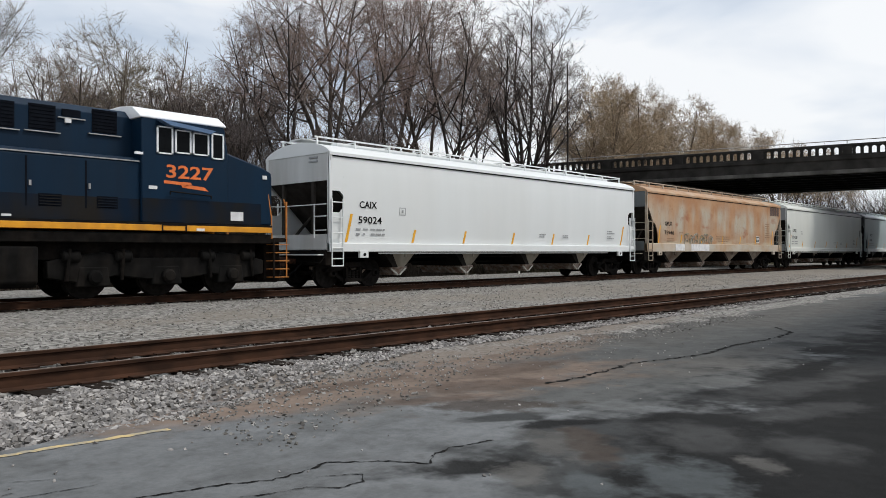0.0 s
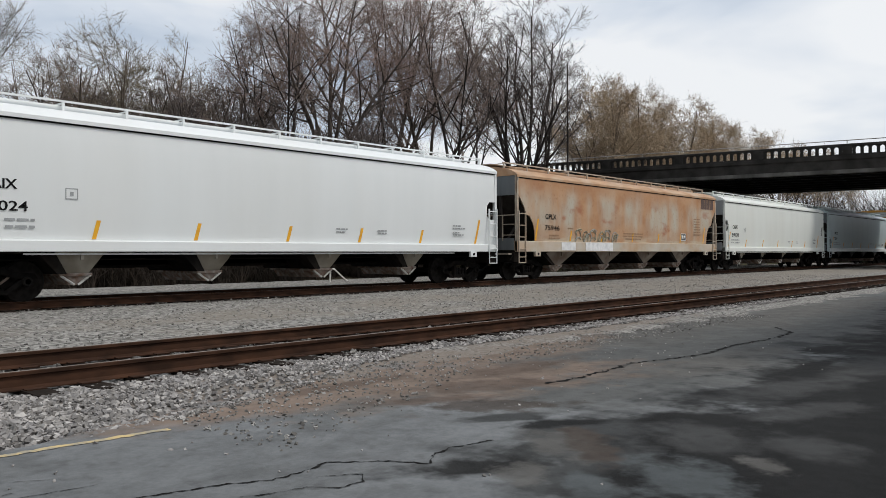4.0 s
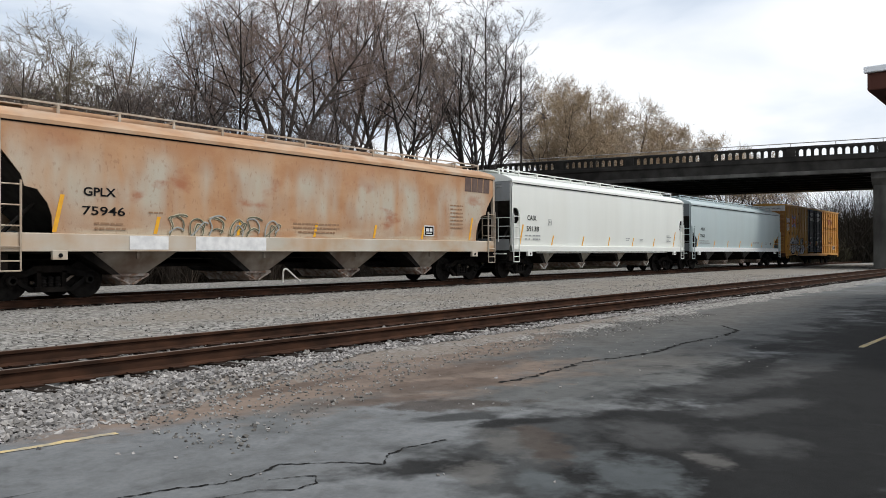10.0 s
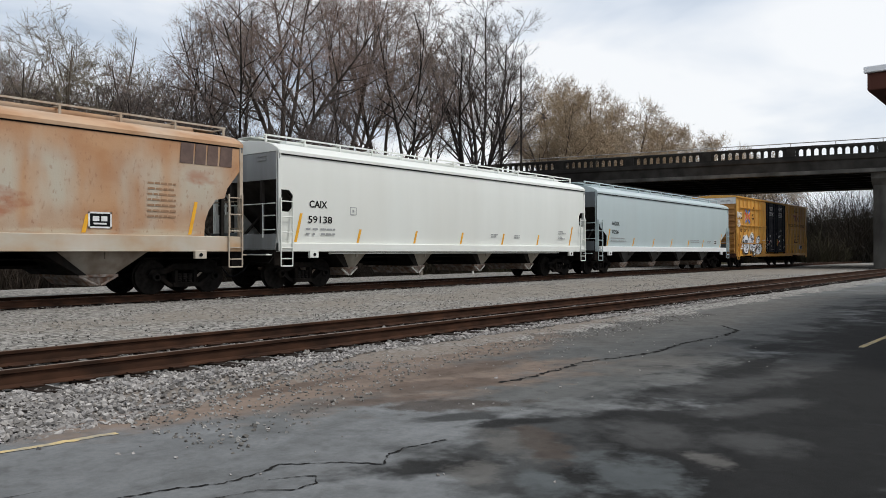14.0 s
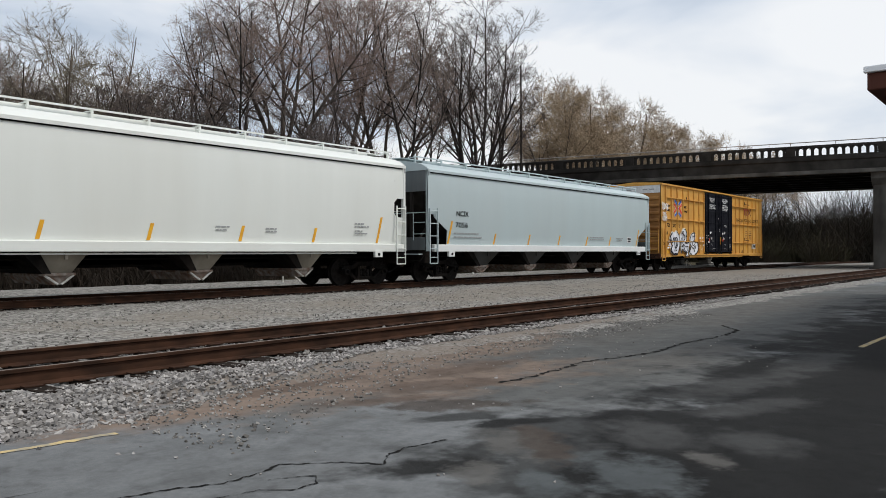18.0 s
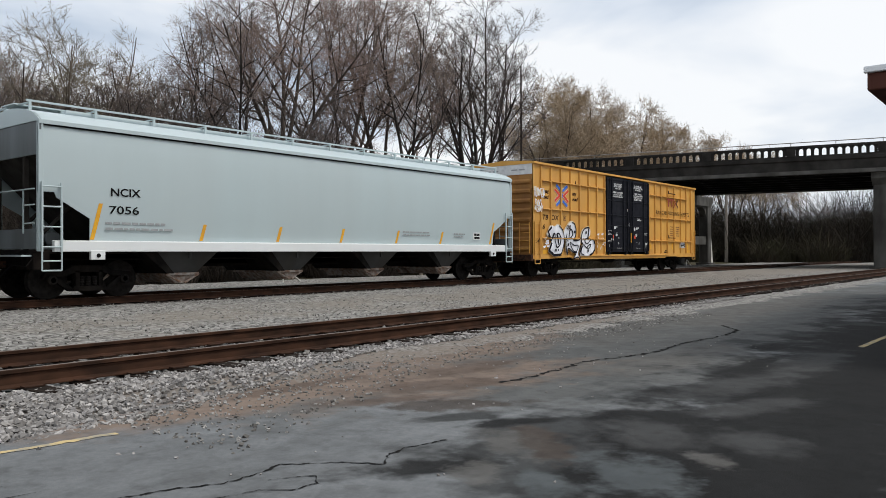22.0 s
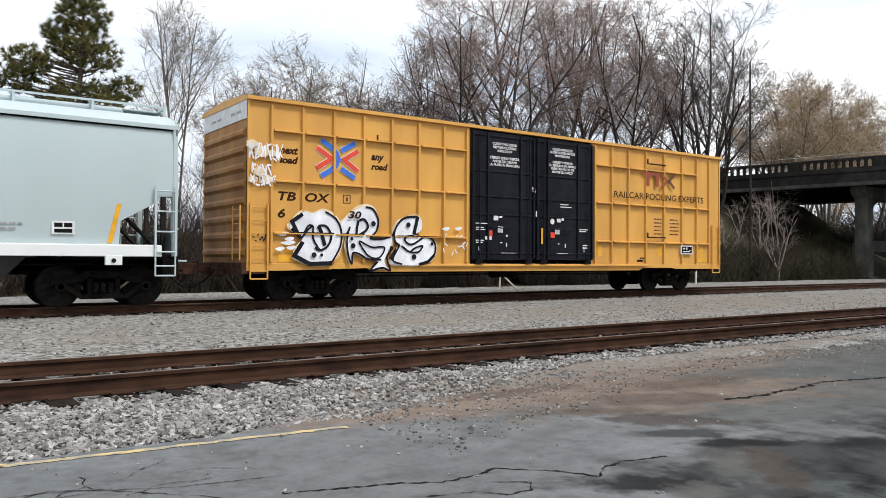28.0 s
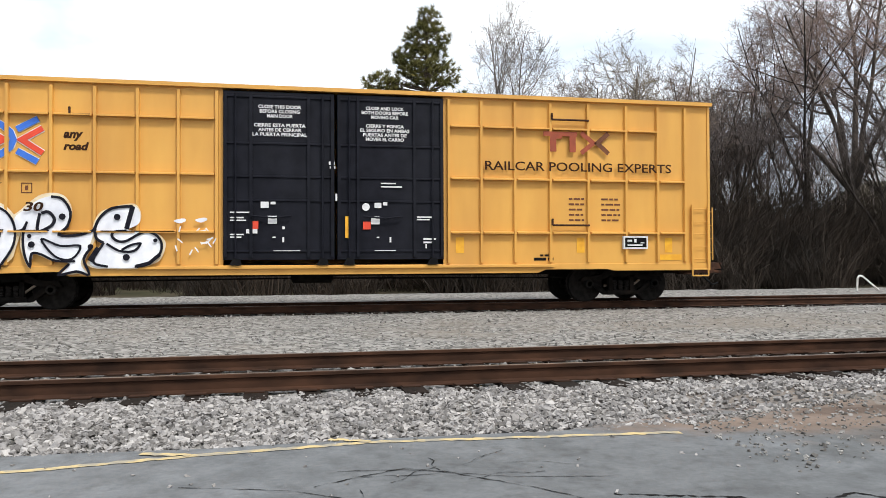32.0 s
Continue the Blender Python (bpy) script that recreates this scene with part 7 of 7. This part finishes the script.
def raw_mesh(name, vs, fs, mat):
    me = bpy.data.meshes.new(name)
    me.from_pydata(vs, [], fs)
    me.materials.append(mat)
    me.shade_smooth()
    return me


def bare_tree(name, label, seed, height, width, mat_twig, mat_bark, **kw):
    wood, crown = fan_tree(seed, height, width, **kw)
    ob = thing(name, label, "tree", "trees behind the railway")
    part("trunk", raw_mesh("trunk", *wood, mat_bark), None, ob, "grey-brown trunk and limbs")
    part("crown", raw_mesh("crown", *crown, mat_twig), None, ob, "leafless twiggy crown")
    return ob


KINDS = [
    bare_tree("bare_tree", "tall leafless tree with a broad reddish-brown twiggy crown", 11, 23.0, 8.0, red_twig, mid_bark, stems=6, fork=0.24, spread=34, girth=0.38, angle=46, lift=0.02, kids=(11, 7, 6), twigs=(4, 3), thick=0.0105),
    bare_tree("bare_tree", "many-stemmed vase-shaped leafless tree with dark limbs", 12, 22.0, 6.6, dark_twig, dark_bark, stems=8, fork=0.10, spread=23, girth=0.38, angle=36, lift=0.03, low=0.14, kids=(9, 7, 6), twigs=(4, 3), twig_len=0.75, thick=0.0118),
    bare_tree("bare_tree", "slender leafless tree with dark limbs and fine twigs", 13, 20.0, 3.9, twig, dark_bark, stems=3, fork=0.26, spread=15, girth=0.22, angle=44, lift=0.06, low=0.22, kids=(11, 7, 6), twigs=(4, 3), twig_len=0.8, thick=0.0118),
    bare_tree("bare_tree", "round-crowned leafless tree with brown twigs", 14, 14.4, 4.6, twig, mid_bark, stems=6, fork=0.20, spread=32, girth=0.26, angle=44, lift=0.02, kids=(10, 7, 5), twigs=(4, 3), twig_len=0.75, thick=0.0118),
    bare_tree("bare_tree", "leafless tree with buff-coloured budding twigs", 15, 24.5, 8.8, tan_twig, bark, stems=6, fork=0.18, spread=36, girth=0.36, angle=46, lift=0.02, kids=(10, 7, 5), twigs=(4, 4), twig_len=1.3, thick=0.020),
    bare_tree("bare_tree", "pale slender leafless tree with whitish twigs", 16, 17.8, 3.7, pale_twig, grey_bark, stems=3, fork=0.10, spread=15, girth=0.20, angle=36, lift=0.05, low=0.2, kids=(13, 8, 5), twigs=(3, 2), twig_len=0.75, thick=0.0105),
    bare_tree("bare_tree", "small leafless tree with dense brown twigs", 17, 11.5, 3.7, dark_twig, dark_bark, stems=5, fork=0.14, spread=30, girth=0.18, lift=0.02, kids=(9, 7, 5), twigs=(4, 3), twig_len=0.7, thick=0.0118),
    bare_tree("bare_tree", "leafless tree with olive-grey twigs and a ragged top", 18, 15.4, 4.3, olive_twig, bark, stems=5, fork=0.18, spread=27, girth=0.22, angle=42, lift=0.04, kids=(10, 7, 5), twigs=(4, 3), twig_len=0.8, thick=0.0118),
]
USED = set()

def plant(kind, x, y, turn, z=-0.3):
    m = pose(x, y, z, 0, 0, turn)
    if kind not in USED:
        USED.add(kind)
        KINDS[kind].matrix_basis = m
        return KINDS[kind]
    return copy_thing(KINDS[kind], m)


# the trees one can tell apart, by bearing from the pavement (degrees to the right of straight across) and distance
def bearing(a, d):
    return d * math.sin(radians(a)), d * math.cos(radians(a))


ROW = [(1, 53.6, 58, 40), (2, 48.6, 49, 200), (0, 47.0, 60, 75), (0, 39.4, 50, 10), (0, 43.6, 56, 250), (3, 32.0, 48, 0), (3, 29.6, 53, 160), (7, 24.8, 48, 20), (7, 27.6, 50, 250),
       (5, 16.3, 46, 30), (3, 22.4, 50, 80), (6, 26.4, 46, 200), (4, 59.6, 97, 20), (4, 61.8, 102, 100), (4, 64.4, 116, 220), (4, 67.0, 129, 10), (4, 69.4, 147, 300), (4, 71.7, 166, 70),
       (3, 33.8, 54, 55), (2, 50.4, 64, 95), (6, 35.2, 45, 15),
       (7, 20.4, 55, 77), (3, 42.0, 62, 33), (6, 41.8, 44, 160), (6, 30.8, 44, 210), (4, 73.7, 177, 60),
       (4, 60.2, 112, 150), (4, 65.6, 135, 280), (2, 36.8, 46, 90), (3, 26.0, 56, 130), (3, 24.6, 60, 45), (7, 21.8, 58, 200), (7, 30.6, 58, 10), (3, 28.4, 60, 300)]
for kind, a, d, turn in ROW:
    x, y = bearing(a, d)
    plant(kind, x, y, turn)


# pine
def pine(seed, height, lobes):
    """lobes: (x, y, z, radius, height) of the needle masses."""
    rnd = random.Random(seed)
    ob = thing("pine_tree", "green pine with an uneven dark needle crown", "tree", "trees behind the railway")
    lines = [([np.array((0.1 * math.sin(i), 0, height * i / 8 - 0.3)) for i in range(9)], [0.24 * (1 - i / 9) + 0.03 for i in range(9)])]
    vs, fs = [], []
    for lx, ly, lz, lr, lh in lobes:
        for k in range(int(105 * lr * lh)):
            d = Vector((rnd.gauss(0, 1), rnd.gauss(0, 1), rnd.gauss(0, 1))).normalized() * rnd.uniform(0.35, 1.0) ** 0.6
            c = Vector((lx + d.x * lr, ly + d.y * lr, lz + d.z * lh))
            if k % 9 == 0:
                p0 = Vector((0, 0, max(c.z - 0.5, 1.0)))
                lines.append(([np.array(v) for v in (p0, p0.lerp(c, 0.5) + Vector((0, 0, -0.1)), c)], [0.05, 0.035, 0.015]))
            for n in range(30):
                dd = Vector((rnd.gauss(0, 1) + d.x, rnd.gauss(0, 1) + d.y, rnd.gauss(0.7, 0.8))).normalized()
                q = c + dd * rnd.uniform(0.18, 0.46)
                w = dd.orthogonal().normalized() * 0.026
                b = len(vs)
                vs += [tuple(c + w), tuple(c - w), tuple(q)]
                fs.append((b, b + 1, b + 2))
    wood = ([], [])
    for pts, rad in lines:
        tubes(np.array([pts]), np.array([rad]), 8 if len(pts) > 3 else 4, *wood)
    part("trunk", raw_mesh("trunk", *wood, bark), None, ob, "brown trunk")
    part("crown", raw_mesh("crown", vs, fs, needle), None, ob, "dark green needle clumps")
    return ob


px, py = bearing(10.2, 45)
pine_a = pine(5, 15.6, [(0.2, 0, 15.3, 0.7, 0.9), (0.1, 0, 14.2, 1.35, 1.0), (-0.2, 0.3, 13.0, 1.75, 1.0), (0.2, -0.4, 12.0, 1.75, 0.9), (-2.6, 0, 11.4, 1.2, 1.0), (-2.9, 0.2, 10.4, 1.0, 0.7), (2.1, 0.3, 10.6, 1.0, 0.7), (0, 0.4, 9.6, 2.3, 1.3)])
pine_a.matrix_basis = pose(px, py, -0.3)
px, py = bearing(7.0, 56)
pine(9, 11.5, [(0, 0, 10.6, 0.9, 1.0), (0.2, 0, 8.8, 1.7, 1.4), (-1.2, 0.4, 7.2, 1.6, 1.3)]).matrix_basis = pose(px, py, -0.3)


# far woods: many thin bare trees in one mesh
def woods(name, label, seed, places, mat, kinds=4):
    protos = []
    for k in range(kinds):
        wood, crown = fan_tree(seed + k, 12.0, 3.2, stems=4, fork=0.15, spread=36, girth=0.18, kids=(5, 4, 3), twigs=(3, 2), twig_len=1.2, thick=0.018, trunk_sides=4)
        m = len(wood[0])
        protos.append((np.array(wood[0] + crown[0]), wood[1] + [[i + m for i in q] for q in crown[1]]))
    rs = np.random.RandomState(seed)
    vs, fs, n = [], [], 0
    for x, y, h in places:
        v, f = protos[rs.randint(kinds)]
        a, s = rs.rand() * 6.28, h / 12.0
        c, d = math.cos(a) * s, math.sin(a) * s
        vs.append(np.stack([v[:, 0] * c - v[:, 1] * d + x, v[:, 0] * d + v[:, 1] * c + y, v[:, 2] * s - 0.3], -1))
        fs += [tuple(i + n for i in q) for q in f]
        n += len(v)
    me = raw_mesh(name, np.concatenate(vs).tolist(), fs, mat)
    return tagged(new(name, me), label, "woods", "", "stuff")


rs = np.random.RandomState(21)
far = []
for i in range(66):
    a, d = rs.uniform(19, 60), rs.uniform(56, 90)
    x, y = bearing(a, d)
    far.append((x, y, (rs.uniform(9, 12) if a < 34 else rs.uniform(10, 15) if a < 46 else rs.uniform(6, 9)) * d / 70))
woods("far_woods", "dense leafless woods on the rise behind the railway", 40, far, woods_haze_twig)
far = []
for i in range(30):
    a, d = rs.uniform(60, 86), rs.uniform(112, 165)
    x, y = bearing(a, d)
    far.append((x, y, rs.uniform(10, 14)))
woods("bridge_woods", "brown leafless woods beyond the bridge", 50, far, woods_haze_twig)
far = []
for i in range(8):
    a, d = rs.uniform(-45, 8), rs.uniform(75, 120)
    x, y = bearing(a, d)
    far.append((x, y, rs.uniform(8, 12)))
woods("yard_end_woods", "low leafless woods beyond the yard", 60, far, woods_haze_twig, 3)


# brush along the foot of the woods
def brush(name, label, seed, clumps, mat):
    rs = np.random.RandomState(seed)
    vs, fs, n = [], [], 0
    for x, y, z, h, r, count, r0 in clumps:
        k = int(count)
        a = rs.rand(k) * 6.28
        q = np.sqrt(rs.rand(k)) * r
        p0 = np.stack([x + q * np.cos(a), y + q * np.sin(a), np.full(k, z - 0.1)], -1)
        lean = rs.randn(k, 3) * [0.45, 0.45, 0.15] + [0, 0, 1.0]
        ln = h * rs.uniform(0.35, 1.1, k)[:, None]
        p1 = p0 + lean * ln * 0.55
        p2 = p1 + (lean + rs.randn(k, 3) * [1.0, 1.0, 0.5]) * ln * 0.45
        w = rs.randn(k, 3) * [1, 1, 0.1]
        w = w / np.linalg.norm(w, axis=1)[:, None]
        vs.append(np.stack([p0 - w * r0, p0 + w * r0, p1 + w * r0 * 0.8, p1 - w * r0 * 0.8, p2], 1).reshape(-1, 3))
        b = (np.arange(k) * 5 + n)[:, None]
        fs += (b + [[0, 1, 2, 3]]).tolist() + (b + [[3, 2, 4]]).tolist()
        n += 5 * k
    me = bpy.data.meshes.new(name)
    me.from_pydata(np.concatenate(vs).tolist(), [], fs)
    me.materials.append(mat)
    return tagged(new(name, me), label, "brush", "", "stuff")


rs = np.random.RandomState(31)
cl = []
for i in range(330):
    x = rs.uniform(-25, 50)
    y = rs.uniform(29.5, 46)
    cl.append((x, y, -0.3, rs.uniform(1.4, 3.2) + (y - 30) * 0.05, rs.uniform(0.8, 1.8), 220, 0.018))
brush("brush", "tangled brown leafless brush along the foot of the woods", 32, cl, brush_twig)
cl = []
for i in range(60):
    x, y = rs.uniform(40, 84), rs.uniform(32, 44)
    cx = 72 - 0.2 * y
    h = 7.6 * max(0.0, min((y - 33.0) / 9.5, 1.0)) * max(0.0, min((21 - abs(x - cx)) / 12, 1.0))
    if x > 58 and h > 4.2:
        continue
    cl.append((x, y, h - 0.3, rs.uniform(0.6, 1.6), rs.uniform(0.8, 1.6), 260, 0.016))
for i in range(40):
    a, d = rs.uniform(67, 78), rs.uniform(100, 118)
    x, y = bearing(a, d)
    cl.append((x, y, -0.3, rs.uniform(2.0, 4.0), rs.uniform(1.5, 2.5), 300, 0.04))
for i in range(150):
    x, y = rs.uniform(33, 60), rs.uniform(29.6, 38)
    cl.append((x, y, -0.3, rs.uniform(1.2, 2.6) + (y - 30) * 0.08, rs.uniform(0.8, 1.7), 260, 0.018))
brush("green_brush", "olive-green undergrowth on the embankment and beyond the bridge", 33, cl, green_brush)


cl = []
for i in range(150):
    a, d = rs.uniform(58, 86), rs.uniform(105, 135)
    x, y = bearing(a, d)
    cl.append((x, y, -0.3, rs.uniform(5.0, 9.0), rs.uniform(2.0, 3.5), 340, 0.042))
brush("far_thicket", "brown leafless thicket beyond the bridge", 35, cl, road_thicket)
cl = []
for i in range(110):
    x, y = rs.uniform(2, 47), rs.uniform(33, 46)
    tall = 1.0 if x < 33 else 0.62
    cl.append((x, y, -0.3, tall * rs.uniform(3.5, 6.8), rs.uniform(1.0, 2.2), 170, 0.018))
for i in range(70):
    x, y = rs.uniform(17, 34), rs.uniform(32, 42)
    cl.append((x, y, -0.3, rs.uniform(3.5, 7.0), rs.uniform(1.0, 2.2), 190, 0.018))
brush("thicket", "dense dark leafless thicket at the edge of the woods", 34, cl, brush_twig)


# ---- poles and trackside bits ----
def utility_pole(x, y, h, r, arm, mat, label, lean=0.0):
    ob = thing("utility_pole", label, "pole")
    part("pole", Shape().tube((x, y, -0.4), (x + lean, y, h), r, 10, r * 0.65), mat, ob)
    if arm:
        part("cross_arm", Shape().box(x - 1.1, x + 1.1, y - 0.06, y + 0.06, h - 0.7, h - 0.55), mat, ob)
        for d in (-0.95, -0.4, 0.4, 0.95):
            part("insulator", Shape().lathe([(0, 0.03), (0.05, 0.06), (0.12, 0.04), (0.16, 0.05), (0.2, 0.02)], (x + d, y, h - 0.55), "z", 8), grey_print, ob)
    return ob


x, y = bearing(57.0, 55)
utility_pole(x, y, 14.3, 0.085, False, dark_bark, "thin dark utility pole among the bare trees")
x, y = bearing(71.3, 104)
utility_pole(x, y, 10.5, 0.22, True, wood_pole, "pale wooden utility pole beyond the bridge")
x, y = bearing(49.6, 43)
utility_pole(x, y, 6.7, 0.10, False, wood_pole, "slender pale leaning pole at the edge of the brush", -0.35)
x, y = bearing(70.2, 98)
pl_ = thing("marker_post", "tall white marker post beyond the bridge", "post")
part("post", Shape().taper((x - 0.35, x + 0.35, y - 0.3, y + 0.3, -0.3), (x - 0.12, x + 0.12, y - 0.1, y + 0.1, 3.6)), white_pipe, pl_, "", 0.02)
x, y = 36.0, 26.7
pl_ = thing("marker_post", "short white marker post beside the gravel", "post")
part("post", Shape().tube((x, y, -0.2), (x, y, 0.85), 0.06, 10), white_pipe, pl_)


def bent_pipe(x, y):
    ob = thing("bent_pipe", "bent white metal pipe stuck in the gravel", "pipe")
    part("pipe", Shape().path([(x, y, -0.2), (x + 0.02, y, 0.32), (x + 0.10, y, 0.42), (x + 0.24, y, 0.40), (x + 0.85, y - 0.1, -0.12)], 0.035, 8), white_pipe, ob)
    return ob


bent_pipe(21.3, 25.8)
bent_pipe(66.0, 25.8)
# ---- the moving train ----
def travel(t):
    """Place of the boxcar's leading end along the track at t seconds: the train gathers speed slowly."""
    return 95.53344 - 2.5550866 * t - 0.02352609 * t ** 2 + 0.00016936694 * t ** 3 - 7.0780091e-06 * t ** 4 + 1.194006e-07 * t ** 5


STOCK = ((box, 0.0), (hopper_d, -20.80), (hopper_c, -40.68), (hopper_b, -60.74), (hopper_a, -80.66), (eng, -82.66))


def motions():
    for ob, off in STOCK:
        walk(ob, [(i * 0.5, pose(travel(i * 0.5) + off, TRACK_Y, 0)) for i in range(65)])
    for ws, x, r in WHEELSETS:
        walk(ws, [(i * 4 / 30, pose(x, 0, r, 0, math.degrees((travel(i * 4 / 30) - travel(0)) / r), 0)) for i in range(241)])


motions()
